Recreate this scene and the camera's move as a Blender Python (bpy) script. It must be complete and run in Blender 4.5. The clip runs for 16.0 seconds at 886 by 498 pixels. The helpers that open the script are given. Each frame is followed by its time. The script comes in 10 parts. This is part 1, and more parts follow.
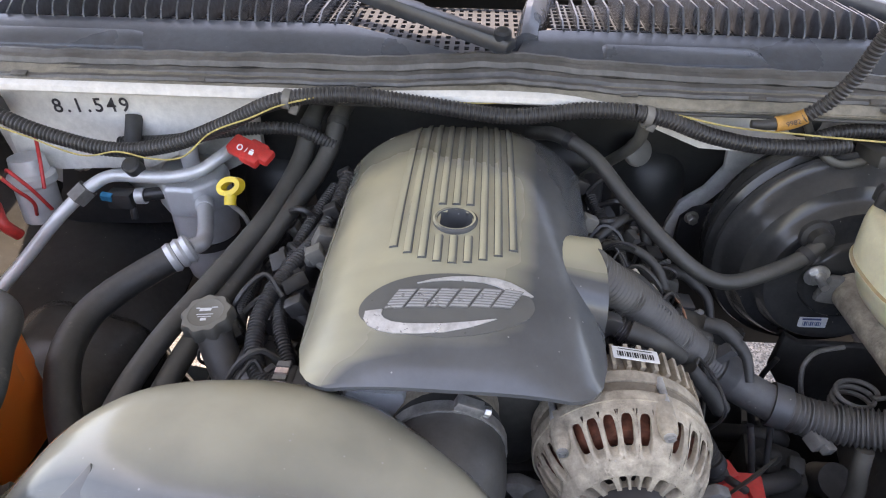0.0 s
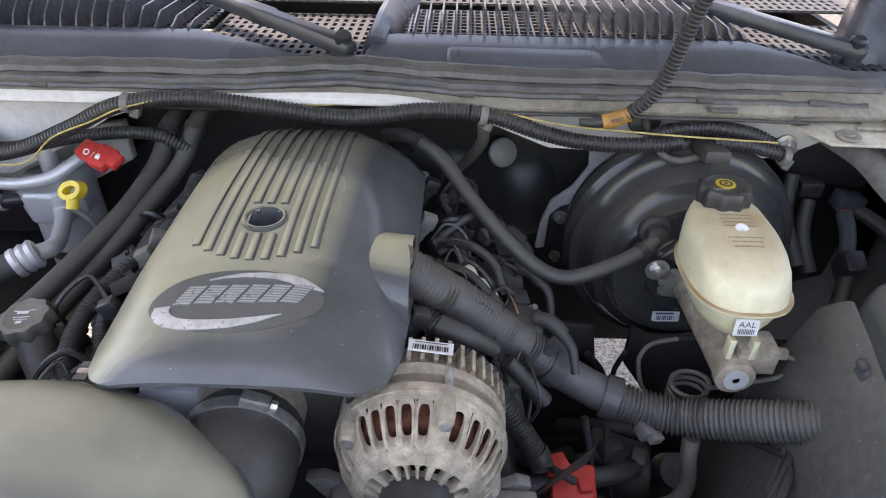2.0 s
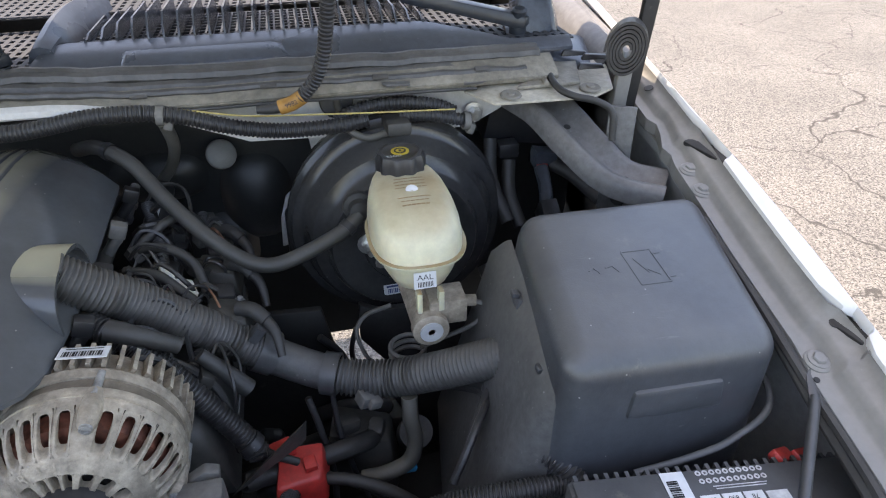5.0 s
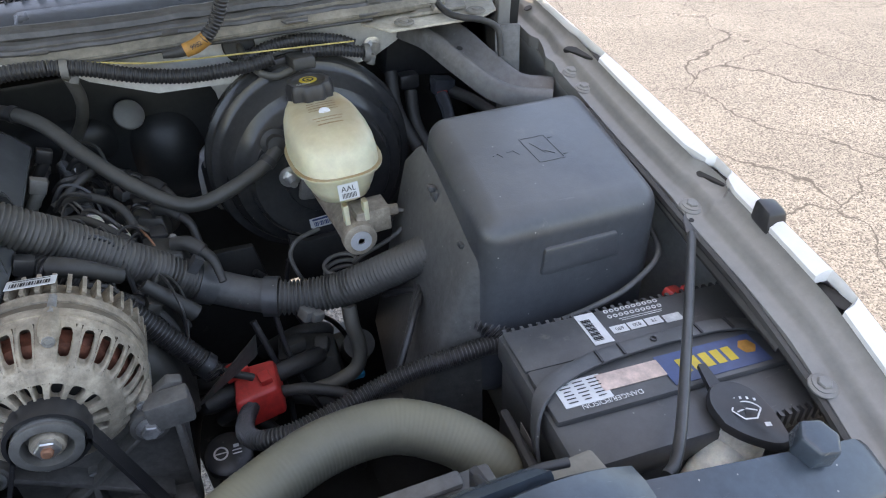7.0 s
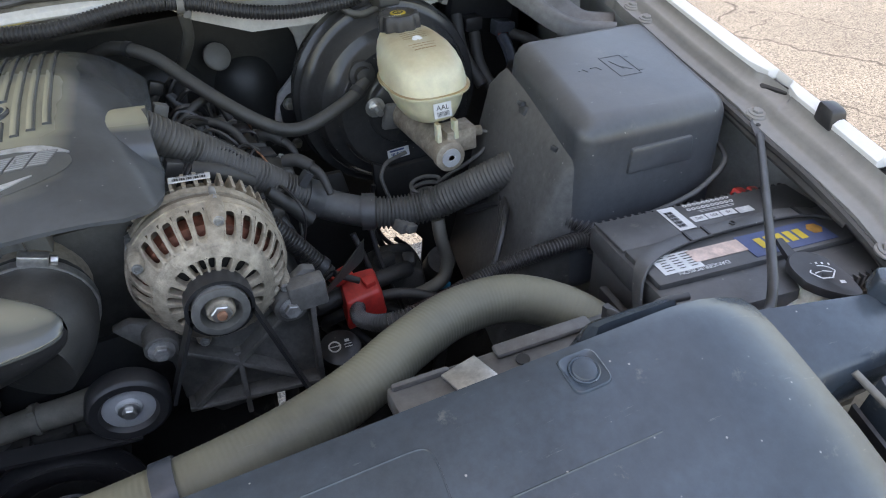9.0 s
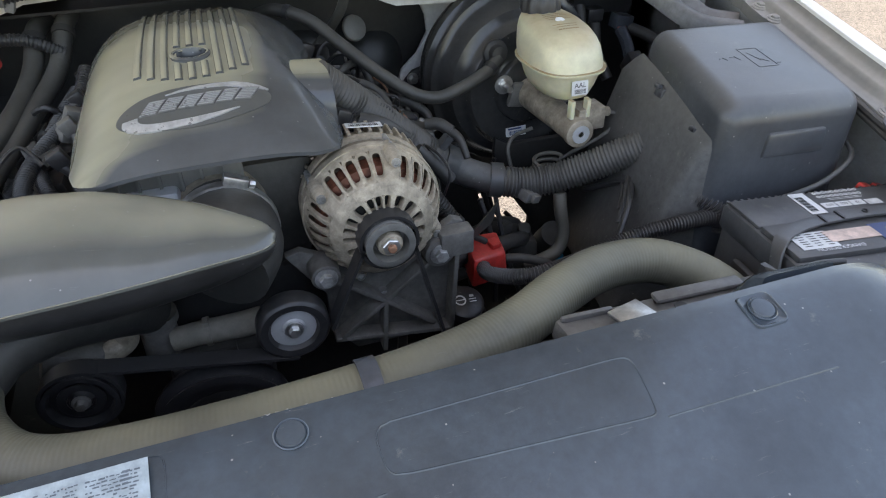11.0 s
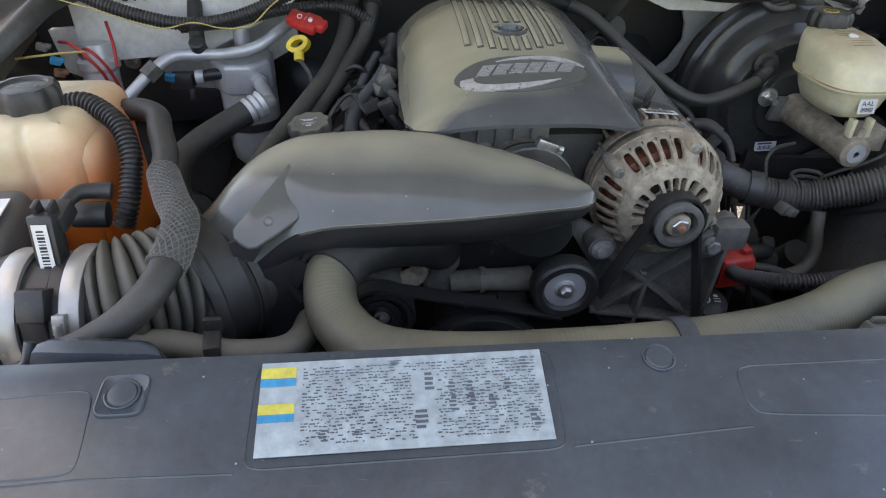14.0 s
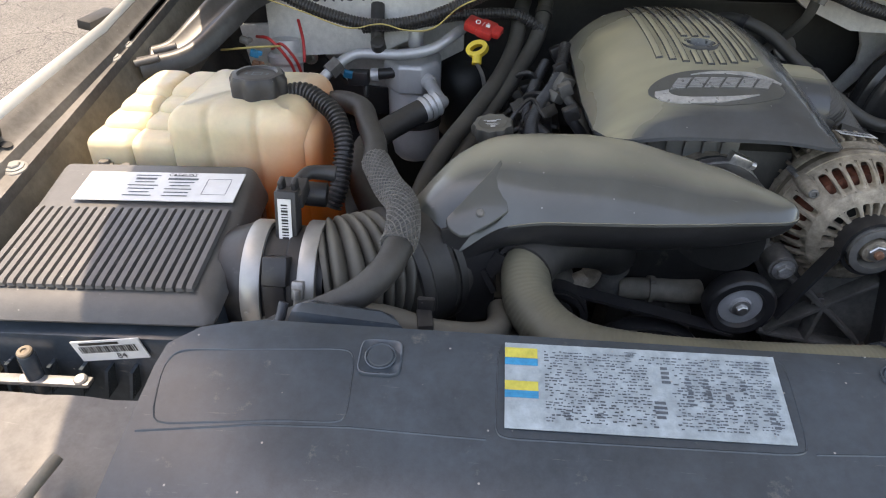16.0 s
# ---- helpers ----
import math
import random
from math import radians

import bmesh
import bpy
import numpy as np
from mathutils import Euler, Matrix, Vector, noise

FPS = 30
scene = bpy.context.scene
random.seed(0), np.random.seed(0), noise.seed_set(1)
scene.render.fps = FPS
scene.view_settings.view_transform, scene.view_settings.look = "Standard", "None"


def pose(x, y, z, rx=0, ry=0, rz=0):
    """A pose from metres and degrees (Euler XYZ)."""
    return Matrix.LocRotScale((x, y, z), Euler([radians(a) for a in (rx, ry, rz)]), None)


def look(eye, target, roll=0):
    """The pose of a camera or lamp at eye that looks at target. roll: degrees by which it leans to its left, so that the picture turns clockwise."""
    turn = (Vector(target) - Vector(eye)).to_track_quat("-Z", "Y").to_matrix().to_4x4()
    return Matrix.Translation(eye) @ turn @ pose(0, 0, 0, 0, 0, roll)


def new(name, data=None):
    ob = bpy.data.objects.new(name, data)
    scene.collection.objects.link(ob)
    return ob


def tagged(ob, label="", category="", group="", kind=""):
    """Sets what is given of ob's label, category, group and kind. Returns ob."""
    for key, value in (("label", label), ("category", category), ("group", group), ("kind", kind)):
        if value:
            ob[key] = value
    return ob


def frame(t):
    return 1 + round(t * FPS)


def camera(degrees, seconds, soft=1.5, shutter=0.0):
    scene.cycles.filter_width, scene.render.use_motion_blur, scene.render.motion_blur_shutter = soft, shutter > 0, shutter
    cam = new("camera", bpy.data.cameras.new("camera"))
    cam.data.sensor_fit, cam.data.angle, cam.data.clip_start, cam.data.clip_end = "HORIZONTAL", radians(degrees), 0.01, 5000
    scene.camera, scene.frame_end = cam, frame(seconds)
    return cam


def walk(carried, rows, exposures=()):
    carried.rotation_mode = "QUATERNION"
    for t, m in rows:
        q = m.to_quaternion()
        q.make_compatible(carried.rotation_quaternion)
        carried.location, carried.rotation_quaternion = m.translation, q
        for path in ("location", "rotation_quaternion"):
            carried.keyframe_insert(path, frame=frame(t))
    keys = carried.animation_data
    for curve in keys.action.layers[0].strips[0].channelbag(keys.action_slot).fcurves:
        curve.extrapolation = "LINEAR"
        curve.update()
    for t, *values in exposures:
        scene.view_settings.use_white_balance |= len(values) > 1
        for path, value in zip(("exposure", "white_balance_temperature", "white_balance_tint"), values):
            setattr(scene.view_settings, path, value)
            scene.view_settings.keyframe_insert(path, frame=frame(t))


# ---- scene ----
cam = camera(69.7, 16.0, soft=1.1)
PATH = [
    (0, (0.018, 0.188, 1.479), (-0.076, 1.797, 0.296), 0.7),
    (0.5, (0.063, 0.18, 1.478), (-0.037, 1.797, 0.306), 0.4),
    (1, (0.106, 0.178, 1.479), (0.013, 1.798, 0.309), 0.3),
    (1.5, (0.149, 0.177, 1.477), (0.073, 1.8, 0.311), 0.5),
    (2, (0.183, 0.182, 1.475), (0.144, 1.814, 0.318), 0.9),
    (2.5, (0.222, 0.187, 1.475), (0.223, 1.824, 0.326), 1.0),
    (3, (0.259, 0.189, 1.47), (0.321, 1.837, 0.339), 0.9),
    (3.5, (0.288, 0.183, 1.468), (0.426, 1.83, 0.342), 0.9),
    (4, (0.321, 0.173, 1.462), (0.558, 1.811, 0.339), 1.1),
    (4.5, (0.349, 0.154, 1.456), (0.654, 1.785, 0.34), 0.5),
    (5, (0.372, 0.133, 1.449), (0.744, 1.754, 0.338), -0.3),
    (5.2, (0.382, 0.124, 1.447), (0.776, 1.739, 0.336), -0.8),
    (7.3, (0.316, 0.025, 1.406), (0.937, 1.527, 0.241), -3.2),
    (7.5, (0.301, 0.019, 1.403), (0.926, 1.516, 0.234), -3.3),
    (8, (0.257, 0.003, 1.399), (0.889, 1.488, 0.219), -3.2),
    (8.2, (0.241, -0.004, 1.397), (0.866, 1.481, 0.212), -3.4),
    (10.3, (0.086, -0.044, 1.374), (0.647, 1.468, 0.192), -2.7),
    (10.5, (0.07, -0.045, 1.374), (0.627, 1.474, 0.198), -1.8),
    (11, (0.039, -0.05, 1.374), (0.555, 1.489, 0.206), -0.9),
    (11.5, (0.005, -0.053, 1.37), (0.494, 1.505, 0.214), 0.1),
    (12, (-0.02, -0.063, 1.369), (0.417, 1.513, 0.218), 0.2),
    (12.5, (-0.046, -0.064, 1.361), (0.336, 1.534, 0.221), 0.4),
    (13, (-0.082, -0.071, 1.361), (0.218, 1.547, 0.225), 0.7),
    (13.5, (-0.115, -0.076, 1.359), (0.106, 1.558, 0.227), 1.0),
    (14, (-0.143, -0.084, 1.359), (-0.002, 1.56, 0.229), 0.9),
    (14.5, (-0.174, -0.092, 1.358), (-0.101, 1.561, 0.235), 0.7),
    (15, (-0.199, -0.1, 1.358), (-0.185, 1.558, 0.239), 0.7),
    (15.5, (-0.228, -0.109, 1.358), (-0.271, 1.55, 0.242), 1.1),
    (16, (-0.254, -0.112, 1.362), (-0.366, 1.547, 0.251), 1.0),
]
walk(cam, [(t, look(eye, target, roll)) for t, eye, target, roll in PATH], exposures=[(0, 2.70, 8650, 22), (2.5, 2.52, 8450, 20), (5, 2.28, 8000, 16), (8, 2.28, 8150, 14), (12.5, 2.2, 8800, 14), (16, 1.92, 8800, 16)])

# ---- sky and sun ----
SUN = Vector((-0.205, 0.12, 0.97)).normalized()
sky_world = bpy.data.worlds.new("sky")
sky_world.use_nodes = True
scene.world = sky_world
sky_node = sky_world.node_tree.nodes.new("ShaderNodeTexSky")
sky_node.sky_type, sky_node.sun_disc = "NISHITA", False
sky_node.sun_elevation = math.asin(SUN.z)
sky_node.sun_rotation = math.atan2(SUN.x, SUN.y)
sky_node.air_density, sky_node.dust_density = 1.0, 1.5
sky_world.node_tree.links.new(sky_node.outputs[0], sky_world.node_tree.nodes["Background"].inputs[0])
sky_world.node_tree.nodes["Background"].inputs[1].default_value = 0.15
sun = new("sun", bpy.data.lights.new("sun", "SUN"))
sun.data.energy, sun.data.angle, sun.data.color = 2.0, radians(0.5), (1.0, 0.95, 0.88)
sun.matrix_world = look(SUN * 10, (0, 0, 0))

# ---- materials ----
def material(name, color, rough=0.5, metal=0.0, vary=0.25, scale=12.0, grain=160.0, bump=0.15, dust=0.0,
             dust_color=(0.30, 0.27, 0.21), spec=0.5, subsurface=0.0, speck=0.0, random_tone=0.0, dust_rough=0.3, stain=None, mottle=0.22, scratch=0.0, dust_range=(-0.2, 1.0, 0.25), blotch=0.0, lit_dust_dir=None, hood_shade=None, dust_floor=0.35):
    """Painted, moulded or cast surface: broad tone variation, fine grain, settled dust and light specks."""
    m = bpy.data.materials.new(name)
    m.use_nodes = True
    nt = m.node_tree
    n, link = nt.nodes, nt.links.new
    b = n["Principled BSDF"]
    geo = n.new("ShaderNodeNewGeometry")
    broad = n.new("ShaderNodeTexNoise")
    broad.inputs["Scale"].default_value, broad.inputs["Detail"].default_value = scale, 6
    fine = n.new("ShaderNodeTexNoise")
    fine.inputs["Scale"].default_value, fine.inputs["Detail"].default_value = grain, 4
    for t in (broad, fine):
        link(geo.outputs["Position"], t.inputs["Vector"])
    ramp = n.new("ShaderNodeMapRange")
    ramp.inputs[1].default_value, ramp.inputs[2].default_value = 0.3, 0.7
    ramp.inputs[3].default_value, ramp.inputs[4].default_value = 1 - vary, 1 + vary
    link(broad.outputs[0], ramp.inputs[0])
    tone = n.new("ShaderNodeMix")
    tone.data_type, tone.blend_type = "RGBA", "MULTIPLY"
    tone.inputs[0].default_value = 1
    tone.inputs[6].default_value = (*color, 1)
    link(ramp.outputs[0], tone.inputs[7])
    out = tone.outputs[2]
    if mottle:
        mot = n.new("ShaderNodeTexNoise")
        mot.inputs["Scale"].default_value, mot.inputs["Detail"].default_value, mot.inputs["Roughness"].default_value = 95.0, 5, 0.7
        link(geo.outputs["Position"], mot.inputs["Vector"])
        mr = n.new("ShaderNodeMapRange")
        mr.inputs[1].default_value, mr.inputs[2].default_value = 0.32, 0.68
        mr.inputs[3].default_value, mr.inputs[4].default_value = 1 - mottle, 1 + mottle
        link(mot.outputs[0], mr.inputs[0])
        t3 = n.new("ShaderNodeMix")
        t3.data_type, t3.blend_type = "RGBA", "MULTIPLY"
        t3.inputs[0].default_value = 1
        link(out, t3.inputs[6]), link(mr.outputs[0], t3.inputs[7])
        out = t3.outputs[2]
    if random_tone:
        info = n.new("ShaderNodeObjectInfo")
        r2 = n.new("ShaderNodeMapRange")
        r2.inputs[3].default_value, r2.inputs[4].default_value = 1 - random_tone, 1 + random_tone
        link(info.outputs["Random"], r2.inputs[0])
        t2 = n.new("ShaderNodeMix")
        t2.data_type, t2.blend_type = "RGBA", "MULTIPLY"
        t2.inputs[0].default_value = 1
        link(out, t2.inputs[6]), link(r2.outputs[0], t2.inputs[7])
        out = t2.outputs[2]
    if stain:
        low, high, stain_color = stain
        sp = n.new("ShaderNodeSeparateXYZ")
        link(geo.outputs["Position"], sp.inputs[0])
        wob = n.new("ShaderNodeMath")
        wob.operation = "MULTIPLY_ADD"
        link(broad.outputs[0], wob.inputs[0])
        wob.inputs[1].default_value = 0.05
        lean = n.new("ShaderNodeMath")
        lean.operation = "MULTIPLY_ADD"
        link(sp.outputs[0], lean.inputs[0])
        lean.inputs[1].default_value = -0.7
        link(sp.outputs[2], lean.inputs[2])
        link(lean.outputs[0], wob.inputs[2])
        sr = n.new("ShaderNodeMapRange")
        sr.interpolation_type = "SMOOTHSTEP"
        sr.inputs[1].default_value, sr.inputs[2].default_value = low, high
        link(wob.outputs[0], sr.inputs[0])
        sm = n.new("ShaderNodeMix")
        sm.data_type = "RGBA"
        link(sr.outputs[0], sm.inputs[0]), link(out, sm.inputs[7])
        sm.inputs[6].default_value = (*stain_color, 1)
        out = sm.outputs[2]
    rough_out = None
    if dust:
        sep = n.new("ShaderNodeSeparateXYZ")
        link(geo.outputs["Normal"], sep.inputs[0])
        up = n.new("ShaderNodeMapRange")
        up.inputs[1].default_value, up.inputs[2].default_value = dust_range[0], dust_range[1]
        up.inputs[3].default_value, up.inputs[4].default_value = dust_range[2], 1.0
        if lit_dust_dir:  # dust tint favours faces turned this way, painting in light from that side
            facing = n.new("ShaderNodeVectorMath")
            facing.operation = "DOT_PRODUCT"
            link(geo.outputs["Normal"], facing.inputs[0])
            facing.inputs[1].default_value = Vector(lit_dust_dir).normalized()
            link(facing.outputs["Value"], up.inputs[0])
        else:
            link(sep.outputs[2], up.inputs[0])
        film_noise = n.new("ShaderNodeTexNoise")
        film_noise.inputs["Scale"].default_value, film_noise.inputs["Detail"].default_value = 9.0, 8
        link(geo.outputs["Position"], film_noise.inputs["Vector"])
        fr = n.new("ShaderNodeMapRange")
        fr.inputs[1].default_value, fr.inputs[2].default_value = 0.34, 0.66
        fr.inputs[3].default_value, fr.inputs[4].default_value = dust_floor * dust, dust
        link(film_noise.outputs[0], fr.inputs[0])
        mul = n.new("ShaderNodeMath")
        mul.operation = "MULTIPLY"
        link(up.outputs[0], mul.inputs[0]), link(fr.outputs[0], mul.inputs[1])
        if hood_shade:  # dust tint fades beyond a wavering line, painting in the hood's shade
            edge0, edge1, slope, left = hood_shade
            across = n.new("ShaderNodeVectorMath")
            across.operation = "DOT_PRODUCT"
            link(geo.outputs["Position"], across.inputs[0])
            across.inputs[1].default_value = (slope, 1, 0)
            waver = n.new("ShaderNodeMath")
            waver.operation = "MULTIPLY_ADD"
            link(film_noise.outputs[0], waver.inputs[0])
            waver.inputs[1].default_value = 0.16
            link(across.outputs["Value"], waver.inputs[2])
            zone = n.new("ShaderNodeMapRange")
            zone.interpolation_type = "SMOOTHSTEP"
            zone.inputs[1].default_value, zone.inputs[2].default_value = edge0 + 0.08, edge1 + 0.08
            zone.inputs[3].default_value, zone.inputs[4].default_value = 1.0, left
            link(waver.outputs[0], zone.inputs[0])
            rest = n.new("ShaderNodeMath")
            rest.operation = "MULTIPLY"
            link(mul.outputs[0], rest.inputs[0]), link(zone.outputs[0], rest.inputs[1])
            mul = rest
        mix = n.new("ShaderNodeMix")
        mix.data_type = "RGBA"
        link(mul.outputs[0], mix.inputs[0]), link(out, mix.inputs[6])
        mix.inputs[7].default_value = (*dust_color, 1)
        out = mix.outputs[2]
        ra = n.new("ShaderNodeMapRange")
        ra.inputs[3].default_value, ra.inputs[4].default_value = rough, min(0.95, rough + dust_rough)
        link(mul.outputs[0], ra.inputs[0])
        rough_out = ra.outputs[0]
    if speck:
        dots = n.new("ShaderNodeTexVoronoi")
        dots.inputs["Scale"].default_value = 60
        link(geo.outputs["Position"], dots.inputs["Vector"])
        dr = n.new("ShaderNodeMapRange")
        dr.inputs[1].default_value, dr.inputs[2].default_value = 0.06, 0.03
        dr.inputs[3].default_value, dr.inputs[4].default_value = 0, speck
        link(dots.outputs["Distance"], dr.inputs[0])
        mx = n.new("ShaderNodeMix")
        mx.data_type = "RGBA"
        link(dr.outputs[0], mx.inputs[0]), link(out, mx.inputs[6])
        mx.inputs[7].default_value = (0.35, 0.34, 0.32, 1)
        out = mx.outputs[2]
    if blotch:
        bl = n.new("ShaderNodeTexNoise")
        bl.inputs["Scale"].default_value, bl.inputs["Detail"].default_value, bl.inputs["Roughness"].default_value = 26.0, 9, 0.72
        link(geo.outputs["Position"], bl.inputs["Vector"])
        br = n.new("ShaderNodeMapRange")
        br.inputs[1].default_value, br.inputs[2].default_value = 0.62, 0.74
        br.inputs[3].default_value, br.inputs[4].default_value = 0, blotch
        link(bl.outputs[0], br.inputs[0])
        mb = n.new("ShaderNodeMix")
        mb.data_type = "RGBA"
        link(br.outputs[0], mb.inputs[0]), link(out, mb.inputs[6])
        mb.inputs[7].default_value = (0.27, 0.25, 0.21, 1)
        out = mb.outputs[2]
    if scratch:
        stretch = n.new("ShaderNodeMapping")
        stretch.inputs["Rotation"].default_value = (0.3, 0.2, 0.6)
        stretch.inputs["Scale"].default_value = (14, 160, 60)
        link(geo.outputs["Position"], stretch.inputs["Vector"])
        sc = n.new("ShaderNodeTexNoise")
        sc.inputs["Scale"].default_value, sc.inputs["Detail"].default_value, sc.inputs["Roughness"].default_value = 1.6, 6, 0.75
        link(stretch.outputs[0], sc.inputs["Vector"])
        cr = n.new("ShaderNodeMapRange")
        cr.inputs[1].default_value, cr.inputs[2].default_value = 0.64, 0.78
        cr.inputs[3].default_value, cr.inputs[4].default_value = 0, scratch
        link(sc.outputs[0], cr.inputs[0])
        mc = n.new("ShaderNodeMix")
        mc.data_type = "RGBA"
        link(cr.outputs[0], mc.inputs[0]), link(out, mc.inputs[6])
        mc.inputs[7].default_value = (0.32, 0.31, 0.29, 1)
        out = mc.outputs[2]
    link(out, b.inputs["Base Color"])
    if rough_out is None:
        rr = n.new("ShaderNodeMapRange")
        rr.inputs[3].default_value, rr.inputs[4].default_value = max(0.05, rough - 0.1), min(1, rough + 0.1)
        link(fine.outputs[0], rr.inputs[0])
        rough_out = rr.outputs[0]
    link(rough_out, b.inputs["Roughness"])
    b.inputs["Metallic"].default_value = metal
    b.inputs["Specular IOR Level"].default_value = spec
    if subsurface:
        b.inputs["Subsurface Weight"].default_value = subsurface
        b.inputs["Subsurface Radius"].default_value = (0.03, 0.02, 0.012)
        b.inputs["Subsurface Scale"].default_value = 0.6
    if bump:
        bp = n.new("ShaderNodeBump")
        bp.inputs["Strength"].default_value, bp.inputs["Distance"].default_value = bump, 0.001
        link(fine.outputs[0], bp.inputs["Height"])
        link(bp.outputs[0], b.inputs["Normal"])
    return m


# the cover's left-side light and rear hood shade are painted into its dust
M_COVER = material("cover_plastic", (0.068, 0.074, 0.082), 0.18, dust=1.0, dust_rough=0.22, dust_color=(0.47, 0.43, 0.29), bump=0.03, grain=400, speck=0.6, mottle=0.06, dust_range=(0.70, 0.90, 0.03), lit_dust_dir=(-0.34, 0.26, 0.9), hood_shade=(0.775, 0.82, 0.22, 0.45), dust_floor=0.72, spec=0.6)
M_DUCT = material("duct_plastic", (0.074, 0.080, 0.080), 0.15, dust=0.82, dust_rough=0.12, dust_color=(0.47, 0.435, 0.32), bump=0.03, grain=400, speck=0.7, mottle=0.03, scratch=0.35, dust_range=(0.62, 0.97, 0.06), lit_dust_dir=(-0.15, 0.32, 0.9), dust_floor=0.6, spec=0.7)
M_PANEL = material("panel_plastic", (0.040, 0.055, 0.071), 0.24, dust=0.14, dust_rough=0.15, dust_color=(0.15, 0.165, 0.17), bump=0.05, grain=700, speck=0.9, mottle=0.14, scratch=0.45, spec=0.6, blotch=0.5)
M_BLACK = material("black_plastic", (0.024, 0.024, 0.026), 0.36, dust=0.22, dust_rough=0.2, dust_color=(0.13, 0.12, 0.11), bump=0.08, grain=300, speck=0.4, blotch=0.25)
M_COWL = material("cowl_plastic", (0.054, 0.062, 0.076), 0.26, dust=0.2, dust_rough=0.15, dust_color=(0.15, 0.152, 0.155), bump=0.1, grain=500, speck=0.4, scratch=0.2)
M_RUBBER = material("black_rubber", (0.026, 0.026, 0.026), 0.5, dust=0.30, dust_color=(0.15, 0.138, 0.118), bump=0.2, grain=250, mottle=0.3, blotch=0.35)
M_DUSTY = material("dusty_rubber", (0.052, 0.051, 0.047), 0.5, dust=0.62, dust_color=(0.27, 0.25, 0.20), bump=0.2, grain=220, mottle=0.16, scratch=0.25, blotch=0.4, dust_range=(0.0, 1.0, 0.15), dust_floor=0.5)
M_SEAL = material("weathered_seal", (0.052, 0.050, 0.048), 0.36, vary=0.5, scale=30, dust=0.42, dust_rough=0.2, dust_color=(0.19, 0.178, 0.16), bump=0.6, grain=140, mottle=0.45, scratch=0.5)
M_LOOM = material("loom_plastic", (0.022, 0.022, 0.024), 0.34, dust=0.3, dust_color=(0.15, 0.142, 0.13), bump=0.05, mottle=0.3, blotch=0.3)
M_PAINT = material("white_paint", (0.72, 0.72, 0.70), 0.3, vary=0.04, bump=0.02, dust=0.12, dust_color=(0.5, 0.46, 0.4), mottle=0.04)
M_PAINT_DIRTY = material("dusty_white_paint", (0.64, 0.63, 0.60), 0.45, vary=0.14, scale=8, bump=0.05, dust=0.3, dust_color=(0.42, 0.38, 0.31), mottle=0.12)
M_PRIMER = material("grey_inner_paint", (0.175, 0.172, 0.162), 0.40, vary=0.12, scale=9, bump=0.06, dust=0.30, dust_color=(0.25, 0.23, 0.195), scratch=0.35, mottle=0.08)
M_TAN = material("dirty_sheet_metal", (0.20, 0.185, 0.155), 0.6, vary=0.4, scale=14, bump=0.2, dust=0.5, dust_color=(0.24, 0.205, 0.155), mottle=0.2, scratch=0.3)
M_CAST = material("cast_aluminium", (0.37, 0.315, 0.245), 0.55, metal=0.2, vary=0.3, scale=40, bump=0.8, grain=420, dust=0.3, dust_color=(0.27, 0.23, 0.18), mottle=0.35, speck=0.6)
M_CASTDARK = material("oily_cast_aluminium", (0.16, 0.155, 0.145), 0.55, metal=0.3, vary=0.4, scale=20, bump=0.6, grain=260, dust=0.3, dust_color=(0.16, 0.14, 0.115))
M_ALU = material("satin_aluminium", (0.58, 0.59, 0.60), 0.36, metal=0.35, vary=0.08, scale=25, bump=0.08, dust=0.12, mottle=0.05)
M_STEEL = material("zinc_steel", (0.58, 0.57, 0.55), 0.33, metal=0.85, vary=0.2, scale=60, bump=0.1)
M_CLAMP = material("dull_clamp_steel", (0.36, 0.355, 0.345), 0.5, metal=0.55, vary=0.35, scale=50, bump=0.15, mottle=0.3, scratch=0.5)
M_RUST = material("rusty_steel", (0.26, 0.13, 0.08), 0.7, metal=0.3, vary=0.5, scale=80, bump=0.5)
M_STATOR = material("stator_laminate", (0.20, 0.165, 0.125), 0.7, metal=0.2, vary=0.3, scale=50, bump=0.3)
M_COPPER = material("lacquered_copper", (0.16, 0.055, 0.035), 0.45, metal=0.4, vary=0.5, scale=90, bump=0.5, grain=300)
M_ENGINE = material("grimy_engine", (0.036, 0.035, 0.032), 0.5, vary=0.5, scale=15, bump=0.4, dust=0.4, dust_color=(0.13, 0.118, 0.10), mottle=0.35)
# near-black; on opening discs and notch inserts it stands in for shade
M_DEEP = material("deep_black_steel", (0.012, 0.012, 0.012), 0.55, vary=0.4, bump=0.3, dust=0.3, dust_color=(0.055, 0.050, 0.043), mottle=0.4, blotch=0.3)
M_BOOSTER = material("booster_black", (0.030, 0.031, 0.033), 0.18, vary=0.3, bump=0.05, dust=0.28, dust_rough=0.2, dust_color=(0.15, 0.14, 0.12), speck=0.5, blotch=0.25)
M_RES = material("reservoir_nylon", (0.64, 0.60, 0.42), 0.36, vary=0.14, scale=20, bump=0.03, subsurface=0.35, dust=0.95, dust_rough=0.2, dust_color=(0.32, 0.20, 0.085), dust_range=(0.55, 1.0, 0.02), dust_floor=0.05, mottle=0.07)
M_TANK = material("tank_nylon", (0.64, 0.545, 0.37), 0.33, vary=0.12, scale=10, bump=0.03, subsurface=0.4, stain=(1.360, 1.485, (0.74, 0.17, 0.03)), mottle=0.05)
M_TANKLOW = material("stained_tank_nylon", (0.66, 0.53, 0.33), 0.42, vary=0.15, scale=14, bump=0.03, subsurface=0.4, stain=(1.360, 1.485, (0.74, 0.17, 0.03)), mottle=0.04)
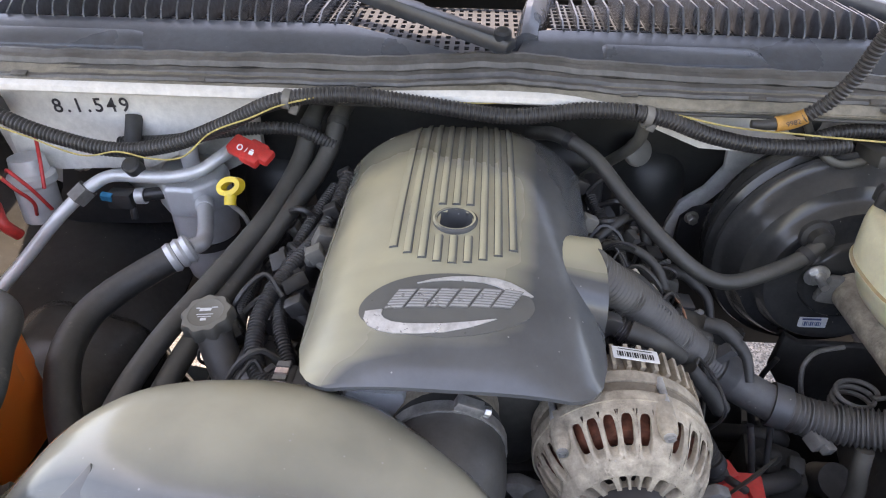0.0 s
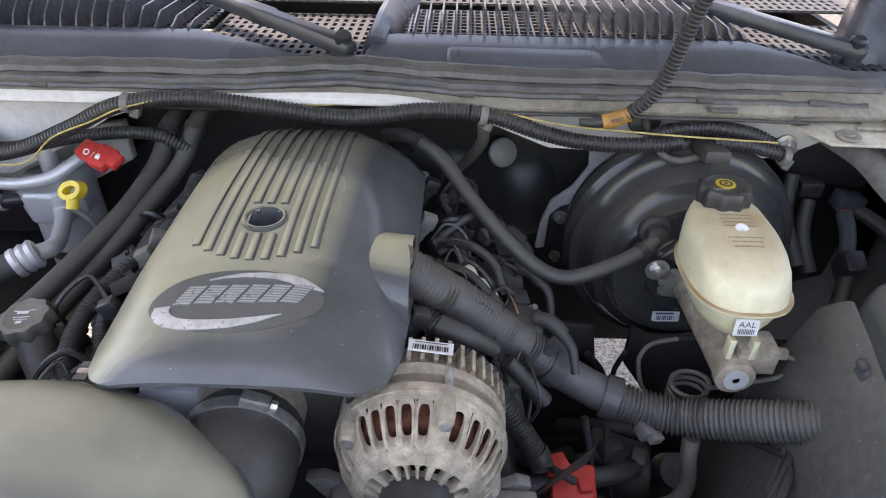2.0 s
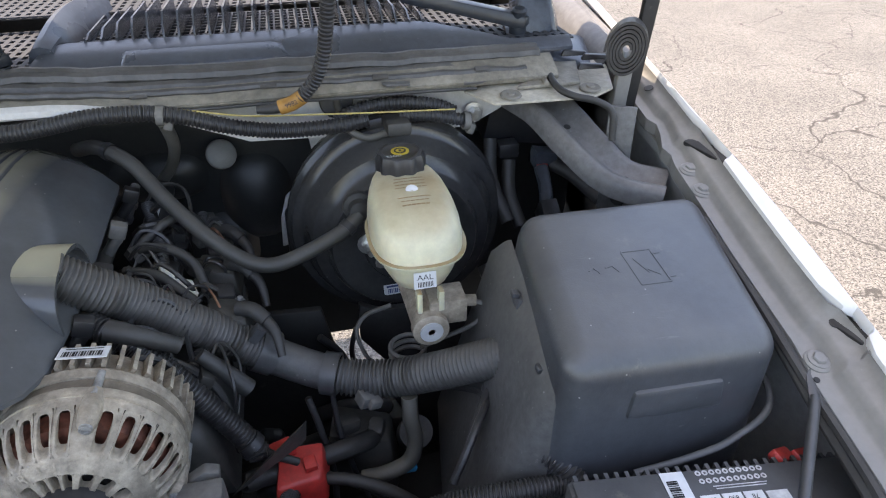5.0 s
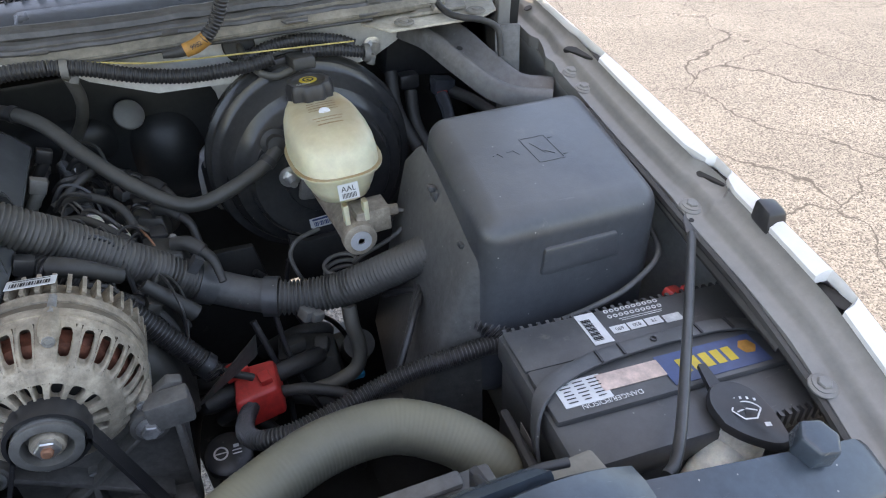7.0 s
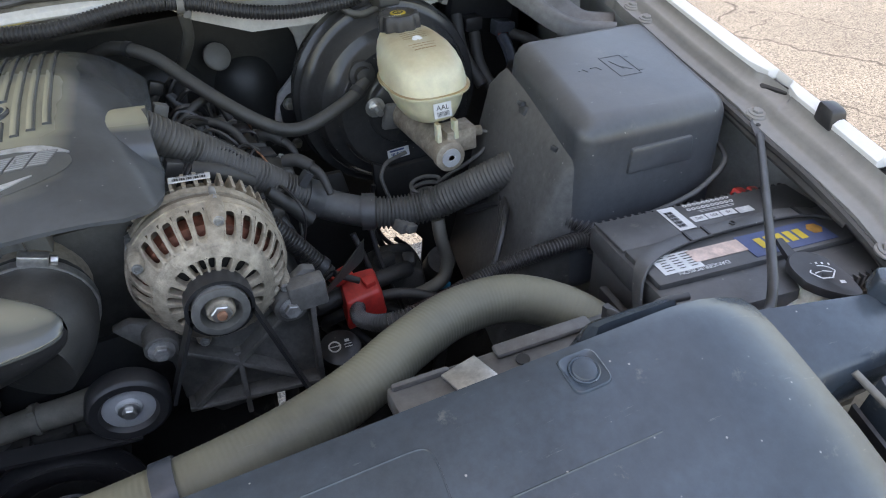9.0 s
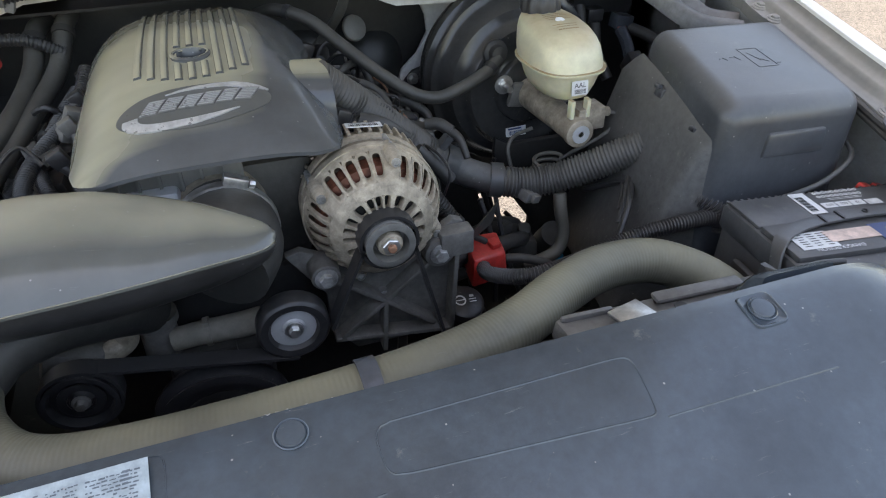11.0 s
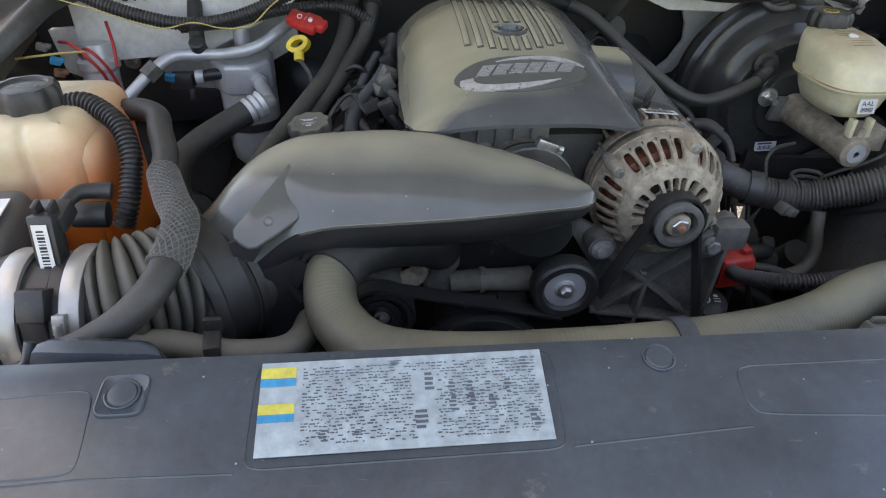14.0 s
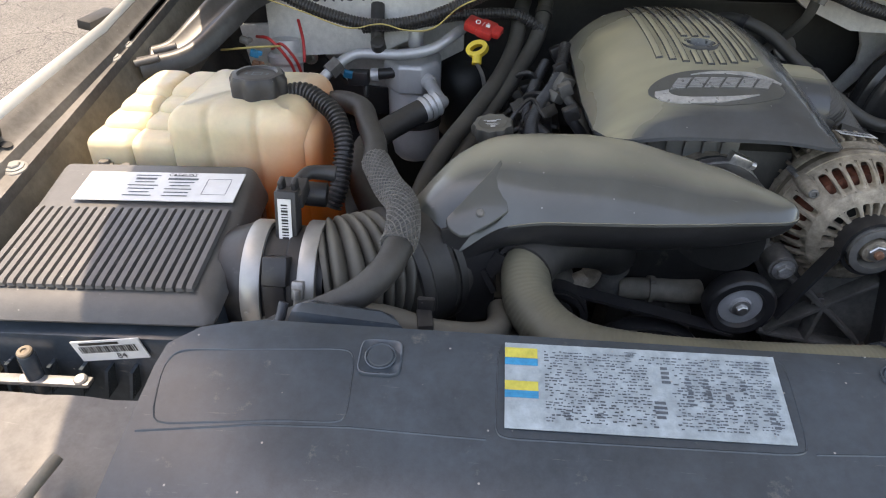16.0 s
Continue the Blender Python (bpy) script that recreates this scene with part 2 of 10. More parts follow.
M_WASHER = material("washer_nylon", (0.66, 0.64, 0.56), 0.4, vary=0.12, scale=14, subsurface=0.3, bump=0.05)
M_YELLOW = material("yellow_plastic", (0.66, 0.47, 0.03), 0.35, vary=0.2, bump=0.05, dust=0.15, mottle=0.1)
M_WIRE_YELLOW = material("yellow_wire", (0.44, 0.35, 0.12), 0.5, vary=0.1, bump=0)
M_RED = material("red_plastic", (0.55, 0.035, 0.03), 0.38, vary=0.2, bump=0.05, dust=0.12)
M_REDWIRE = material("red_wire", (0.45, 0.03, 0.03), 0.4, vary=0.1, bump=0)
M_BLUE = material("blue_print", (0.008, 0.26, 0.48), 0.45, vary=0.1, bump=0.03)
M_NAVY = material("navy_print", (0.045, 0.080, 0.215), 0.35, vary=0.3, scale=30, bump=0.06, dust=0.35, dust_color=(0.16, 0.17, 0.20), scratch=0.5, mottle=0.15)
M_LABEL = material("white_label", (0.72, 0.72, 0.71), 0.45, vary=0.06, scale=30, bump=0.03, mottle=0.05)
M_LABELOLD = material("weathered_label", (0.33, 0.39, 0.42), 0.42, vary=0.12, scale=70, bump=0.4, grain=180, mottle=0.2, speck=0.9, scratch=0.5)
M_INK = material("black_ink", (0.02, 0.02, 0.02), 0.5, vary=0.1, bump=0)
M_GREYINK = material("grey_ink", (0.10, 0.12, 0.14), 0.55, vary=0.4, bump=0)
M_STENCIL = material("stencil_paint", (0.03, 0.03, 0.035), 0.5, vary=0.4, scale=120, bump=0)
M_WHITEINK = material("white_ink", (0.62, 0.62, 0.60), 0.5, vary=0.15, bump=0)
M_ORANGE = material("orange_tape", (0.42, 0.21, 0.05), 0.55, vary=0.2, bump=0.1)
M_BROWNINK = material("faded_brown_print", (0.30, 0.20, 0.10), 0.55, vary=0.3, bump=0)
M_SKINPATCH = material("torn_paper", (0.62, 0.47, 0.40), 0.6, vary=0.2, scale=70, bump=0.2)
M_SILVER = material("silver_badge", (0.60, 0.60, 0.61), 0.3, metal=0.55, vary=0.08, bump=0)
M_MARK = material("grey_badge_marks", (0.22, 0.22, 0.215), 0.3, metal=0.3, vary=0.1, bump=0, mottle=0.05)
M_BADGE = material("badge_recess", (0.105, 0.105, 0.098), 0.32, vary=0.1, bump=0, mottle=0.05)
M_GREY = material("grey_connector", (0.13, 0.128, 0.122), 0.5, vary=0.2, bump=0.1, dust=0.3)
M_GLASS = material("windscreen_glass", (0.03, 0.035, 0.04), 0.06, vary=0.05, bump=0)
M_SLOT = material("slotted_grey_plastic", (0.038, 0.041, 0.047), 0.6, vary=0.2, dust=0.3, dust_color=(0.085, 0.085, 0.085), bump=0.1, spec=0.3)
M_SKIRT = material("dusty_black_moulding", (0.055, 0.056, 0.057), 0.45, vary=0.4, scale=10, dust=0.6, dust_color=(0.20, 0.19, 0.175), bump=0.5, grain=120, speck=0.9, mottle=0.4, scratch=0.8, blotch=0.4)
M_FUSE = material("fuse_box_plastic", (0.048, 0.053, 0.061), 0.30, dust=0.55, dust_rough=0.25, dust_color=(0.18, 0.172, 0.158), bump=0.16, grain=600, speck=1.0, mottle=0.16, scratch=0.5, spec=0.6, blotch=0.4, dust_range=(0.3, 1.0, 0.12))
M_INSUL = material("bulkhead_insulation", (0.022, 0.023, 0.023), 0.42, vary=0.3, scale=7, bump=0.3, grain=60, dust=0.2, dust_color=(0.08, 0.076, 0.068), mottle=0.2)
M_LID = material("lid_plastic", (0.085, 0.086, 0.088), 0.42, vary=0.15, dust=0.3, dust_rough=0.2, dust_color=(0.22, 0.205, 0.18), bump=0.08, grain=500, speck=0.6, mottle=0.12, scratch=0.3)
M_WING = material("dull_wing_panel", (0.33, 0.33, 0.32), 0.45, vary=0.2, scale=6, bump=0.1, dust=0.3, dust_color=(0.27, 0.25, 0.21), mottle=0.12, scratch=0.3)
M_FLANGE = material("dusty_flange_paint", (0.205, 0.20, 0.19), 0.36, vary=0.12, scale=9, bump=0.06, dust=0.38, dust_color=(0.27, 0.245, 0.20), scratch=0.35, mottle=0.10, speck=0.3)
M_ROD = material("black_rod_steel", (0.050, 0.051, 0.054), 0.32, metal=0.2, vary=0.3, scale=20, bump=0.05, dust=0.3, dust_color=(0.17, 0.16, 0.14), scratch=0.4)
M_RADHOSE = material("olive_hose_rubber", (0.085, 0.084, 0.068), 0.42, vary=0.3, scale=10, dust=0.62, dust_color=(0.29, 0.265, 0.175), bump=0.15, grain=240, mottle=0.16, scratch=0.25, blotch=0.35, dust_range=(0.1, 1.0, 0.15), dust_floor=0.35)
M_WIPER = material("wiper_black_paint", (0.022, 0.027, 0.034), 0.30, dust=0.08, dust_color=(0.13, 0.13, 0.13), bump=0.05, mottle=0.2, scratch=0.3)
M_BAND = material("bright_band_steel", (0.44, 0.43, 0.41), 0.34, metal=0.5, vary=0.08, scale=20, bump=0.05, mottle=0.05, scratch=0.4)
M_HOSE = material("aged_hose_rubber", (0.032, 0.032, 0.031), 0.45, dust=0.45, dust_color=(0.20, 0.185, 0.155), bump=0.2, grain=220, mottle=0.2, scratch=0.25, blotch=0.4)
M_TUBE = material("dusty_tube_plastic", (0.055, 0.055, 0.055), 0.42, vary=0.3, scale=14, dust=0.6, dust_color=(0.20, 0.185, 0.16), bump=0.08, mottle=0.3, scratch=0.4, blotch=0.35)
M_BRACE = material("dusty_brace_steel", (0.105, 0.106, 0.108), 0.36, vary=0.3, scale=9, bump=0.1, dust=0.4, dust_color=(0.19, 0.165, 0.13), mottle=0.3, scratch=0.6, speck=0.5)
M_LIP = material("stained_lip_paint", (0.20, 0.183, 0.15), 0.45, vary=0.35, scale=12, bump=0.08, dust=0.45, dust_color=(0.19, 0.163, 0.12), mottle=0.35, scratch=0.4)
M_BRAID = material("braided_sleeve_fibre", (0.10, 0.10, 0.098), 0.5, vary=0.2, scale=60, bump=1.0, grain=900, mottle=0.25, speck=0.8)
M_GUSSET = material("dusty_beige_paint", (0.46, 0.425, 0.35), 0.5, vary=0.3, scale=14, bump=0.08, dust=0.45, dust_color=(0.32, 0.275, 0.20), mottle=0.25, scratch=0.4)
M_PALEYELLOW = material("faded_yellow_print", (0.60, 0.53, 0.10), 0.45, vary=0.12, bump=0.03)
M_BATTERY = material("dusty_battery_plastic", (0.046, 0.048, 0.052), 0.34, dust=0.5, dust_rough=0.2, dust_color=(0.20, 0.197, 0.187), bump=0.12, grain=350, speck=0.7, mottle=0.25, scratch=0.6, blotch=0.45)
M_STRIPE = material("bright_badge_stripe", (0.42, 0.42, 0.42), 0.3, metal=0.4, vary=0.1, bump=0, mottle=0.05)


def asphalt_material():
    m = bpy.data.materials.new("sunlit_asphalt")
    m.use_nodes = True
    nt = m.node_tree
    n, link = nt.nodes, nt.links.new
    b = n["Principled BSDF"]
    geo = n.new("ShaderNodeNewGeometry")
    stones = n.new("ShaderNodeTexVoronoi")
    stones.inputs["Scale"].default_value = 165
    broad = n.new("ShaderNodeTexNoise")
    broad.inputs["Scale"].default_value, broad.inputs["Detail"].default_value = 1.4, 8
    warp = n.new("ShaderNodeTexNoise")
    warp.inputs["Scale"].default_value, warp.inputs["Detail"].default_value = 2.2, 6
    link(geo.outputs["Position"], stones.inputs["Vector"])
    link(geo.outputs["Position"], broad.inputs["Vector"])
    link(geo.outputs["Position"], warp.inputs["Vector"])
    off = n.new("ShaderNodeVectorMath")
    off.operation = "MULTIPLY_ADD"
    link(warp.outputs["Color"], off.inputs[0])
    off.inputs[1].default_value = (0.7, 0.7, 0.0)
    link(geo.outputs["Position"], off.inputs[2])
    crack = n.new("ShaderNodeTexVoronoi")
    crack.feature = "DISTANCE_TO_EDGE"
    crack.inputs["Scale"].default_value = 0.9
    link(off.outputs[0], crack.inputs["Vector"])
    cr = n.new("ShaderNodeMapRange")
    cr.inputs[1].default_value, cr.inputs[2].default_value = 0.002, 0.007
    link(crack.outputs["Distance"], cr.inputs[0])
    ramp = n.new("ShaderNodeValToRGB")
    ramp.color_ramp.elements[0].color, ramp.color_ramp.elements[0].position = (0.046, 0.043, 0.039, 1), 0.0
    ramp.color_ramp.elements[1].color, ramp.color_ramp.elements[1].position = (0.212, 0.198, 0.178, 1), 0.85
    sepc = n.new("ShaderNodeSeparateColor")
    link(stones.outputs["Color"], sepc.inputs[0])
    link(sepc.outputs[0], ramp.inputs[0])
    br = n.new("ShaderNodeMapRange")
    br.inputs[1].default_value, br.inputs[2].default_value, br.inputs[3].default_value, br.inputs[4].default_value = 0.3, 0.7, 0.85, 1.12
    link(broad.outputs[0], br.inputs[0])
    m1 = n.new("ShaderNodeMix")
    m1.data_type, m1.blend_type = "RGBA", "MULTIPLY"
    m1.inputs[0].default_value = 1
    link(ramp.outputs[0], m1.inputs[6]), link(br.outputs[0], m1.inputs[7])
    m2 = n.new("ShaderNodeMix")
    m2.data_type = "RGBA"
    link(cr.outputs[0], m2.inputs[0]), link(m1.outputs[2], m2.inputs[7])
    m2.inputs[6].default_value = (0.05, 0.045, 0.04, 1)
    link(m2.outputs[2], b.inputs["Base Color"])
    b.inputs["Roughness"].default_value = 0.9
    bp = n.new("ShaderNodeBump")
    bp.inputs["Strength"].default_value, bp.inputs["Distance"].default_value = 0.8, 0.006
    link(stones.outputs["Distance"], bp.inputs["Height"])
    link(bp.outputs[0], b.inputs["Normal"])
    return m


M_ASPHALT = asphalt_material()

# ---- mesh tools ----
class Shape:
    """Collects vertices and faces; each method adds a solid."""

    def __init__(self):
        self.v, self.f = [], []

    def add(self, verts, faces):
        k = len(self.v)
        self.v += [tuple(p) for p in verts]
        self.f += [[i + k for i in face] for face in faces]
        return self

    def hexa(self, c):
        """A block from its eight corners: four below, four above, both anticlockwise seen from above."""
        return self.add(c, [(3, 2, 1, 0), (4, 5, 6, 7), (0, 1, 5, 4), (1, 2, 6, 5), (2, 3, 7, 6), (3, 0, 4, 7)])

    def box(self, centre, size, turn=None):
        sx, sy, sz = (d / 2 for d in size)
        c = [Vector(p) for p in ((-sx, -sy, -sz), (sx, -sy, -sz), (sx, sy, -sz), (-sx, sy, -sz), (-sx, -sy, sz), (sx, -sy, sz), (sx, sy, sz), (-sx, sy, sz))]
        r = Euler([radians(a) for a in turn]).to_matrix() if turn else Matrix.Identity(3)
        return self.hexa([r @ p + Vector(centre) for p in c])

    def lathe(self, profile, origin, axis, seg=24, start=0.0, sweep=360.0):
        """Turns (along, radius) pairs round an axis."""
        a = Vector(axis).normalized()
        u = a.orthogonal().normalized()
        w = a.cross(u)
        full = sweep >= 359.9
        count = seg if full else seg + 1
        verts = []
        for s, r in profile:
            for i in range(count):
                q = radians(start + sweep * i / seg)
                verts.append(Vector(origin) + a * s + (u * math.cos(q) + w * math.sin(q)) * max(r, 1e-5))
        faces = []
        for j in range(len(profile) - 1):
            for i in range(seg):
                k = (i + 1) % count
                faces.append((j * count + i, j * count + k, (j + 1) * count + k, (j + 1) * count + i))
        return self.add(verts, faces)

    def rod(self, a, b, r, seg=12, r2=None):
        d = Vector(b) - Vector(a)
        L = d.length
        r2 = r if r2 is None else r2
        return self.lathe([(0, 0), (0, r), (L, r2), (L, 0)], a, d, seg)

    def hexbolt(self, at, axis, r, h=0.006, washer=True):
        if washer:
            self.lathe([(0, 0), (0, r * 1.5), (0.0015, r * 1.5), (0.002, r * 1.2), (0.002, 0)], at, axis, 16)
        self.lathe([(0.001, 0), (0.001, r), (h - 0.001, r), (h, r * 0.85), (h, 0)], at, axis, 6)
        return self

    def tube(self, path, r, seg=14, n=8, pitch=0.0, depth=0.0, caps=True, hollow=0.0, r_end=None):
        """A hose along a smooth line through the given stations; pitch and depth make it corrugated."""
        pts = smooth_line(path, n)
        if pitch:
            pts = even_line(pts, pitch / 4)
        total = len(pts)
        t0 = (pts[1] - pts[0]).normalized()
        u = t0.orthogonal().normalized()
        verts, s = [], 0.0
        for i, p in enumerate(pts):
            t = (pts[min(i + 1, total - 1)] - pts[max(i - 1, 0)]).normalized()
            u = (u - t * u.dot(t)).normalized()
            w = t.cross(u)
            k = i / (total - 1)
            rr = r if r_end is None else r + (r_end - r) * k
            if pitch:
                rr += depth * (0.5 if i % 4 in (0, 1) else -0.5)
            for j in range(seg):
                q = 2 * math.pi * j / seg
                verts.append(p + (u * math.cos(q) + w * math.sin(q)) * rr)
        faces = [(i * seg + j, i * seg + (j + 1) % seg, (i + 1) * seg + (j + 1) % seg, (i + 1) * seg + j) for i in range(total - 1) for j in range(seg)]
        if caps:
            faces += [tuple(reversed(range(seg))), tuple((total - 1) * seg + j for j in range(seg))]
        return self.add(verts, faces)

    def loft(self, rings, caps=True):
        n = len(rings[0])
        verts = [p for ring in rings for p in ring]
        faces = [(i * n + j, i * n + (j + 1) % n, (i + 1) * n + (j + 1) % n, (i + 1) * n + j) for i in range(len(rings) - 1) for j in range(n)]
        if caps:
            faces += [tuple(reversed(range(n))), tuple((len(rings) - 1) * n + j for j in range(n))]
        return self.add(verts, faces)

    def prism(self, outline, low, high):
        """Extrudes a flat outline; low and high map (x, y) to a place."""
        n = len(outline)
        verts = [low(*p) for p in outline] + [high(*p) for p in outline]
        faces = [tuple(reversed(range(n))), tuple(range(n, 2 * n))] + [(i, (i + 1) % n, n + (i + 1) % n, n + i) for i in range(n)]
        return self.add(verts, faces)

    def sheet(self, grid, thick=0.0, keep=None):
        """A surface from rows of places, thickened straight down."""
        rows, cols = len(grid), len(grid[0])
        verts = [p for row in grid for p in row]
        cells = [(i, j) for i in range(rows - 1) for j in range(cols - 1) if keep is None or keep(i, j)]
        k = len(verts)
        faces = [(i * cols + j, i * cols + j + 1, (i + 1) * cols + j + 1, (i + 1) * cols + j) for i, j in cells]
        if thick:
            verts = verts + [Vector(p) - Vector((0, 0, thick)) for p in verts]
            edges = {}
            for f in faces:
                for a, b in zip(f, f[1:] + f[:1]):
                    edges[(a, b)] = 1
            rim = [(a, b) for a, b in edges if (b, a) not in edges]
            faces = faces + [tuple(i + k for i in reversed(f)) for f in faces] + [(b, a, a + k, b + k) for a, b in rim]
        return self.add(verts, faces)


def smooth_line(path, n=8):
    p = [Vector(q) for q in path]
    if len(p) == 2:
        return [p[0].lerp(p[1], i / n) for i in range(n + 1)]
    ext = [p[0] * 2 - p[1]] + p + [p[-1] * 2 - p[-2]]
    out = []
    for i in range(1, len(ext) - 2):
        a, b, c, d = ext[i - 1:i + 3]
        for k in range(n):
            t = k / n
            out.append(0.5 * (2 * b + (c - a) * t + (2 * a - 5 * b + 4 * c - d) * t * t + (3 * b - a - 3 * c + d) * t ** 3))
    return out + [p[-1]]


def even_line(pts, step):
    out, left = [pts[0]], step
    for a, b in zip(pts, pts[1:]):
        L = (b - a).length
        while L >= left:
            a = a.lerp(b, left / L)
            out.append(a)
            L -= left
            left = step
        left -= L
    return out if len(out) > 3 else pts


def ring_at(centre, a, b, u, w, power=2.0, n=28):
    """A rounded outline (superellipse) in the plane of u and w."""
    out = []
    for i in range(n):
        q = 2 * math.pi * i / n
        c, s = math.cos(q), math.sin(q)
        out.append(Vector(centre) + Vector(u) * a * math.copysign(abs(c) ** (2 / power), c) + Vector(w) * b * math.copysign(abs(s) ** (2 / power), s))
    return out


def part(name, shape, mat, parent=None, label="", bevel=0.0, segments=2, sharp=38, kind=""):
    """Links a shape as one mesh object, under a thing or a part if one is given."""
    me = bpy.data.meshes.new(name)
    me.from_pydata(shape.v, [], shape.f)
    bm = bmesh.new()
    bm.from_mesh(me)
    if bevel:
        bmesh.ops.remove_doubles(bm, verts=bm.verts, dist=1e-6)
        edges = [e for e in bm.edges if len(e.link_faces) == 2 and e.calc_face_angle(0) > radians(25)]
        bmesh.ops.bevel(bm, geom=edges, offset=bevel, segments=segments, affect="EDGES", profile=0.5, clamp_overlap=True)
    bmesh.ops.recalc_face_normals(bm, faces=bm.faces)
    bm.to_mesh(me)
    bm.free()
    me.polygons.foreach_set("use_smooth", [True] * len(me.polygons))
    me.set_sharp_from_angle(angle=radians(sharp))
    me.materials.append(mat)
    ob = new(name, me)
    if parent is not None:
        ob.parent = parent
        if parent.type == "EMPTY":
            ob.matrix_parent_inverse = Matrix.Translation(-parent.location)
    return tagged(ob, label=label, kind=kind)


def thing(name, label, category, at=(0, 0, 0), group="", kind=""):
    ob = new(name)
    ob.empty_display_size = 0.02
    ob.location = at
    return tagged(ob, label, category, group, kind)


def single(name, shape, mat, label, category, group="", kind="", **more):
    return tagged(part(name, shape, mat, **more), label, category, group, kind)


def lettering(text, size, place, depth=0.0004, bold=0.0, spread=1.0):
    """Text as a Shape, laid out centred; place maps (x, y, lift) to a point."""
    curve = bpy.data.curves.new("lettering", "FONT")
    curve.body, curve.size, curve.align_x, curve.align_y = text, size, "CENTER", "CENTER"
    curve.extrude, curve.offset, curve.space_character = 0, bold, spread
    ob = bpy.data.objects.new("lettering", curve)
    me = bpy.data.meshes.new_from_object(ob)
    s = Shape()
    s.add([place(v.co.x, v.co.y, depth) for v in me.vertices], [tuple(p.vertices) for p in me.polygons])
    bpy.data.objects.remove(ob)
    bpy.data.meshes.remove(me)
    bpy.data.curves.remove(curve)
    return s


def plane_map(origin, right, up):
    """Maps (x, y, lift) on a flat face to a place in the world."""
    o, r = Vector(origin), Vector(right).normalized()
    n = r.cross(Vector(up)).normalized()
    u = n.cross(r)
    return lambda x, y, lift=0.0: o + r * x + u * y + n * lift


def flat_bars(s, place, rects, lift=0.0005):
    """Thin printed bars; each rect is centre x, centre y, width, height."""
    for x, y, w, h in rects:
        s.add([place(x - w / 2, y - h / 2, lift), place(x + w / 2, y - h / 2, lift), place(x + w / 2, y + h / 2, lift), place(x - w / 2, y + h / 2, lift)], [(0, 1, 2, 3)])
    return s


def plate(place, w, h, thick=0.0006):
    s = Shape()
    c = [(-w / 2, -h / 2), (w / 2, -h / 2), (w / 2, h / 2), (-w / 2, h / 2)]
    return s.hexa([place(x, y, 0) for x, y in c] + [place(x, y, thick) for x, y in c])


def interp(x, table):
    return float(np.interp(x, [a for a, _ in table], [b for _, b in table]))

# ---- ground and body shell ----
XC = 0.022  # the vehicle's centre line

ground = Shape()
R = 1500.0
ground.add([(-R, -R, 0), (R, -R, 0), (R, R, 0), (-R, R, 0)], [(0, 1, 2, 3)])
single("ground", ground, M_ASPHALT, "sunlit coarse tan asphalt with thin dark cracks", "ground", kind="structure")


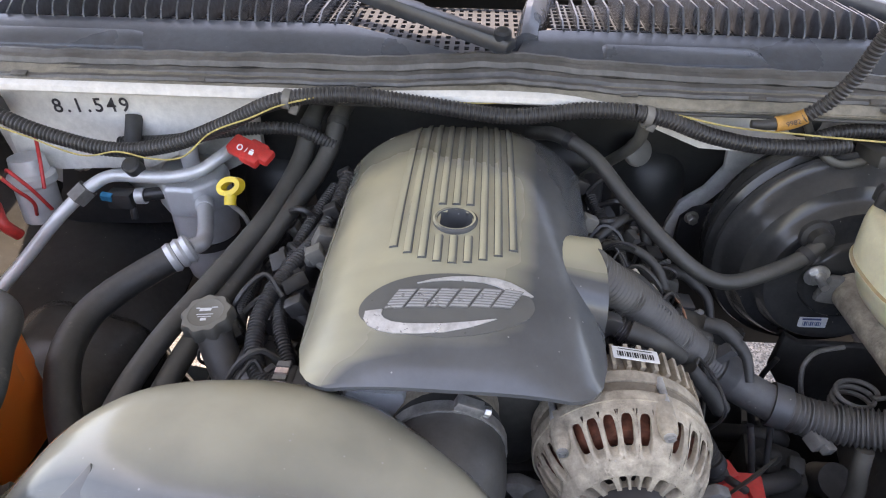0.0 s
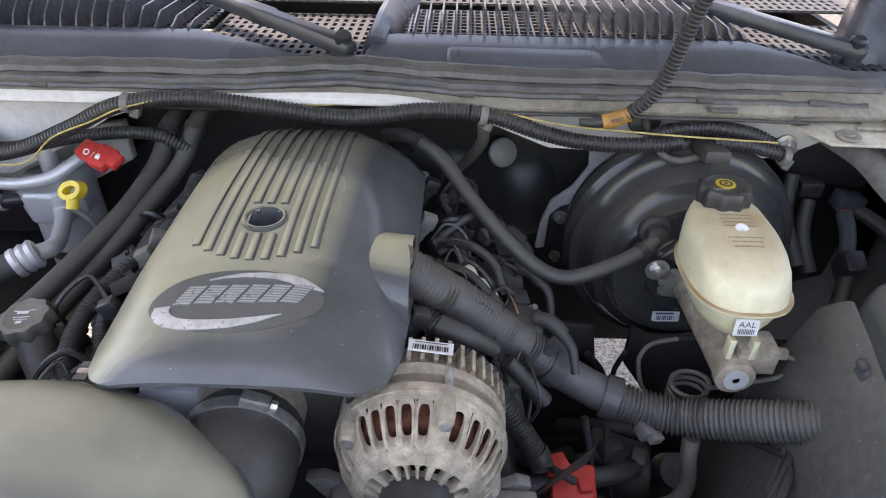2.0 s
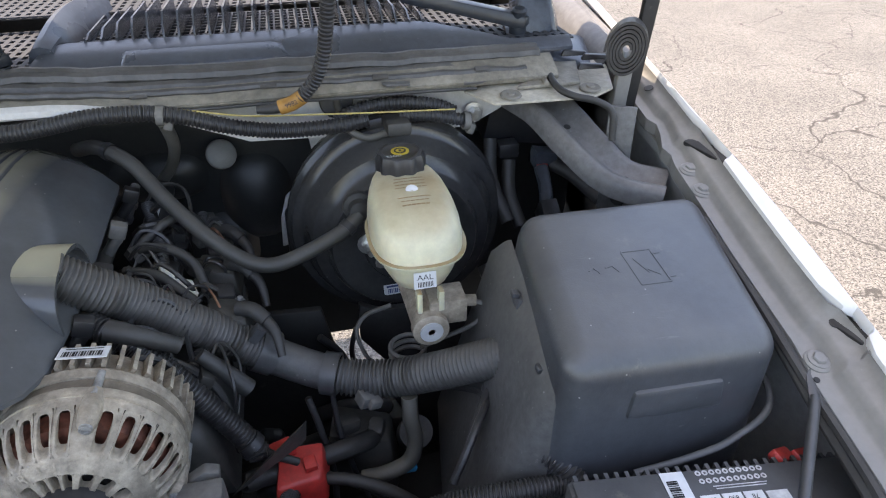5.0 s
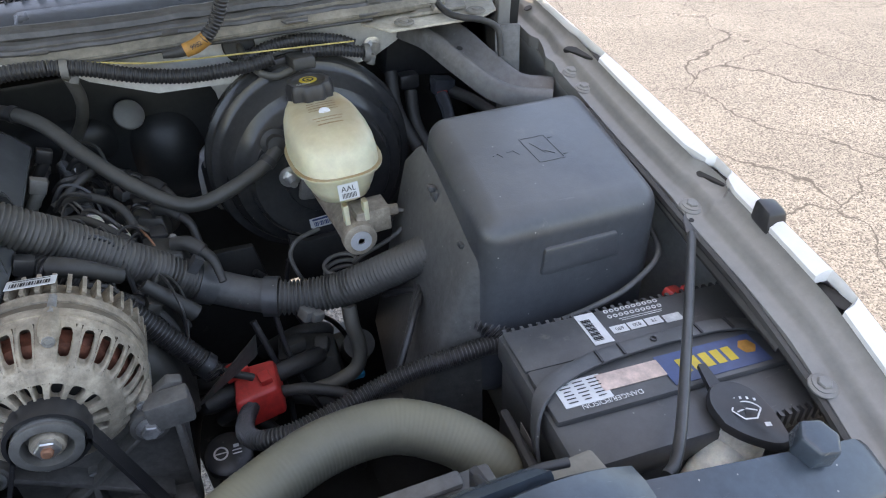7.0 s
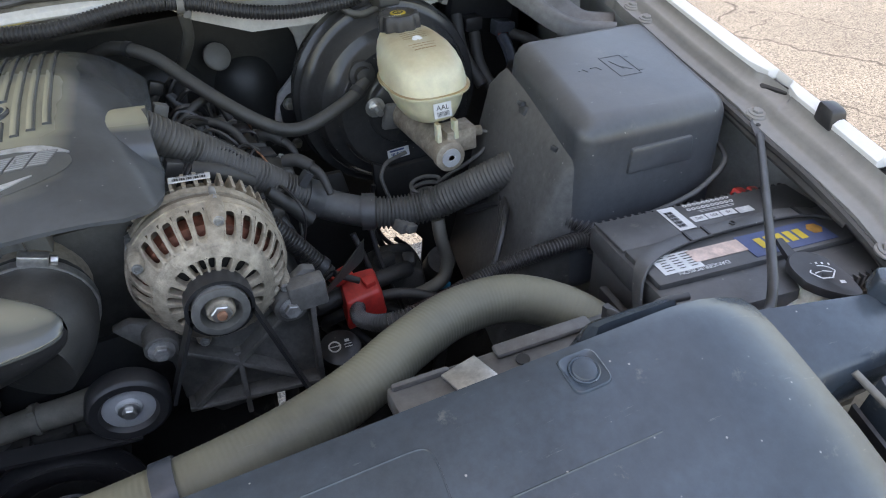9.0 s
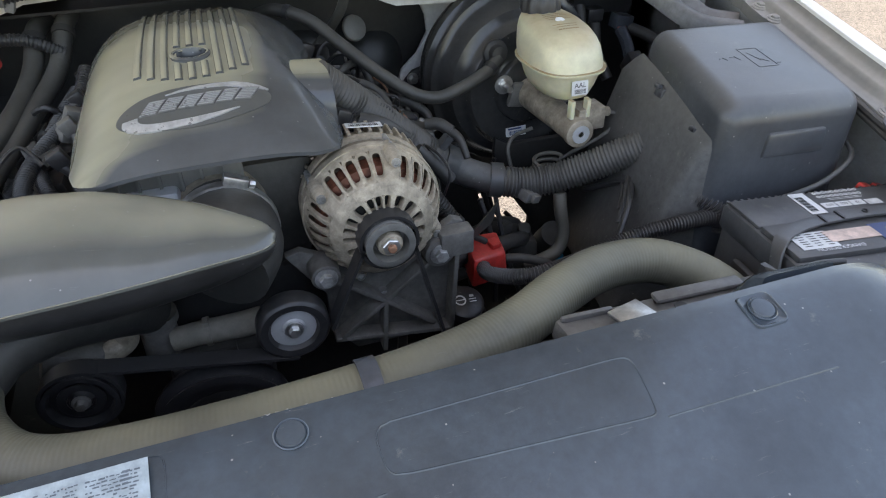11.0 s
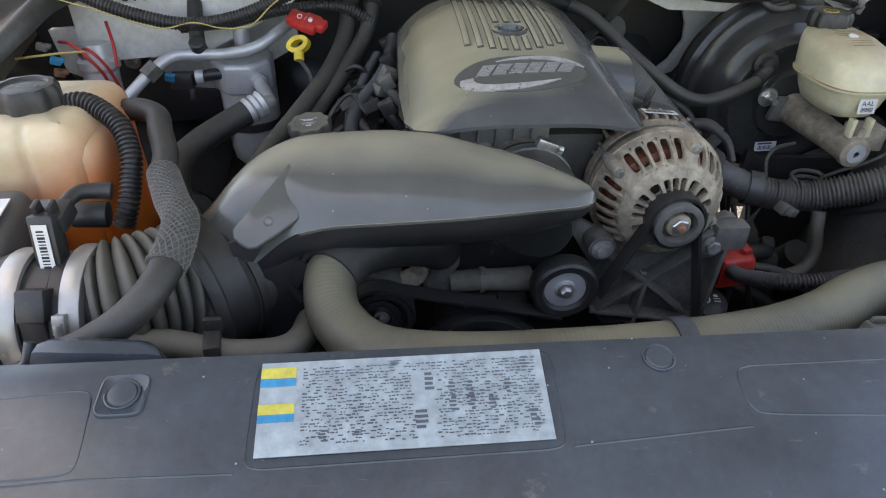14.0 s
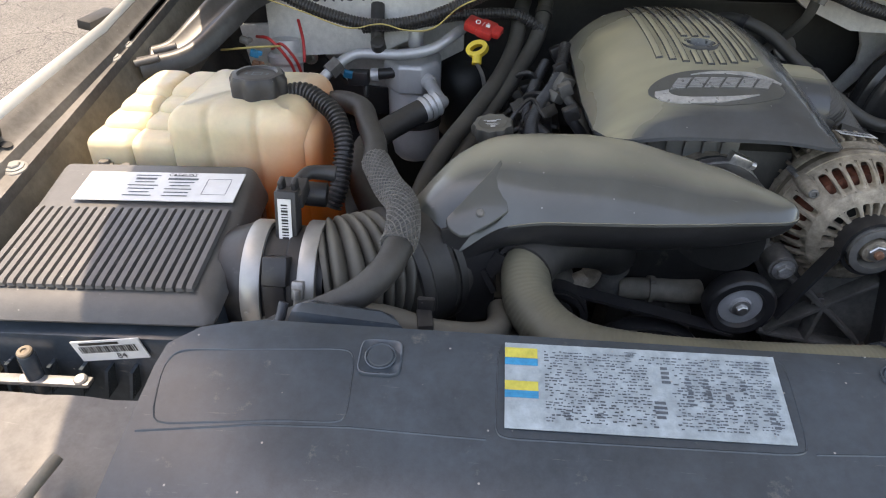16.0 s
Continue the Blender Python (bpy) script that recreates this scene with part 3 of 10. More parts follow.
def fender(side, name):
    """A front fender: inner wing, bolt flange, white outer edge and side skin."""
    k = 1 if side > 0 else -1
    t = thing(name, "white painted front fender with dusty bolt flange", "fender", (XC + k * 0.85, 0.4, 0.6), "front fenders")

    def rise(y):
        return 1.056 + (y - 0.47) * 0.215 - max(0, 0.3 - y) * 0.18

    def edge(y):
        if k < 0:
            return 0.768
        return interp(y, [(0.10, 0.712), (0.19, 0.727), (0.27, 0.740), (0.36, 0.750), (0.44, 0.755), (0.487, 0.763), (0.60, 0.768), (0.69, 0.775), (0.75, 0.779), (0.766, 0.784), (0.782, 0.780), (0.806, 0.790), (0.829, 0.796), (0.842, 0.789), (0.90, 0.790), (0.97, 0.786)])

    def seam(y):
        """Where the grey flange meets the white skin, measured from the centre line."""
        return interp(y, [(0.10, 0.752), (0.20, 0.772), (0.32, 0.786), (0.39, 0.794), (0.447, 0.799), (0.452, 0.806), (0.492, 0.806), (0.502, 0.799), (0.56, 0.801), (0.65, 0.807), (0.700, 0.811), (0.706, 0.8115), (0.772, 0.820), (0.782, 0.817), (0.85, 0.820), (0.97, 0.822)])

    def brow(y):
        """The outermost line of the white skin's top."""
        return interp(y, [(0.10, 0.782), (0.20, 0.797), (0.335, 0.808), (0.465, 0.817), (0.56, 0.823), (0.67, 0.826), (0.97, 0.826), (1.32, 0.824)])

    def run(profile, y0, y1, n=24):
        rings = []
        for i in range(n + 1):
            y = y0 + (y1 - y0) * i / n
            bow = -0.030 * max(0, (0.35 - y) / 0.45) ** 2
            taper = 1 - 0.60 * min(1.0, max(0.0, (y - 0.42) / 0.30)) - 0.28 * min(1.0, max(0.0, (y - 0.88) / 0.12))
            rings.append([Vector((XC + k * (max(edge(y) + 0.004, 0.76 + (dx - 0.76) * taper) + bow if dx > 0.76 else edge(y) + dx - 0.757), y, rise(y) + dz)) for dx, dz in profile])
        return rings

    cuts = ((0.708, 0.772), (0.462, 0.492), (0.288, 0.322))
    if k > 0:
        ys = sorted(set([0.97 - 0.0125 * i for i in range(88)] + [0.766, 0.782, 0.806, 0.829, 0.842, 0.447, 0.452, 0.492, 0.502]))
        s = Shape()
        s.sheet([[Vector((XC + edge(y) + u * (seam(y) - edge(y)), y, rise(y) + dz)) for u, dz in ((-0.02, -0.024), (-0.01, -0.013), (0.0, -0.0105), (0.34, -0.0095), (0.42, -0.0075), (0.50, -0.002), (0.58, 0.003), (0.66, 0.0045), (0.88, 0.008), (0.96, 0.012), (1.0, 0.017))] for y in ys], 0.0025)
        part("bolt_flange", s, M_FLANGE, t, "dusty grey painted flange")
        ys = sorted([1.32 - 0.04 * i for i in range(37)] + [y for a, b in cuts for y in (a - 0.003, a + 0.001, (a + b) / 2, b - 0.006, b)])
        rows_ = []
        for y in ys:
            o = brow(y)
            notch = any(a < y < b - 0.001 for a, b in cuts)
            w_ = o - 0.0045 if notch else (seam(y) if y <= 0.97 else o - 0.006)
            m = (w_ + o) / 2
            bow = -0.030 * max(0, (0.10 - y) / 0.45) ** 2
            rows_.append([Vector((XC + x + bow, y, rise(y) + z)) for x, z in ((w_, 0.0165), (w_ + 0.0008, 0.0215), (m, 0.0250), (o - 0.002, 0.0245), (o, 0.021), (o + 0.003, 0.012), (o + 0.010, -0.02), (o + 0.03, -0.10), (o + 0.05, -0.30), (o + 0.06, -0.52))])
        s = Shape()
        s.sheet(rows_, 0.003)
        part("outer_skin", s, M_PAINT, t, "white outer skin with open notches along its edge")
    else:
        s = Shape()
        s.sheet(run([(0.756, -0.020), (0.7565, -0.013), (0.757, -0.010), (0.785, -0.009), (0.790, 0.001), (0.806, 0.006), (0.812, 0.013), (0.824, 0.018)], -0.12, 0.97), 0.003)
        # darker material than the right flange, standing in for shade on it
        part("bolt_flange", s, M_BRACE, t, "dusty grey painted flange")
        s = Shape()
        s.sheet(run([(0.823, 0.018), (0.826, 0.026), (0.831, 0.029), (0.840, 0.026), (0.852, 0.012), (0.864, -0.012), (0.890, -0.10), (0.915, -0.30), (0.925, -0.52)], -0.12, 1.05, 28), 0.003)
        part("outer_skin", s, M_PAINT, t, "white outer skin")
    s = Shape()
    low = [(0.757, -0.024), (0.79, -0.04), (0.83, -0.06), (0.84, -0.16), (0.82, -0.30), (0.755, -0.36), (0.60, -0.42)] if k > 0 else [(0.757, -0.020), (0.75, -0.06), (0.752, -0.14)]
    s.sheet(run(low, 0.02, 1.075), 0.003)
    part("inner_wing", s, M_WING if k > 0 else M_TAN, t, "dull inner wing panel")
    if k < 0:
        s = Shape()
        s.sheet(run([(0.754, -0.137), (0.745, -0.17), (0.71, -0.22), (0.64, -0.26), (0.54, -0.285), (0.46, -0.36)], 0.02, 1.06), 0.003)
        part("wheel_arch_liner", s, M_BOOSTER, t, "glossy black wheel arch liner")
    bolts = ((0.792, 0.735), (0.787, 0.697), (0.772, 0.466), (0.740, 0.255)) if k > 0 else ((0.779, 0.735), (0.779, 0.700), (0.779, 0.470), (0.779, 0.255))
    for x, y in bolts:
        s = Shape()
        s.lathe([(0, 0), (0, 0.0125), (0.0015, 0.0125), (0.003, 0.0105), (0.003, 0.0078), (0.0038, 0.0072), (0.0042, 0.006), (0.0042, 0)], (XC + k * x, y, rise(y) - 0.0105), (0, -0.2, 1), 20)
        s.hexbolt((XC + k * x, y, rise(y) - 0.0078), (0, -0.2, 1), 0.0066, 0.0045)
        part("bolt", s, M_FLANGE if k > 0 else M_WING, t, "painted flange bolt")
    # near-black inserts, not clips: their colour gives the open notches a shaded inside
    for a, b in cuts:
        y = (a + b) / 2
        s = Shape()
        s.box((XC + k * (brow(y) - 0.009 if k > 0 else 0.808), y, rise(y) + (0.006 if k > 0 else 0.0215)), (0.018, b - a + 0.006, 0.012), (0, -12 * k, 12 if k > 0 else 0))
        part("clip", s, M_DEEP, t, "black insert standing in for the dark open notch", bevel=0.002)
    # black disc for a round opening, its inner shade given by colour
    s = Shape()
    s.lathe([(0, 0), (0, 0.0062), (0.001, 0.0062), (0.001, 0)], (XC + k * (0.801 if k > 0 else 0.794), 0.4875, rise(0.4875) + (0.0075 if k > 0 else 0.0052)), (-k * 0.3, -0.1, 1), 16)
    part("hole_disc", s, M_DEEP, t, "black disc drawn as a round opening")
    if k > 0:
        s = Shape()
        s.lathe([(0, 0), (0, 0.0062), (0.001, 0.0062), (0.001, 0)], (XC + 0.808, 0.883, rise(0.883) + 0.0065), (-0.35, -0.1, 1), 16)
        part("hole_disc", s, M_DEEP, t, "black disc drawn as a round opening")
    if k < 0:
        return t
    s = Shape()
    s.sheet([[Vector((XC + k * x, y, rise(y) + z)) for x, z in ((edge(y) - 0.010, -0.022), (edge(y) - 0.004, -0.015), (edge(y) + 0.004, -0.015))] for y in (0.68, 0.60, 0.50, 0.42, 0.30)], 0.003)
    part("foam_strip", s, M_RUBBER, t, "black foam strip along the flange")
    s = Shape()
    s.tube([(XC + k * (edge(y) - 0.003), y, rise(y) - 0.016) for y in (0.66, 0.55, 0.45, 0.35, 0.25, 0.15, 0.05)], 0.005, 8)
    part("edge_seal", s, M_RUBBER, t, "thin black rubber edge strip")
    return t


fender(1, "front_fender")
fender(-1, "front_fender")

# bulkhead behind the engine
s = Shape()
s.box((XC, 1.075, 0.91), (1.72, 0.03, 0.50))
bulk = single("bulkhead", s, M_INSUL, "dark insulated bulkhead behind the engine", "bulkhead", kind="structure")
for x, z, rx, rz_, dep in ((0.285, 0.960, 0.055, 0.075, 0.030), (0.150, 1.010, 0.070, 0.040, 0.022), (0.225, 0.880, 0.050, 0.060, 0.026), (-0.30, 0.92, 0.06, 0.08, 0.03)):
    s = Shape()
    rings = []
    for q in (0.0, 0.35, 0.6, 0.8, 0.93, 1.0):
        c = Vector((x, 1.0605 - dep * q, z))
        k = math.sqrt(max(0.0, 1 - q ** 2)) * 0.75 + 0.25 * (1 - q)
        rings.append(ring_at(c, max(0.001, rx * k), max(0.001, rz_ * k), Vector((1, 0, 0)), Vector((0, 0, 1)), 2.6, 28))
    s.loft(rings)
    part("moulded_bulge", s, M_INSUL, bulk)
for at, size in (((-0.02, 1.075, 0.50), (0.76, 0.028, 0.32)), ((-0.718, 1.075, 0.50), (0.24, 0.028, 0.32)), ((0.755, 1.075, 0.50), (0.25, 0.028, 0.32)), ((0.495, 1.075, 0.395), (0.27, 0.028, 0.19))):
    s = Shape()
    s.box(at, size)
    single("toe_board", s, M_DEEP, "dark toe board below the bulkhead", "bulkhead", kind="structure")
s = Shape()
s.prism([(-0.62, 1.178), (-0.62, 1.03), (-0.43, 1.045), (-0.34, 1.09), (-0.27, 1.132), (-0.20, 1.155), (-0.10, 1.160), (0.19, 1.160), (0.225, 1.135), (0.30, 1.105), (0.42, 1.10), (0.52, 1.09), (0.60, 1.10), (0.66, 1.13), (0.66, 1.168)],
        lambda x, z: Vector((x, 0.962, z)), lambda x, z: Vector((x, 0.940, z)))
single("plenum_panel", s, M_PAINT_DIRTY, "white painted plenum panel below the cowl", "body panel", kind="structure")
s = Shape()
s.prism([(-0.70, 1.06), (-0.69, 0.99), (-0.60, 0.95), (-0.44, 0.955), (-0.30, 1.03), (-0.30, 1.09), (-0.43, 1.075)], lambda x, z: Vector((x, 1.032, z)), lambda x, z: Vector((x, 1.017, z)))
single("bulkhead_panel", s, M_PAINT_DIRTY, "greyish white bulkhead panel behind the accumulator", "body panel", kind="structure", bevel=0.002)
s = Shape()
s.prism([(0.355, 1.105), (0.44, 1.105), (0.44, 1.04), (0.405, 1.020), (0.372, 0.975), (0.345, 0.945), (0.335, 0.885), (0.312, 0.880), (0.316, 0.930), (0.328, 0.968), (0.358, 0.995), (0.378, 1.03), (0.375, 1.06)],
        lambda x, z: Vector((x, 1.040, z)), lambda x, z: Vector((x, 1.030, z)))
single("bulkhead_panel", s, M_PAINT_DIRTY, "white painted bulkhead strip beside the brake booster", "body panel", kind="structure", bevel=0.002)
s = Shape()
s.lathe([(0, 0), (0, 0.022), (0.004, 0.021), (0.006, 0.018), (0.006, 0)], (0.248, 1.028, 1.052), (0.35, -1, 0.45), 28)
single("grommet_plug", s, M_PRIMER, "round white plastic plug in the bulkhead", "plug")

# lip of sheet metal and rubber weather seal along the cowl
s = Shape()
rows = []
for i in range(41):
    x = -0.66 + 1.36 * i / 40
    up = 0.006 * math.exp(-((x - 0.05) / 0.12) ** 2)
    rows.append([Vector((x, yy, zz + up)) for yy, zz in ((0.962, 1.172), (0.905, 1.172), (0.891, 1.174), (0.888, 1.179), (0.892, 1.183), (0.905, 1.189), (0.918, 1.195), (0.925, 1.197))])
s.sheet(rows, 0.002)
single("cowl_lip", s, M_LIP, "dusty sheet metal lip along the cowl", "body panel", kind="structure")
s = Shape()
rows = []
for i in range(31):
    x = -0.66 + 0.875 * i / 30
    up = 0.006 * math.exp(-((x - 0.05) / 0.12) ** 2)
    k = min(1.0, (0.215 - x) / 0.10)
    rows.append([Vector((x, 0.8855 + yy * k, 1.1760 + zz * k + up)) for yy, zz in ((0.003, -0.003), (0.0, 0.0), (0.0005, 0.005), (0.0025, 0.007), (0.008, 0.0095))])
s.sheet(rows, 0.0015)
single("lip_edge", s, M_PAINT_DIRTY, "white painted rolled edge under the seal", "body panel", kind="structure")
seal = thing("weather_seal", "weathered black rubber hood seal along the cowl", "weather seal", (XC, 0.93, 1.19), kind="")
for name, prof, mat in (("bulb", ((0.924, 1.193), (0.919, 1.200), (0.921, 1.206), (0.928, 1.2085), (0.931, 1.2070), (0.935, 1.2110), (0.942, 1.2105), (0.948, 1.202), (0.944, 1.190)), M_SEAL),
                        ("carrier", ((0.901, 1.1855), (0.8985, 1.1890), (0.900, 1.1925), (0.905, 1.1935), (0.9065, 1.1905), (0.911, 1.1905), (0.914, 1.1960), (0.920, 1.1985), (0.926, 1.1945), (0.926, 1.188), (0.908, 1.184)), M_SEAL)):
    s = Shape()
    rings = []
    for i in range(121):
        x = -0.66 + (1.345 if name == "bulb" else 1.320) * i / 120
        up = 0.010 * math.exp(-((x - 0.05) / 0.10) ** 2) - 0.012 * max(0, (-x - 0.25)) - 0.01 * max(0, x - 0.3)
        jit = 0.0018 * noise.noise(Vector((x * 32, 0.3 if name == "bulb" else 2.1, 0)))
        rings.append([Vector((x, y + jit, z + up + jit)) for y, z in prof])
    s.loft(rings)
    part(name, s, mat, seal)
for x in (-0.54, -0.32, -0.12, 0.19, 0.335, 0.47, 0.60):
    s = Shape()
    s.box((x, 0.900, 1.1905), (0.020, 0.009, 0.003), (22, 0, 0))
    part("clip", s, M_SEAL, seal, "small rubber clip", bevel=0.0015)

s = Shape()
s.tube([(x, 0.8875 + 0.001 * math.sin(x * 40), 1.1735 - 0.010 * max(0, x - 0.3)) for x in [0.20 + 0.03 * i for i in range(14)]], 0.0022, 8)
part("lower_strip", s, M_RUBBER, seal, "thin black strip under the lip")
s = Shape()
s.box((0.588, 0.893, 1.179), (0.030, 0.012, 0.004), (25, 0, 4))
part("lip_tab", s, M_BRACE, seal, "small bent steel tab", bevel=0.001)

# ---- cowl grille ----
cowl = thing("cowl_grille", "dark plastic cowl panel with upright fins over mesh", "cowl panel", (XC, 1.1, 1.2), kind="")
s = Shape()
rows = []
BACK = [(-0.72, 1.014), (-0.16, 1.014), (0.020, 0.952), (0.056, 0.952), (0.074, 1.004), (0.095, 1.014), (0.545, 1.014), (0.655, 0.960), (0.74, 0.960)]
for i in range(147):
    x = -0.72 + 1.46 * i / 146
    yb = interp(x, BACK)
    k_ = (yb - 0.942) / 0.072
    rows.append([Vector((x, 0.942 + (yy - 0.942) * k_, 1.196 + (zz - 1.196) * k_ ** 0.6)) for yy, zz in ((0.942, 1.196), (0.947, 1.203), (0.955, 1.2075), (0.985, 1.218), (1.008, 1.2255), (1.014, 1.2255), (1.015, 1.212))])
s.sheet(rows, 0.003)
part("front_edge", s, M_COWL, cowl)
# raised frame beside the right-hand fins
s = Shape()
rings = []
for i in range(15):
    k = i / 14
    y = 0.990 + 0.19 * k
    xo, xi, h = 0.060 + 0.030 * k ** 1.3, 0.092 + 0.034 * k ** 1.3, 0.010 + 0.026 * math.sin(min(1.0, k * 1.6) * math.pi / 2)
    rings.append([Vector((xo - 0.004, y, 1.205)), Vector((xo, y, 1.216 + h * 0.55)), Vector((xo + 0.006, y, 1.218 + h * 0.95)), Vector((xo + 0.014, y, 1.219 + h)), Vector((xi - 0.006, y, 1.220 + h * 0.5)), Vector((xi, y, 1.205))])
s.loft(rings)
part("side_frame", s, M_COWL, cowl)
for x0, x1 in ((-0.66, -0.165), (0.112, 0.555)):
    s = Shape()
    n = 46
    for i in range(n):
        x = x0 + (x1 - x0) * i / (n - 1)
        s.box((x, 1.085, 1.219), (0.0028, 0.13, 0.003))
    for j in range(9):
        s.box(((x0 + x1) / 2, 1.022 + 0.125 * j / 8, 1.2195), (x1 - x0 + 0.01, 0.003, 0.002))
    part("mesh_screen", s, M_COWL, cowl, "fine dark plastic mesh")
    s = Shape()
    s.box(((x0 + x1) / 2, 1.06, 1.160), (x1 - x0, 0.16, 0.004), (6, 0, 0))
    # pale beige chosen to stand in for sunlight reaching the tray
    part("drain_tray", s, M_GUSSET, cowl, "dusty tray below the mesh")
    m_fins = 24
    fin = None
    for i in range(m_fins):
        x = x0 + 0.008 + (x1 - x0 - 0.016) * i / (m_fins - 1)
        e = min(i, m_fins - 1 - i)
        hgt = 0.032 if e > 3 else 0.010 + 0.0055 * e
        s = Shape()
        outline = [(1.010, 0.0), (1.010, 0.008), (1.016, hgt * 0.55), (1.034, hgt), (1.135, hgt * 0.9), (1.14, 0.0)]
        s.prism(outline, lambda y, z: Vector((x - 0.0012, y, 1.221 + z)), lambda y, z: Vector((x + 0.0012, y, 1.221 + z)))
        part("fin", s, M_COWL, cowl)
# slotted service panels, centre and ends, with real slots
def slotted(x0, x1, y0, y1, z, cols, rows_n):
    s = Shape()
    dx = (x1 - x0) / cols
    for i in range(cols + 1):
        s.box((x0 + i * dx, (y0 + y1) / 2, z), (dx * 0.52, y1 - y0, 0.0024))
    for j in range(rows_n + 1):
        y = y0 + (y1 - y0) * j / rows_n
        s.box(((x0 + x1) / 2, y, z), (x1 - x0 + dx * 0.52, 0.0075, 0.0020))
    fine = int((y1 - y0) / 0.0075)
    for j in range(fine):
        s.box(((x0 + x1) / 2, y0 + (y1 - y0) * (j + 0.5) / fine, z - 0.004), (x1 - x0, 0.0028, 0.0016))
    return s


part("slotted_panel", slotted(-0.165, 0.070, 0.945, 1.172, 1.2035, 18, 11), M_SLOT, cowl, "grey panel with rows of slots", kind="stuff")
part("slotted_panel", slotted(-0.68, 0.755, 1.168, 1.33, 1.226, 107, 8), M_SLOT, cowl, "grey panel with rows of slots", kind="stuff")
part("slotted_panel", slotted(0.550, 0.745, 0.965, 1.166, 1.2035, 15, 9), M_SLOT, cowl, "grey panel with rows of slots", kind="stuff")
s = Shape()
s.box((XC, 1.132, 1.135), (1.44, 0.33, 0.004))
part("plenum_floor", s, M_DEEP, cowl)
for xa, xb in ((0.160, 0.372), (-0.40, -0.66)):
    s = Shape()
    w = (xb - xa) / abs(xb - xa)
    a, b = min(xa, xb), max(xa, xb)
    s.hexa([Vector(p) for p in ((a, 0.952, 1.204), (b, 0.952, 1.204), (b, 0.985, 1.214), (a, 0.985, 1.214), (a + 0.01, 0.953, 1.209), (b - 0.01, 0.953, 1.209), (b - 0.03, 0.983, 1.2205), (a + 0.01, 0.983, 1.2205))])
    part("raised_pad", s, M_COWL, cowl, bevel=0.002)

s = Shape()
s.box((XC, 1.338, 1.175), (1.46, 0.010, 0.09))
for k in (-1, 1):
    s.box((XC + k * 0.725, 1.18, 1.165), (0.012, 0.31, 0.07))
part("plenum_wall", s, M_DEEP, cowl)

# windscreen beyond
s = Shape()
s.hexa([Vector(p) for p in ((-0.75, 1.33, 1.215), (0.79, 1.33, 1.215), (0.79, 1.335, 1.210), (-0.75, 1.335, 1.210), (-0.66, 2.0, 1.72), (0.70, 2.0, 1.72), (0.70, 2.005, 1.715), (-0.66, 2.005, 1.715))])
single("windscreen", s, M_GLASS, "dark raked windscreen glass", "windscreen", kind="structure")

# opened hood above, hinged at the cowl
hood = thing("hood", "open white hood with painted inner panel", "hood", (XC, 1.0, 1.26))
s = Shape()
rows = []
for i in range(13):
    x = XC - 0.77 + 1.54 * i / 12
    crown = 0.02 * (1 - ((x - XC) / 0.8) ** 2)
    rows.append([Vector((x, y, 1.30 + (1.02 - y) * 0.80 + crown)) for y in (1.05, 0.8, 0.5, 0.2, -0.05)])
s.sheet(rows, 0.012)
part("outer_panel", s, M_PAINT, hood)
s = Shape()
s.sheet([[Vector((p.x * 0.94 + XC * 0.06, p.y, p.z - 0.015)) for p in row[1:]] for row in rows[1:-1]], 0.012)
part("inner_panel", s, M_PAINT_DIRTY, hood, "white painted inner panel")

# ---- engine cover ----
COVER_LINE = [(0.526, 1.0930), (0.533, 1.0990), (0.542, 1.1060), (0.555, 1.1125), (0.570, 1.119), (0.590, 1.1262), (0.610, 1.132), (0.635, 1.138), (0.67, 1.1428), (0.70, 1.1455), (0.75, 1.1475), (0.80, 1.1475), (0.85, 1.1455), (0.88, 1.142), (0.915, 1.134), (0.935, 1.122)]
COVER_HALF = [(0.526, 0.097), (0.5275, 0.104), (0.530, 0.110), (0.535, 0.117), (0.548, 0.126), (0.58, 0.135), (0.66, 0.140), (0.80, 0.139), (0.892, 0.139), (0.915, 0.118), (0.935, 0.094)]


COVER_RIM = [(0.526, 1.087), (0.548, 1.080), (0.58, 1.074), (0.66, 1.075), (0.80, 1.082), (0.90, 1.086), (0.935, 1.095)]


def cover_z(x, y):
    w = interp(y, COVER_HALF)
    u = min(1.0, abs(x - 0.004) / w)
    rim = interp(y, COVER_RIM)
    return rim + (interp(y, COVER_LINE) - rim) * (1 - u ** 3.4)


def on_cover(x, y, lift=0.0):
    e = 0.002
    nrm = Vector((-(cover_z(x + e, y) - cover_z(x - e, y)) / (2 * e), -(cover_z(x, y + e) - cover_z(x, y - e)) / (2 * e), 1)).normalized()
    return Vector((x, y, cover_z(x, y))) + nrm * lift


engine_cover = thing("engine_cover", "dusty dark grey plastic engine cover with ribs and silver badge", "engine cover", (0, 0.7, 1.05))
s = Shape()
ys = [0.526, 0.5275, 0.529, 0.531, 0.533] + [0.536 + 0.0040 * i for i in range(18)] + [0.608 + 0.0055 * i for i in range(60)]
ys = [y for y in ys if y <= 0.935]
grid = [[Vector((0.004 + u * interp(y, COVER_HALF), y, cover_z(0.004 + u * interp(y, COVER_HALF), y))) for u in [math.sin(math.pi / 2 * (-1 + 2 * k / 72)) for k in range(73)]] for y in ys]


def outside_hole(i, j):
    p = grid[i][j]
    q = grid[i + 1][j + 1]
    return ((p.x + q.x) / 2) ** 2 + ((p.y + q.y) / 2 - 0.69) ** 2 > 0.0165 ** 2


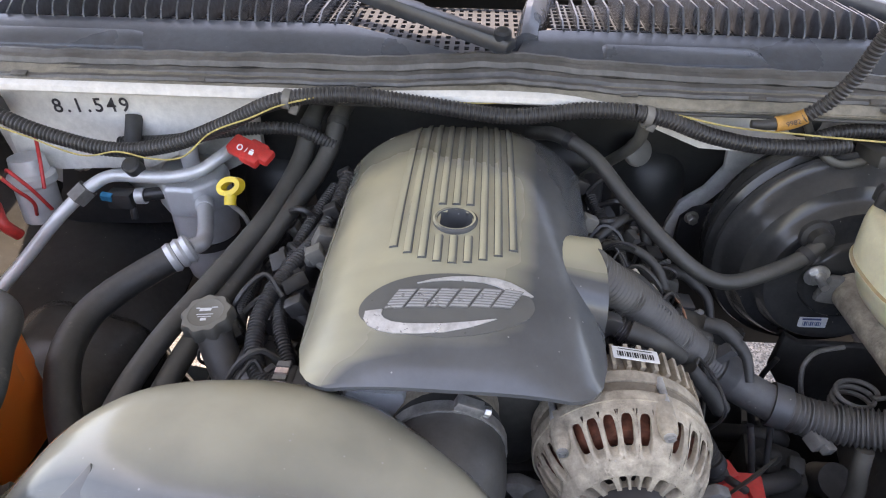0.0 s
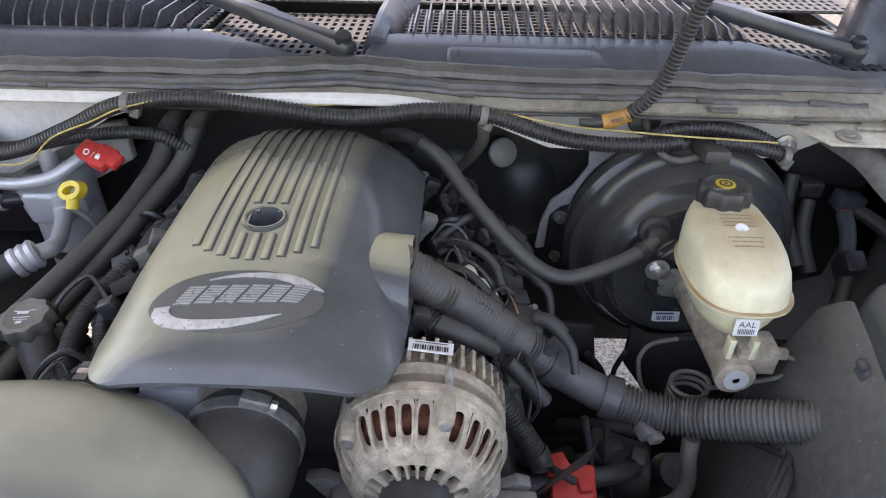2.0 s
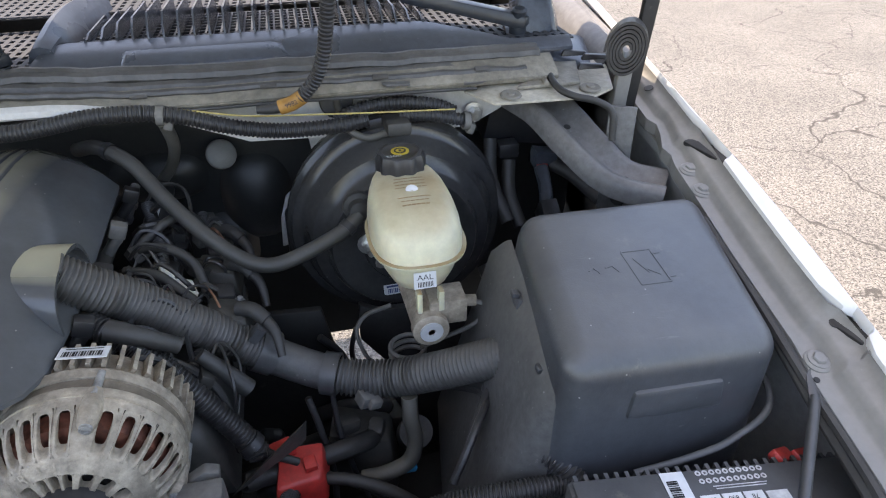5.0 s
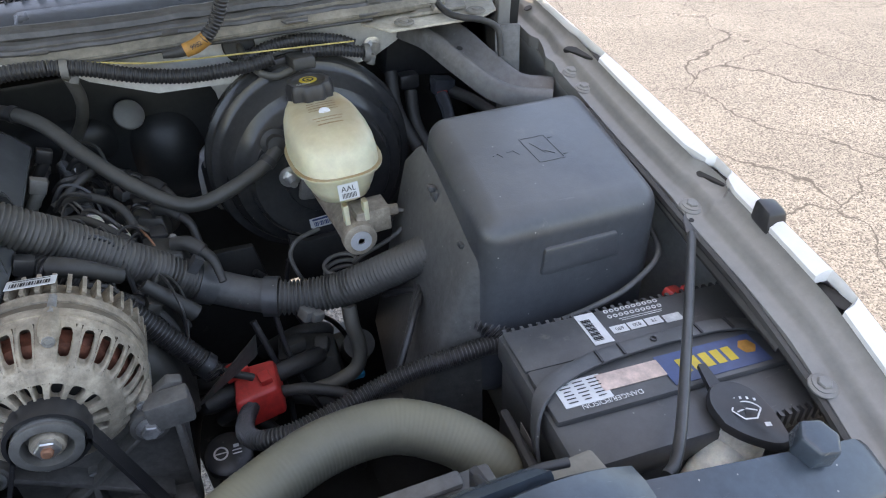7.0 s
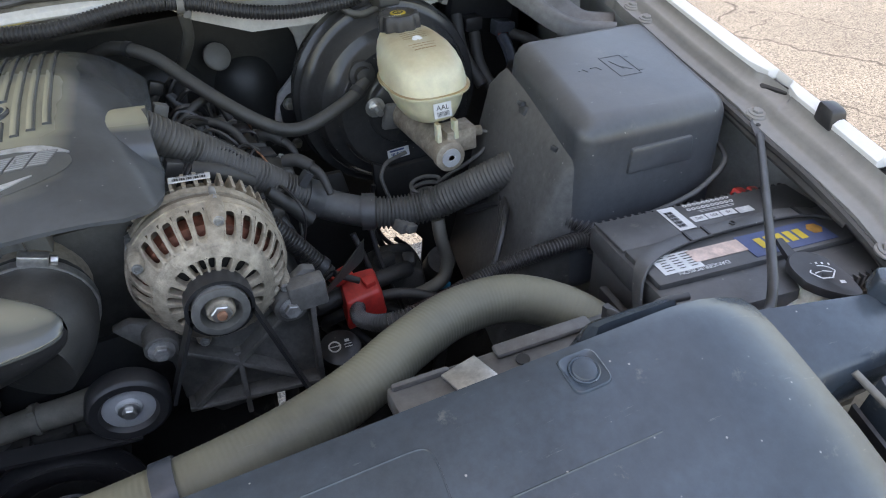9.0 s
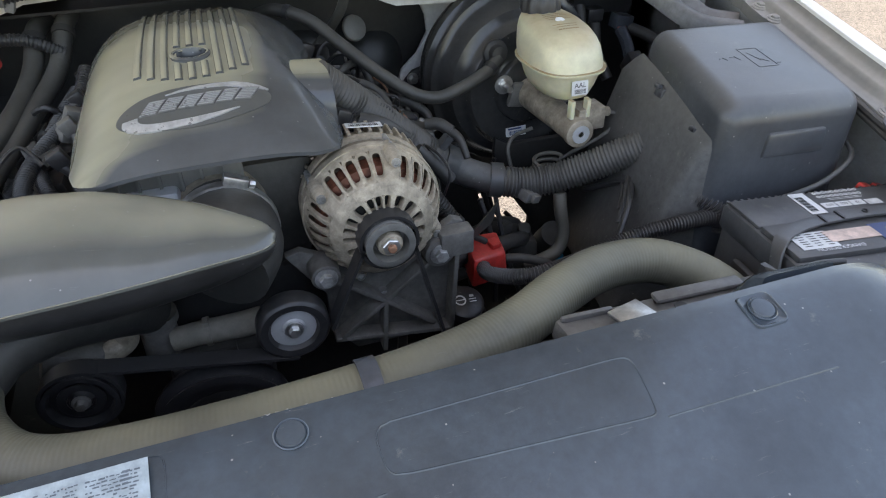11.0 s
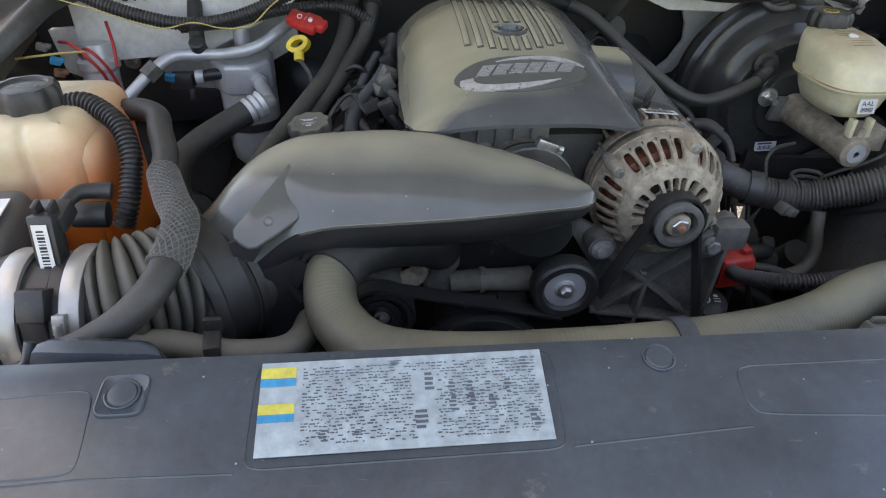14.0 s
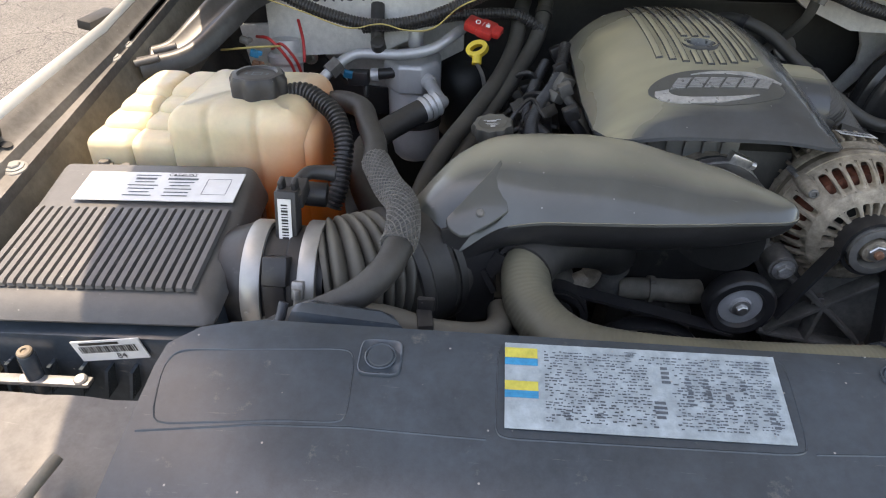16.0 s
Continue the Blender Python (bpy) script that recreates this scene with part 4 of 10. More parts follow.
s.sheet(grid, 0.004, outside_hole)
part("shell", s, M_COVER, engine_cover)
s = Shape()
s.lathe([(-0.030, 0.011), (-0.012, 0.0135), (-0.003, 0.0165), (0.0015, 0.0175), (0.002, 0.0195), (0.0005, 0.0215), (-0.003, 0.0215)], (0, 0.69, 1.1455), (0, 0, 1), 32)
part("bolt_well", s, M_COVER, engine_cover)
s = Shape()
s.hexbolt((0, 0.69, 1.116), (0, 0, 1), 0.006, 0.006)
part("bolt", s, M_CASTDARK, engine_cover, "dark cover bolt")
for k in range(9):
    x = (k - 4) * 0.0136
    end = 0.632 + 0.020 * (abs(k - 4) / 4) ** 2
    spans = [(end, 0.922)] if abs(k - 4) > 1 else [(end, 0.666), (0.714, 0.922)]
    for y0, y1 in spans:
        s = Shape()
        n = 10
        prof = ((-0.0044, -0.0006), (-0.0034, 0.0020), (-0.0024, 0.0025), (0.0024, 0.0025), (0.0034, 0.0020), (0.0044, -0.0006))
        rings = [[on_cover(x + a, y0 + (y1 - y0) * i / n, b) for a, b in prof] for i in range(n + 1)]
        s.loft(rings)
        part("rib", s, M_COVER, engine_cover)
# half arch where the air tube leaves
s = Shape()
n = 21
outer, inner = [], []
for i in range(11):
    k = i / 10
    c = Vector((0.050, 0.690, 1.076)).lerp(Vector((0.1415, 0.676, 1.074)), k)
    a, b = 0.046 + 0.010 * k, 0.050 - 0.003 * k
    row = [(0.5 * math.pi * (-1.0 + 2.0 * j / (n - 1))) for j in range(n)]
    outer.append([c + Vector((0.0, a * math.copysign(abs(math.sin(q)) ** 0.75, math.sin(q)), b * max(0.0, math.cos(q)) ** 0.75)) for q in row])
    inner.append([c + Vector((0.0, (a - 0.004) * math.copysign(abs(math.sin(q)) ** 0.75, math.sin(q)), (b - 0.004) * max(0.0, math.cos(q)) ** 0.75)) for q in row])
verts = [p for r in outer for p in r] + [p for r in inner for p in r]
off = 11 * n
faces = [(i * n + j, i * n + j + 1, (i + 1) * n + j + 1, (i + 1) * n + j) for i in range(10) for j in range(n - 1)]
faces += [tuple(off + q for q in reversed(f)) for f in faces]
faces += [(10 * n + j, 10 * n + j + 1, off + 10 * n + j + 1, off + 10 * n + j) for j in range(n - 1)]
s.add(verts, faces)
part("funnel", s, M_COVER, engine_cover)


# badge: recessed oval field, two sweeps and six slanted plain marks
def ribbon(up, low, lift, thick, across=7):
    s = Shape()
    rings = []
    for (xu, yu), (xl, yl) in zip(up, low):
        line = [(xl + (xu - xl) * j / (across - 1), yl + (yu - yl) * j / (across - 1)) for j in range(across)]
        rings.append([on_cover(x, y, lift - thick) for x, y in line] + [on_cover(x, y, lift) for x, y in reversed(line)])
    return s.loft(rings)


def oval(cx, cy, a, b, n=30):
    xs = [cx - a * math.cos(math.pi * i / n) for i in range(n + 1)]
    hs = [b * math.sqrt(max(0.0, 1 - ((x - cx) / a) ** 2)) + 0.0003 for x in xs]
    return [(x, cy + h + 0.05 * (x - cx)) for x, h in zip(xs, hs)], [(x, cy - h + 0.05 * (x - cx)) for x, h in zip(xs, hs)]


badge = part("badge_field", ribbon(*oval(-0.002, 0.591, 0.074, 0.029), 0.0009, 0.002, 11), M_BADGE, engine_cover, "dark oval badge field")
part("upper_sweep", ribbon([(-0.0282, 0.6087), (-0.0155, 0.6128), (0.0004, 0.6164), (0.0194, 0.6177), (0.0385, 0.6173), (0.0512, 0.6144), (0.0623, 0.6098), (0.071, 0.6046)], [(-0.0278, 0.6085), (-0.0139, 0.6111), (0.0004, 0.6128), (0.0163, 0.6128), (0.029, 0.6118), (0.0401, 0.6092), (0.0488, 0.6056), (0.0708, 0.6041)], 0.0022, 0.002), M_SILVER, badge, "silver sweep")
part("lower_sweep", ribbon([(-0.0551, 0.5842), (-0.0555, 0.5801), (-0.0528, 0.5761), (-0.0464, 0.5728), (-0.0361, 0.5712), (-0.0202, 0.5712), (-0.0028, 0.5723), (0.0178, 0.5749), (0.0393, 0.5788)], [(-0.0694, 0.5842), (-0.0702, 0.5777), (-0.0662, 0.5712), (-0.0567, 0.5659), (-0.044, 0.5633), (-0.025, 0.563), (-0.0028, 0.5651), (0.0194, 0.5703), (0.0401, 0.5785)], 0.0022, 0.002), M_SILVER, badge, "silver sweep")
for k in range(6):  # slanted raised blocks with fine bright stripes
    x, wide = -0.0600 + k * 0.0180, 0.0158
    lean = 0.62

    def slab(lo, hi, inset, lift):
        up_ = [(x + inset + (hi - 0.578) * lean + (wide - 2 * inset) * i / 3, hi + 0.05 * (x + 0.002)) for i in range(4)]
        low_ = [(x + inset + (lo - 0.578) * lean + (wide - 2 * inset) * i / 3, lo + 0.05 * (x + 0.002)) for i in range(4)]
        return ribbon(up_, low_, lift, 0.002)

    block_ = part("mark", slab(0.5875, 0.6055, 0.0, 0.0022), M_MARK, badge)
    for j in range(7):
        part("stripe", slab(0.5881 + 0.0025 * j, 0.5894 + 0.0025 * j, 0.0008, 0.0027), M_STRIPE, block_)

# ---- engine under the cover ----
engine = thing("engine", "grimy dark engine below its plastic cover", "engine", (0, 0.75, 0.5))
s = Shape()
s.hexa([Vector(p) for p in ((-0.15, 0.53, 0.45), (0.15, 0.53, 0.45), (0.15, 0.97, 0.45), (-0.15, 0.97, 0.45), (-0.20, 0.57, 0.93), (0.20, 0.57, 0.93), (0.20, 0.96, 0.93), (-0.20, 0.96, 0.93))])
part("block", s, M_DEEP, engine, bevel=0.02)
s = Shape()
s.hexa([Vector(p) for p in ((-0.09, 0.575, 0.92), (0.09, 0.575, 0.92), (0.09, 0.93, 0.92), (-0.09, 0.93, 0.92), (-0.11, 0.58, 1.06), (0.11, 0.58, 1.06), (0.11, 0.92, 1.06), (-0.11, 0.92, 1.06))])
part("intake_manifold", s, M_ENGINE, engine, bevel=0.02)
for k in (-1, 1):
    s = Shape()
    s.hexa([Vector(p) for p in ((0.13 * k, 0.58, 0.90), (0.26 * k, 0.58, 0.86), (0.26 * k, 0.95, 0.86), (0.13 * k, 0.95, 0.90), (0.14 * k, 0.59, 0.985), (0.235 * k, 0.59, 0.955), (0.235 * k, 0.94, 0.955), (0.14 * k, 0.94, 0.985))])
    part("valve_cover", s, M_ENGINE, engine, bevel=0.012)
    s = Shape()
    s.tube([(0.128 * k, 0.58, 1.035), (0.128 * k, 0.93, 1.035)], 0.009, 10)
    part("fuel_rail", s, M_ENGINE, engine)
    for j in range(4):
        y = 0.62 + 0.085 * j
        s = Shape()
        s.box((0.182 * k, y, 1.000), (0.045, 0.052, 0.035), (0, 18 * k, 0))
        s.box((0.196 * k, y, 1.018), (0.022, 0.028, 0.016), (0, 18 * k, 0))
        part("ignition_coil", s, M_BLACK, engine, bevel=0.004)
        s = Shape()
        s.tube([(0.155 * k, y + 0.02, 1.015), (0.20 * k, y + 0.03, 1.01), (0.25 * k, y + 0.015, 0.97), (0.262 * k, y - 0.01, 0.90)], 0.0045, 8)
        part("plug_lead", s, M_RUBBER, engine)
        s = Shape()
        s.rod((0.128 * k, y + 0.02, 1.035), (0.150 * k, y + 0.022, 1.062), 0.007, 10)
        s.box((0.150 * k, y + 0.022, 1.068), (0.018, 0.014, 0.018), (0, 25 * k, 10))
        part("injector", s, M_BLACK if (j + k) % 3 else M_GREY, engine, bevel=0.002)
rng = random.Random(4)
for k in (-1, 1):
    for j in range(11 if k > 0 else 4):
        y = 0.60 + 0.031 * j * (1 if k > 0 else 2.6)
        x = k * (0.150 + 0.03 * rng.random())
        s = Shape()
        p = Vector((x, y, 1.03 + 0.02 * rng.random()))
        s.tube([p, p + Vector((k * 0.02, 0.02 * rng.uniform(-1, 1), 0.02)), p + Vector((k * 0.045, 0.03 * rng.uniform(-1, 1), 0.0)), p + Vector((k * 0.05, 0.04 * rng.uniform(-1, 1), -0.05))], 0.0022 + 0.002 * rng.random(), 6, 6)
        part("harness_wire", s, M_LOOM if j % 5 else M_RUBBER, engine)
s = Shape()
s.box((-0.150, 0.760, 1.062), (0.022, 0.016, 0.030), (10, 25, 20))
s.box((-0.160, 0.742, 1.052), (0.016, 0.022, 0.014), (0, 25, 30))
part("grey_plug", s, M_GREY, engine, "grey plastic connector", bevel=0.002)
s = Shape()
s.box((0.205, 0.690, 1.018), (0.034, 0.016, 0.014), (0, 20, -35))
s.box((0.220, 0.680, 1.010), (0.014, 0.024, 0.010), (0, 20, -35))
part("grey_plug", s, M_GREY, engine, "grey plastic connector", bevel=0.002)

rng = random.Random(31)
for k in (-1, 1):
    for j in range(13):
        y = 0.585 + 0.026 * j + rng.uniform(-0.008, 0.008)
        x = k * rng.uniform(0.155, 0.255)
        z = 1.045 - 0.55 * (abs(x) - 0.15) + rng.uniform(-0.02, 0.012)
        turn = (rng.uniform(-30, 30), k * rng.uniform(0, 50), rng.uniform(-60, 60))
        s = Shape()
        s.box((x, y, z), (rng.uniform(0.012, 0.022), rng.uniform(0.016, 0.030), rng.uniform(0.010, 0.018)), turn)
        s.box((x, y + 0.012, z + 0.006), (0.008, 0.012, 0.006), turn)
        part("connector", s, (M_BLACK, M_ENGINE, M_GREY, M_BLACK, M_RUBBER)[rng.randrange(5)], engine, bevel=0.0015)
        for w in range(2 if k > 0 else int(j % 3 == 0)):
            s = Shape()
            p = Vector((x, y, z))
            s.tube([p, p + Vector((k * 0.015, rng.uniform(-0.03, 0.03), 0.018)), p + Vector((k * 0.03, rng.uniform(-0.05, 0.05), rng.uniform(-0.02, 0.01))), p + Vector((k * 0.02, rng.uniform(-0.06, 0.06), -0.06))], rng.choice((0.0014, 0.0018, 0.003)), 6, 6)
            part("harness_wire", s, (M_LOOM, M_LOOM, M_GREY, M_ENGINE, M_RUST)[rng.choice((0, 0, 1, 1, 2, 3, 3, 4) if w else (0, 1, 3))], engine)
    for path in ([(0.150, 0.60, 1.020), (0.178, 0.66, 1.030), (0.196, 0.74, 1.022), (0.186, 0.82, 1.035), (0.165, 0.90, 1.05)], [(0.205, 0.60, 0.975), (0.232, 0.67, 0.985), (0.250, 0.74, 0.975), (0.245, 0.83, 0.985), (0.22, 0.93, 1.01)]):
        s = Shape()
        s.tube([(k * x, y, z) for x, y, z in path], 0.0075, 12, 10, 0.004, 0.0015)
        part("injector_conduit", s, M_LOOM, engine)
s = Shape()
s.box((0.215, 0.745, 1.022), (0.030, 0.026, 0.012), (10, 30, 25))
s.box((0.200, 0.760, 1.034), (0.014, 0.018, 0.010), (10, 30, 25))
part("cream_plug", s, M_WASHER, engine, "cream plastic plug", bevel=0.002)

# ---- throttle body ----
throttle = thing("throttle_body", "dull grey cast throttle body below the engine cover", "throttle body", (0, 0.57, 1.02))
s = Shape()
s.lathe([(0, 0.0), (0, 0.047), (0.012, 0.049), (0.04, 0.049), (0.055, 0.055), (0.07, 0.055), (0.07, 0)], (0.0, 0.545, 1.012), (0, 1, 0), 28)
part("bore", s, M_CAST, throttle)
s = Shape()
s.box((-0.045, 0.580, 1.050), (0.150, 0.030, 0.052))
flange = part("manifold_flange", s, M_PRIMER, throttle, "ribbed grey manifold flange", bevel=0.001)
for i in range(7):
    s = Shape()
    s.box((-0.110 + 0.020 * i, 0.5635, 1.050), (0.003, 0.006, 0.046))
    part("rib", s, M_PRIMER, flange)
s = Shape()
s.box((-0.062, 0.575, 1.030), (0.055, 0.05, 0.052))
part("motor_housing", s, M_ALU, throttle, bevel=0.006)
s = Shape()
s.box((-0.118, 0.575, 1.030), (0.045, 0.028, 0.028))
s.box((-0.143, 0.577, 1.034), (0.012, 0.024, 0.022))
part("connector", s, M_BLACK, throttle, bevel=0.003)
for j in range(3):
    s = Shape()
    s.box((-0.150, 0.570 + 0.008 * j, 1.043), (0.012, 0.006, 0.010))
    part("wire_seal", s, M_GREY if j != 1 else M_SKINPATCH, throttle)

# ---- intake duct ----
duct = thing("intake_duct", "glossy dusty grey plastic intake duct with a bolted flap", "intake duct", (-0.15, 0.47, 1.0))
DUCT = [  # x, middle y, half depth, seam z, rise, fall, lift of the front edge
    (-0.328, 0.428, 0.060, 0.985, 0.056, 0.056, 0.0),
    (-0.308, 0.444, 0.064, 0.998, 0.064, 0.056, 0.0),
    (-0.288, 0.456, 0.068, 1.011, 0.070, 0.056, 0.0),
    (-0.268, 0.464, 0.072, 1.024, 0.068, 0.054, 0.001),
    (-0.248, 0.469, 0.075, 1.038, 0.060, 0.052, 0.004),
    (-0.232, 0.471, 0.078, 1.046, 0.054, 0.052, 0.007),
    (-0.200, 0.472, 0.083, 1.053, 0.047, 0.052, 0.009),
    (-0.150, 0.473, 0.086, 1.054, 0.046, 0.056, 0.011),
    (-0.100, 0.472, 0.082, 1.054, 0.041, 0.057, 0.011),
    (-0.055, 0.466, 0.071, 1.055, 0.031, 0.053, 0.010),
    (-0.015, 0.456, 0.054, 1.056, 0.025, 0.045, 0.008),
    (0.015, 0.447, 0.038, 1.057, 0.016, 0.034, 0.005),
    (0.034, 0.440, 0.025, 1.058, 0.012, 0.024, 0.002),
    (0.043, 0.437, 0.014, 1.059, 0.008, 0.015, 0.0),
    (0.047, 0.435, 0.003, 1.060, 0.002, 0.004, 0.0)]
dx = [d[0] for d in DUCT]
fine_x = np.linspace(dx[0], dx[-1], 240)
kernel = np.exp(-np.linspace(-2, 2, 25) ** 2)
kernel /= kernel.sum()
columns = []
for k in range(1, 7):
    col = np.interp(fine_x, dx, [d[k] for d in DUCT])
    soft = np.convolve(np.pad(col, 12, mode="edge"), kernel, mode="valid")
    ease = np.clip((dx[-1] - fine_x) / 0.02, 0, 1)
    columns.append(col * (1 - ease) + soft * ease)
stations = np.concatenate([np.linspace(-0.328, 0.02, 50), [0.026, 0.031, 0.036, 0.040, 0.043, 0.045, 0.0465]])
up_s, low_s = Shape(), Shape()
top_rows, low_rows, lip_rows = [], [], []
for x in stations:
    yc, b, zs, rise_, fall, tip = (float(np.interp(x, fine_x, c)) for c in columns)
    top_rows.append([Vector((x, yc - b * math.cos(q), zs + tip * math.cos(q / 2) ** 2 + rise_ * (1 - abs(math.cos(q)) ** 2.6))) for q in [math.pi * j / 24 for j in range(25)]])
    low_rows.append([Vector((x, yc - (b - 0.0015) * math.cos(q), zs + tip * math.cos(q / 2) ** 2 - 0.0015 - fall * math.sin(q) ** (2 / 2.2))) for q in [math.pi * j / 24 for j in range(25)]])
    lip_rows.append([Vector((x, yc - b - 0.0015, zs + tip - 0.0025)), Vector((x, yc - b - 0.0015, zs + tip)), Vector((x, yc - b + 0.003, zs + tip)), Vector((x, yc - b + 0.003, zs + tip - 0.0025))])
up_s.sheet(top_rows, 0.0)
low_s.sheet(low_rows, 0.0)
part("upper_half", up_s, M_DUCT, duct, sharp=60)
part("lower_half", low_s, M_BLACK, duct, "black lower half", sharp=60)
s = Shape()
s.loft(lip_rows[14:-1])
part("seam", s, M_DUCT, duct, "raised mould seam")
s = Shape()
elbow = smooth_line([(-0.318, 0.422, 0.983), (-0.300, 0.440, 0.992), (-0.285, 0.450, 1.004), (-0.268, 0.458, 1.014)], 8)
rings = []
for i, p in enumerate(elbow):
    t = (elbow[min(i + 1, len(elbow) - 1)] - elbow[max(i - 1, 0)]).normalized()
    w = t.cross(Vector((0, 0, 1))).normalized()
    k = i / (len(elbow) - 1)
    rings.append(ring_at(p, 0.052, 0.052 - 0.008 * k, w, w.cross(t), 2.0 + 0.4 * k, 36))
s.loft(rings)
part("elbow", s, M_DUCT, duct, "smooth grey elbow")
s = Shape()
flap_plane = lambda x, y: 0.726 + 0.85 * y
s.prism([(-0.2375, 0.4384), (-0.253, 0.4225), (-0.270, 0.406), (-0.2855, 0.391), (-0.2845, 0.386), (-0.279, 0.382), (-0.272, 0.3790), (-0.264, 0.3795), (-0.254, 0.385), (-0.242, 0.391), (-0.2290, 0.399), (-0.2305, 0.412)],
        lambda x, y: Vector((x, y, flap_plane(x, y) - 0.0022)), lambda x, y: Vector((x, y, flap_plane(x, y) + 0.0012)))
flap = part("flap", s, M_DUCT, duct, "bolted mounting flap", bevel=0.0010)
s = Shape()
s.lathe([(0, 0), (0, 0.0042), (0.0012, 0.0042), (0.0026, 0.0030), (0.0030, 0)], (-0.2545, 0.396, flap_plane(0, 0.396) + 0.0012), (0, -0.65, 0.76), 16)
part("rivet", s, M_CASTDARK, flap, "round steel screw head")
s = Shape()
s.hexa([Vector(p) for p in ((-0.272, 0.392, 0.93), (-0.236, 0.410, 0.93), (-0.236, 0.414, 0.93), (-0.272, 0.396, 0.93), (-0.290, 0.385, 1.050), (-0.234, 0.408, 1.052), (-0.234, 0.412, 1.052), (-0.290, 0.389, 1.050))])
part("bracket", s, M_BLACK, duct, "black bracket below the flap", bevel=0.001)
s = Shape()
s.tube([(-0.010, 0.470, 1.012), (0.004, 0.495, 1.016), (0.004, 0.525, 1.014), (0.002, 0.548, 1.012)], 0.050, 24, 8)
part("rubber_elbow", s, M_RUBBER, duct, "black rubber elbow to the throttle")
s = Shape()
s.lathe([(0, 0.0505), (0, 0.053), (0.011, 0.053), (0.011, 0.0505)], (0.003, 0.528, 1.013), (-0.02, 1, 0), 32)
clamp = part("hose_clamp", s, M_STEEL, duct, "steel hose clamp")
s = Shape()
s.box((0.021, 0.534, 1.066), (0.024, 0.011, 0.010), (0, 22, 0))
s.lathe([(0, 0), (0, 0.005), (0.006, 0.005), (0.006, 0)], (0.033, 0.534, 1.061), (1, 0, -0.4), 6)
part("clamp_screw", s, M_STEEL, clamp, bevel=0.001)

# ---- accordion hose, airflow sensor ----
bellows = thing("bellows_hose", "dusty black rubber bellows between sensor and intake duct", "air hose", (-0.36, 0.40, 0.98))
s = Shape()
path = even_line(smooth_line([(-0.402, 0.366, 0.999), (-0.380, 0.374, 0.999), (-0.355, 0.391, 0.995), (-0.325, 0.415, 0.985), (-0.300, 0.440, 0.985)], 12), 0.00105)
rings = []
u0 = Vector((0, 0, 1))
for i, p in enumerate(path):
    t = (path[min(i + 1, len(path) - 1)] - path[max(i - 1, 0)]).normalized()
    w = t.cross(u0).normalized()
    u = w.cross(t)
    k = i / len(path)
    r = 0.053 + 0.007 * k + (0.0095 * (abs(math.sin(i * math.pi / 9.0)) ** 0.7 - 0.5) if 0.05 < k < 0.84 else 0.0025 * (k < 0.5))
    rings.append([p + (u * math.cos(q) + w * math.sin(q)) * r for q in [2 * math.pi * j / 28 for j in range(28)]])
s.loft(rings)
part("bellows", s, M_DUSTY, bellows, sharp=70)
s = Shape()
s.lathe([(0, 0.057), (0.0, 0.063), (0.005, 0.0665), (0.010, 0.0665), (0.013, 0.0635), (0.030, 0.0625), (0.036, 0.0640), (0.042, 0.060)], (-0.341, 0.398, 0.988), (0.76, 0.65, 0.02), 40)
s.lathe([(0, 0.060), (0.0, 0.064), (0.008, 0.064), (0.010, 0.060)], (-0.312, 0.424, 0.985), (0.70, 0.70, 0), 36)
part("end_collar", s, M_RUBBER, bellows)
maf = thing("airflow_sensor", "black airflow sensor body with metal bands", "air sensor", (-0.43, 0.36, 0.99))
axis = (1, 0.04, -0.02)
s = Shape()
s.lathe([(0, 0.040), (0, 0.047), (0.016, 0.052), (0.020, 0.0535), (0.040, 0.0535), (0.042, 0.050), (0.060, 0.050), (0.062, 0.052), (0.078, 0.052), (0.080, 0.046), (0.094, 0.046), (0.094, 0.03)], (-0.486, 0.362, 1.000), axis, 40)
part("body", s, M_BLACK, maf)
s = Shape()
s.lathe([(0, 0.049), (0, 0.0555), (0.002, 0.0562), (0.015, 0.0562), (0.017, 0.0555), (0.017, 0.049)], (-0.462, 0.363, 1.000), axis, 40)
s.hexbolt((-0.4535, 0.306, 1.004), (0, -1, 0), 0.0022, 0.002, False)
s.hexbolt((-0.4535, 0.322, 0.958), (0, -1, -0.6), 0.003, 0.003, False)
part("metal_band", s, M_BAND, maf, "bright metal band")
s = Shape()
s.lathe([(0, 0.049), (0, 0.0570), (0.0012, 0.0575), (0.014, 0.0575), (0.015, 0.0570), (0.015, 0.046)], (-0.412, 0.365, 0.999), axis, 40)
clampm = part("hose_clamp", s, M_BAND, maf, "steel hose clamp")
s = Shape()
s.box((-0.407, 0.314, 1.026), (0.010, 0.010, 0.016), (-25, 0, 0))
s.rod((-0.407, 0.309, 1.030), (-0.407, 0.305, 1.014), 0.0035, 8)
part("clamp_screw", s, M_CLAMP, clampm, bevel=0.001)
s = Shape()
s.box((-0.428, 0.372, 1.058), (0.020, 0.018, 0.062), (-14, 0, 0))
s.box((-0.430, 0.318, 1.008), (0.020, 0.012, 0.050), (-8, 0, 0))
s.box((-0.428, 0.326, 1.036), (0.022, 0.020, 0.026), (-30, 0, 0))
s.box((-0.428, 0.392, 1.078), (0.026, 0.028, 0.016), (8, 0, 0))
s.box((-0.434, 0.384, 1.090), (0.005, 0.012, 0.012), (8, 0, 0))
s.box((-0.422, 0.384, 1.090), (0.005, 0.012, 0.012), (8, 0, 0))
head = part("sensor_head", s, M_BLACK, maf, bevel=0.002)
pm = plane_map((-0.428, 0.3624, 1.062), (0, 0.24, 1), (-1, 0, 0.0))
part("barcode_label", plate(pm, 0.046, 0.012), M_LABEL, head, "white barcode label")
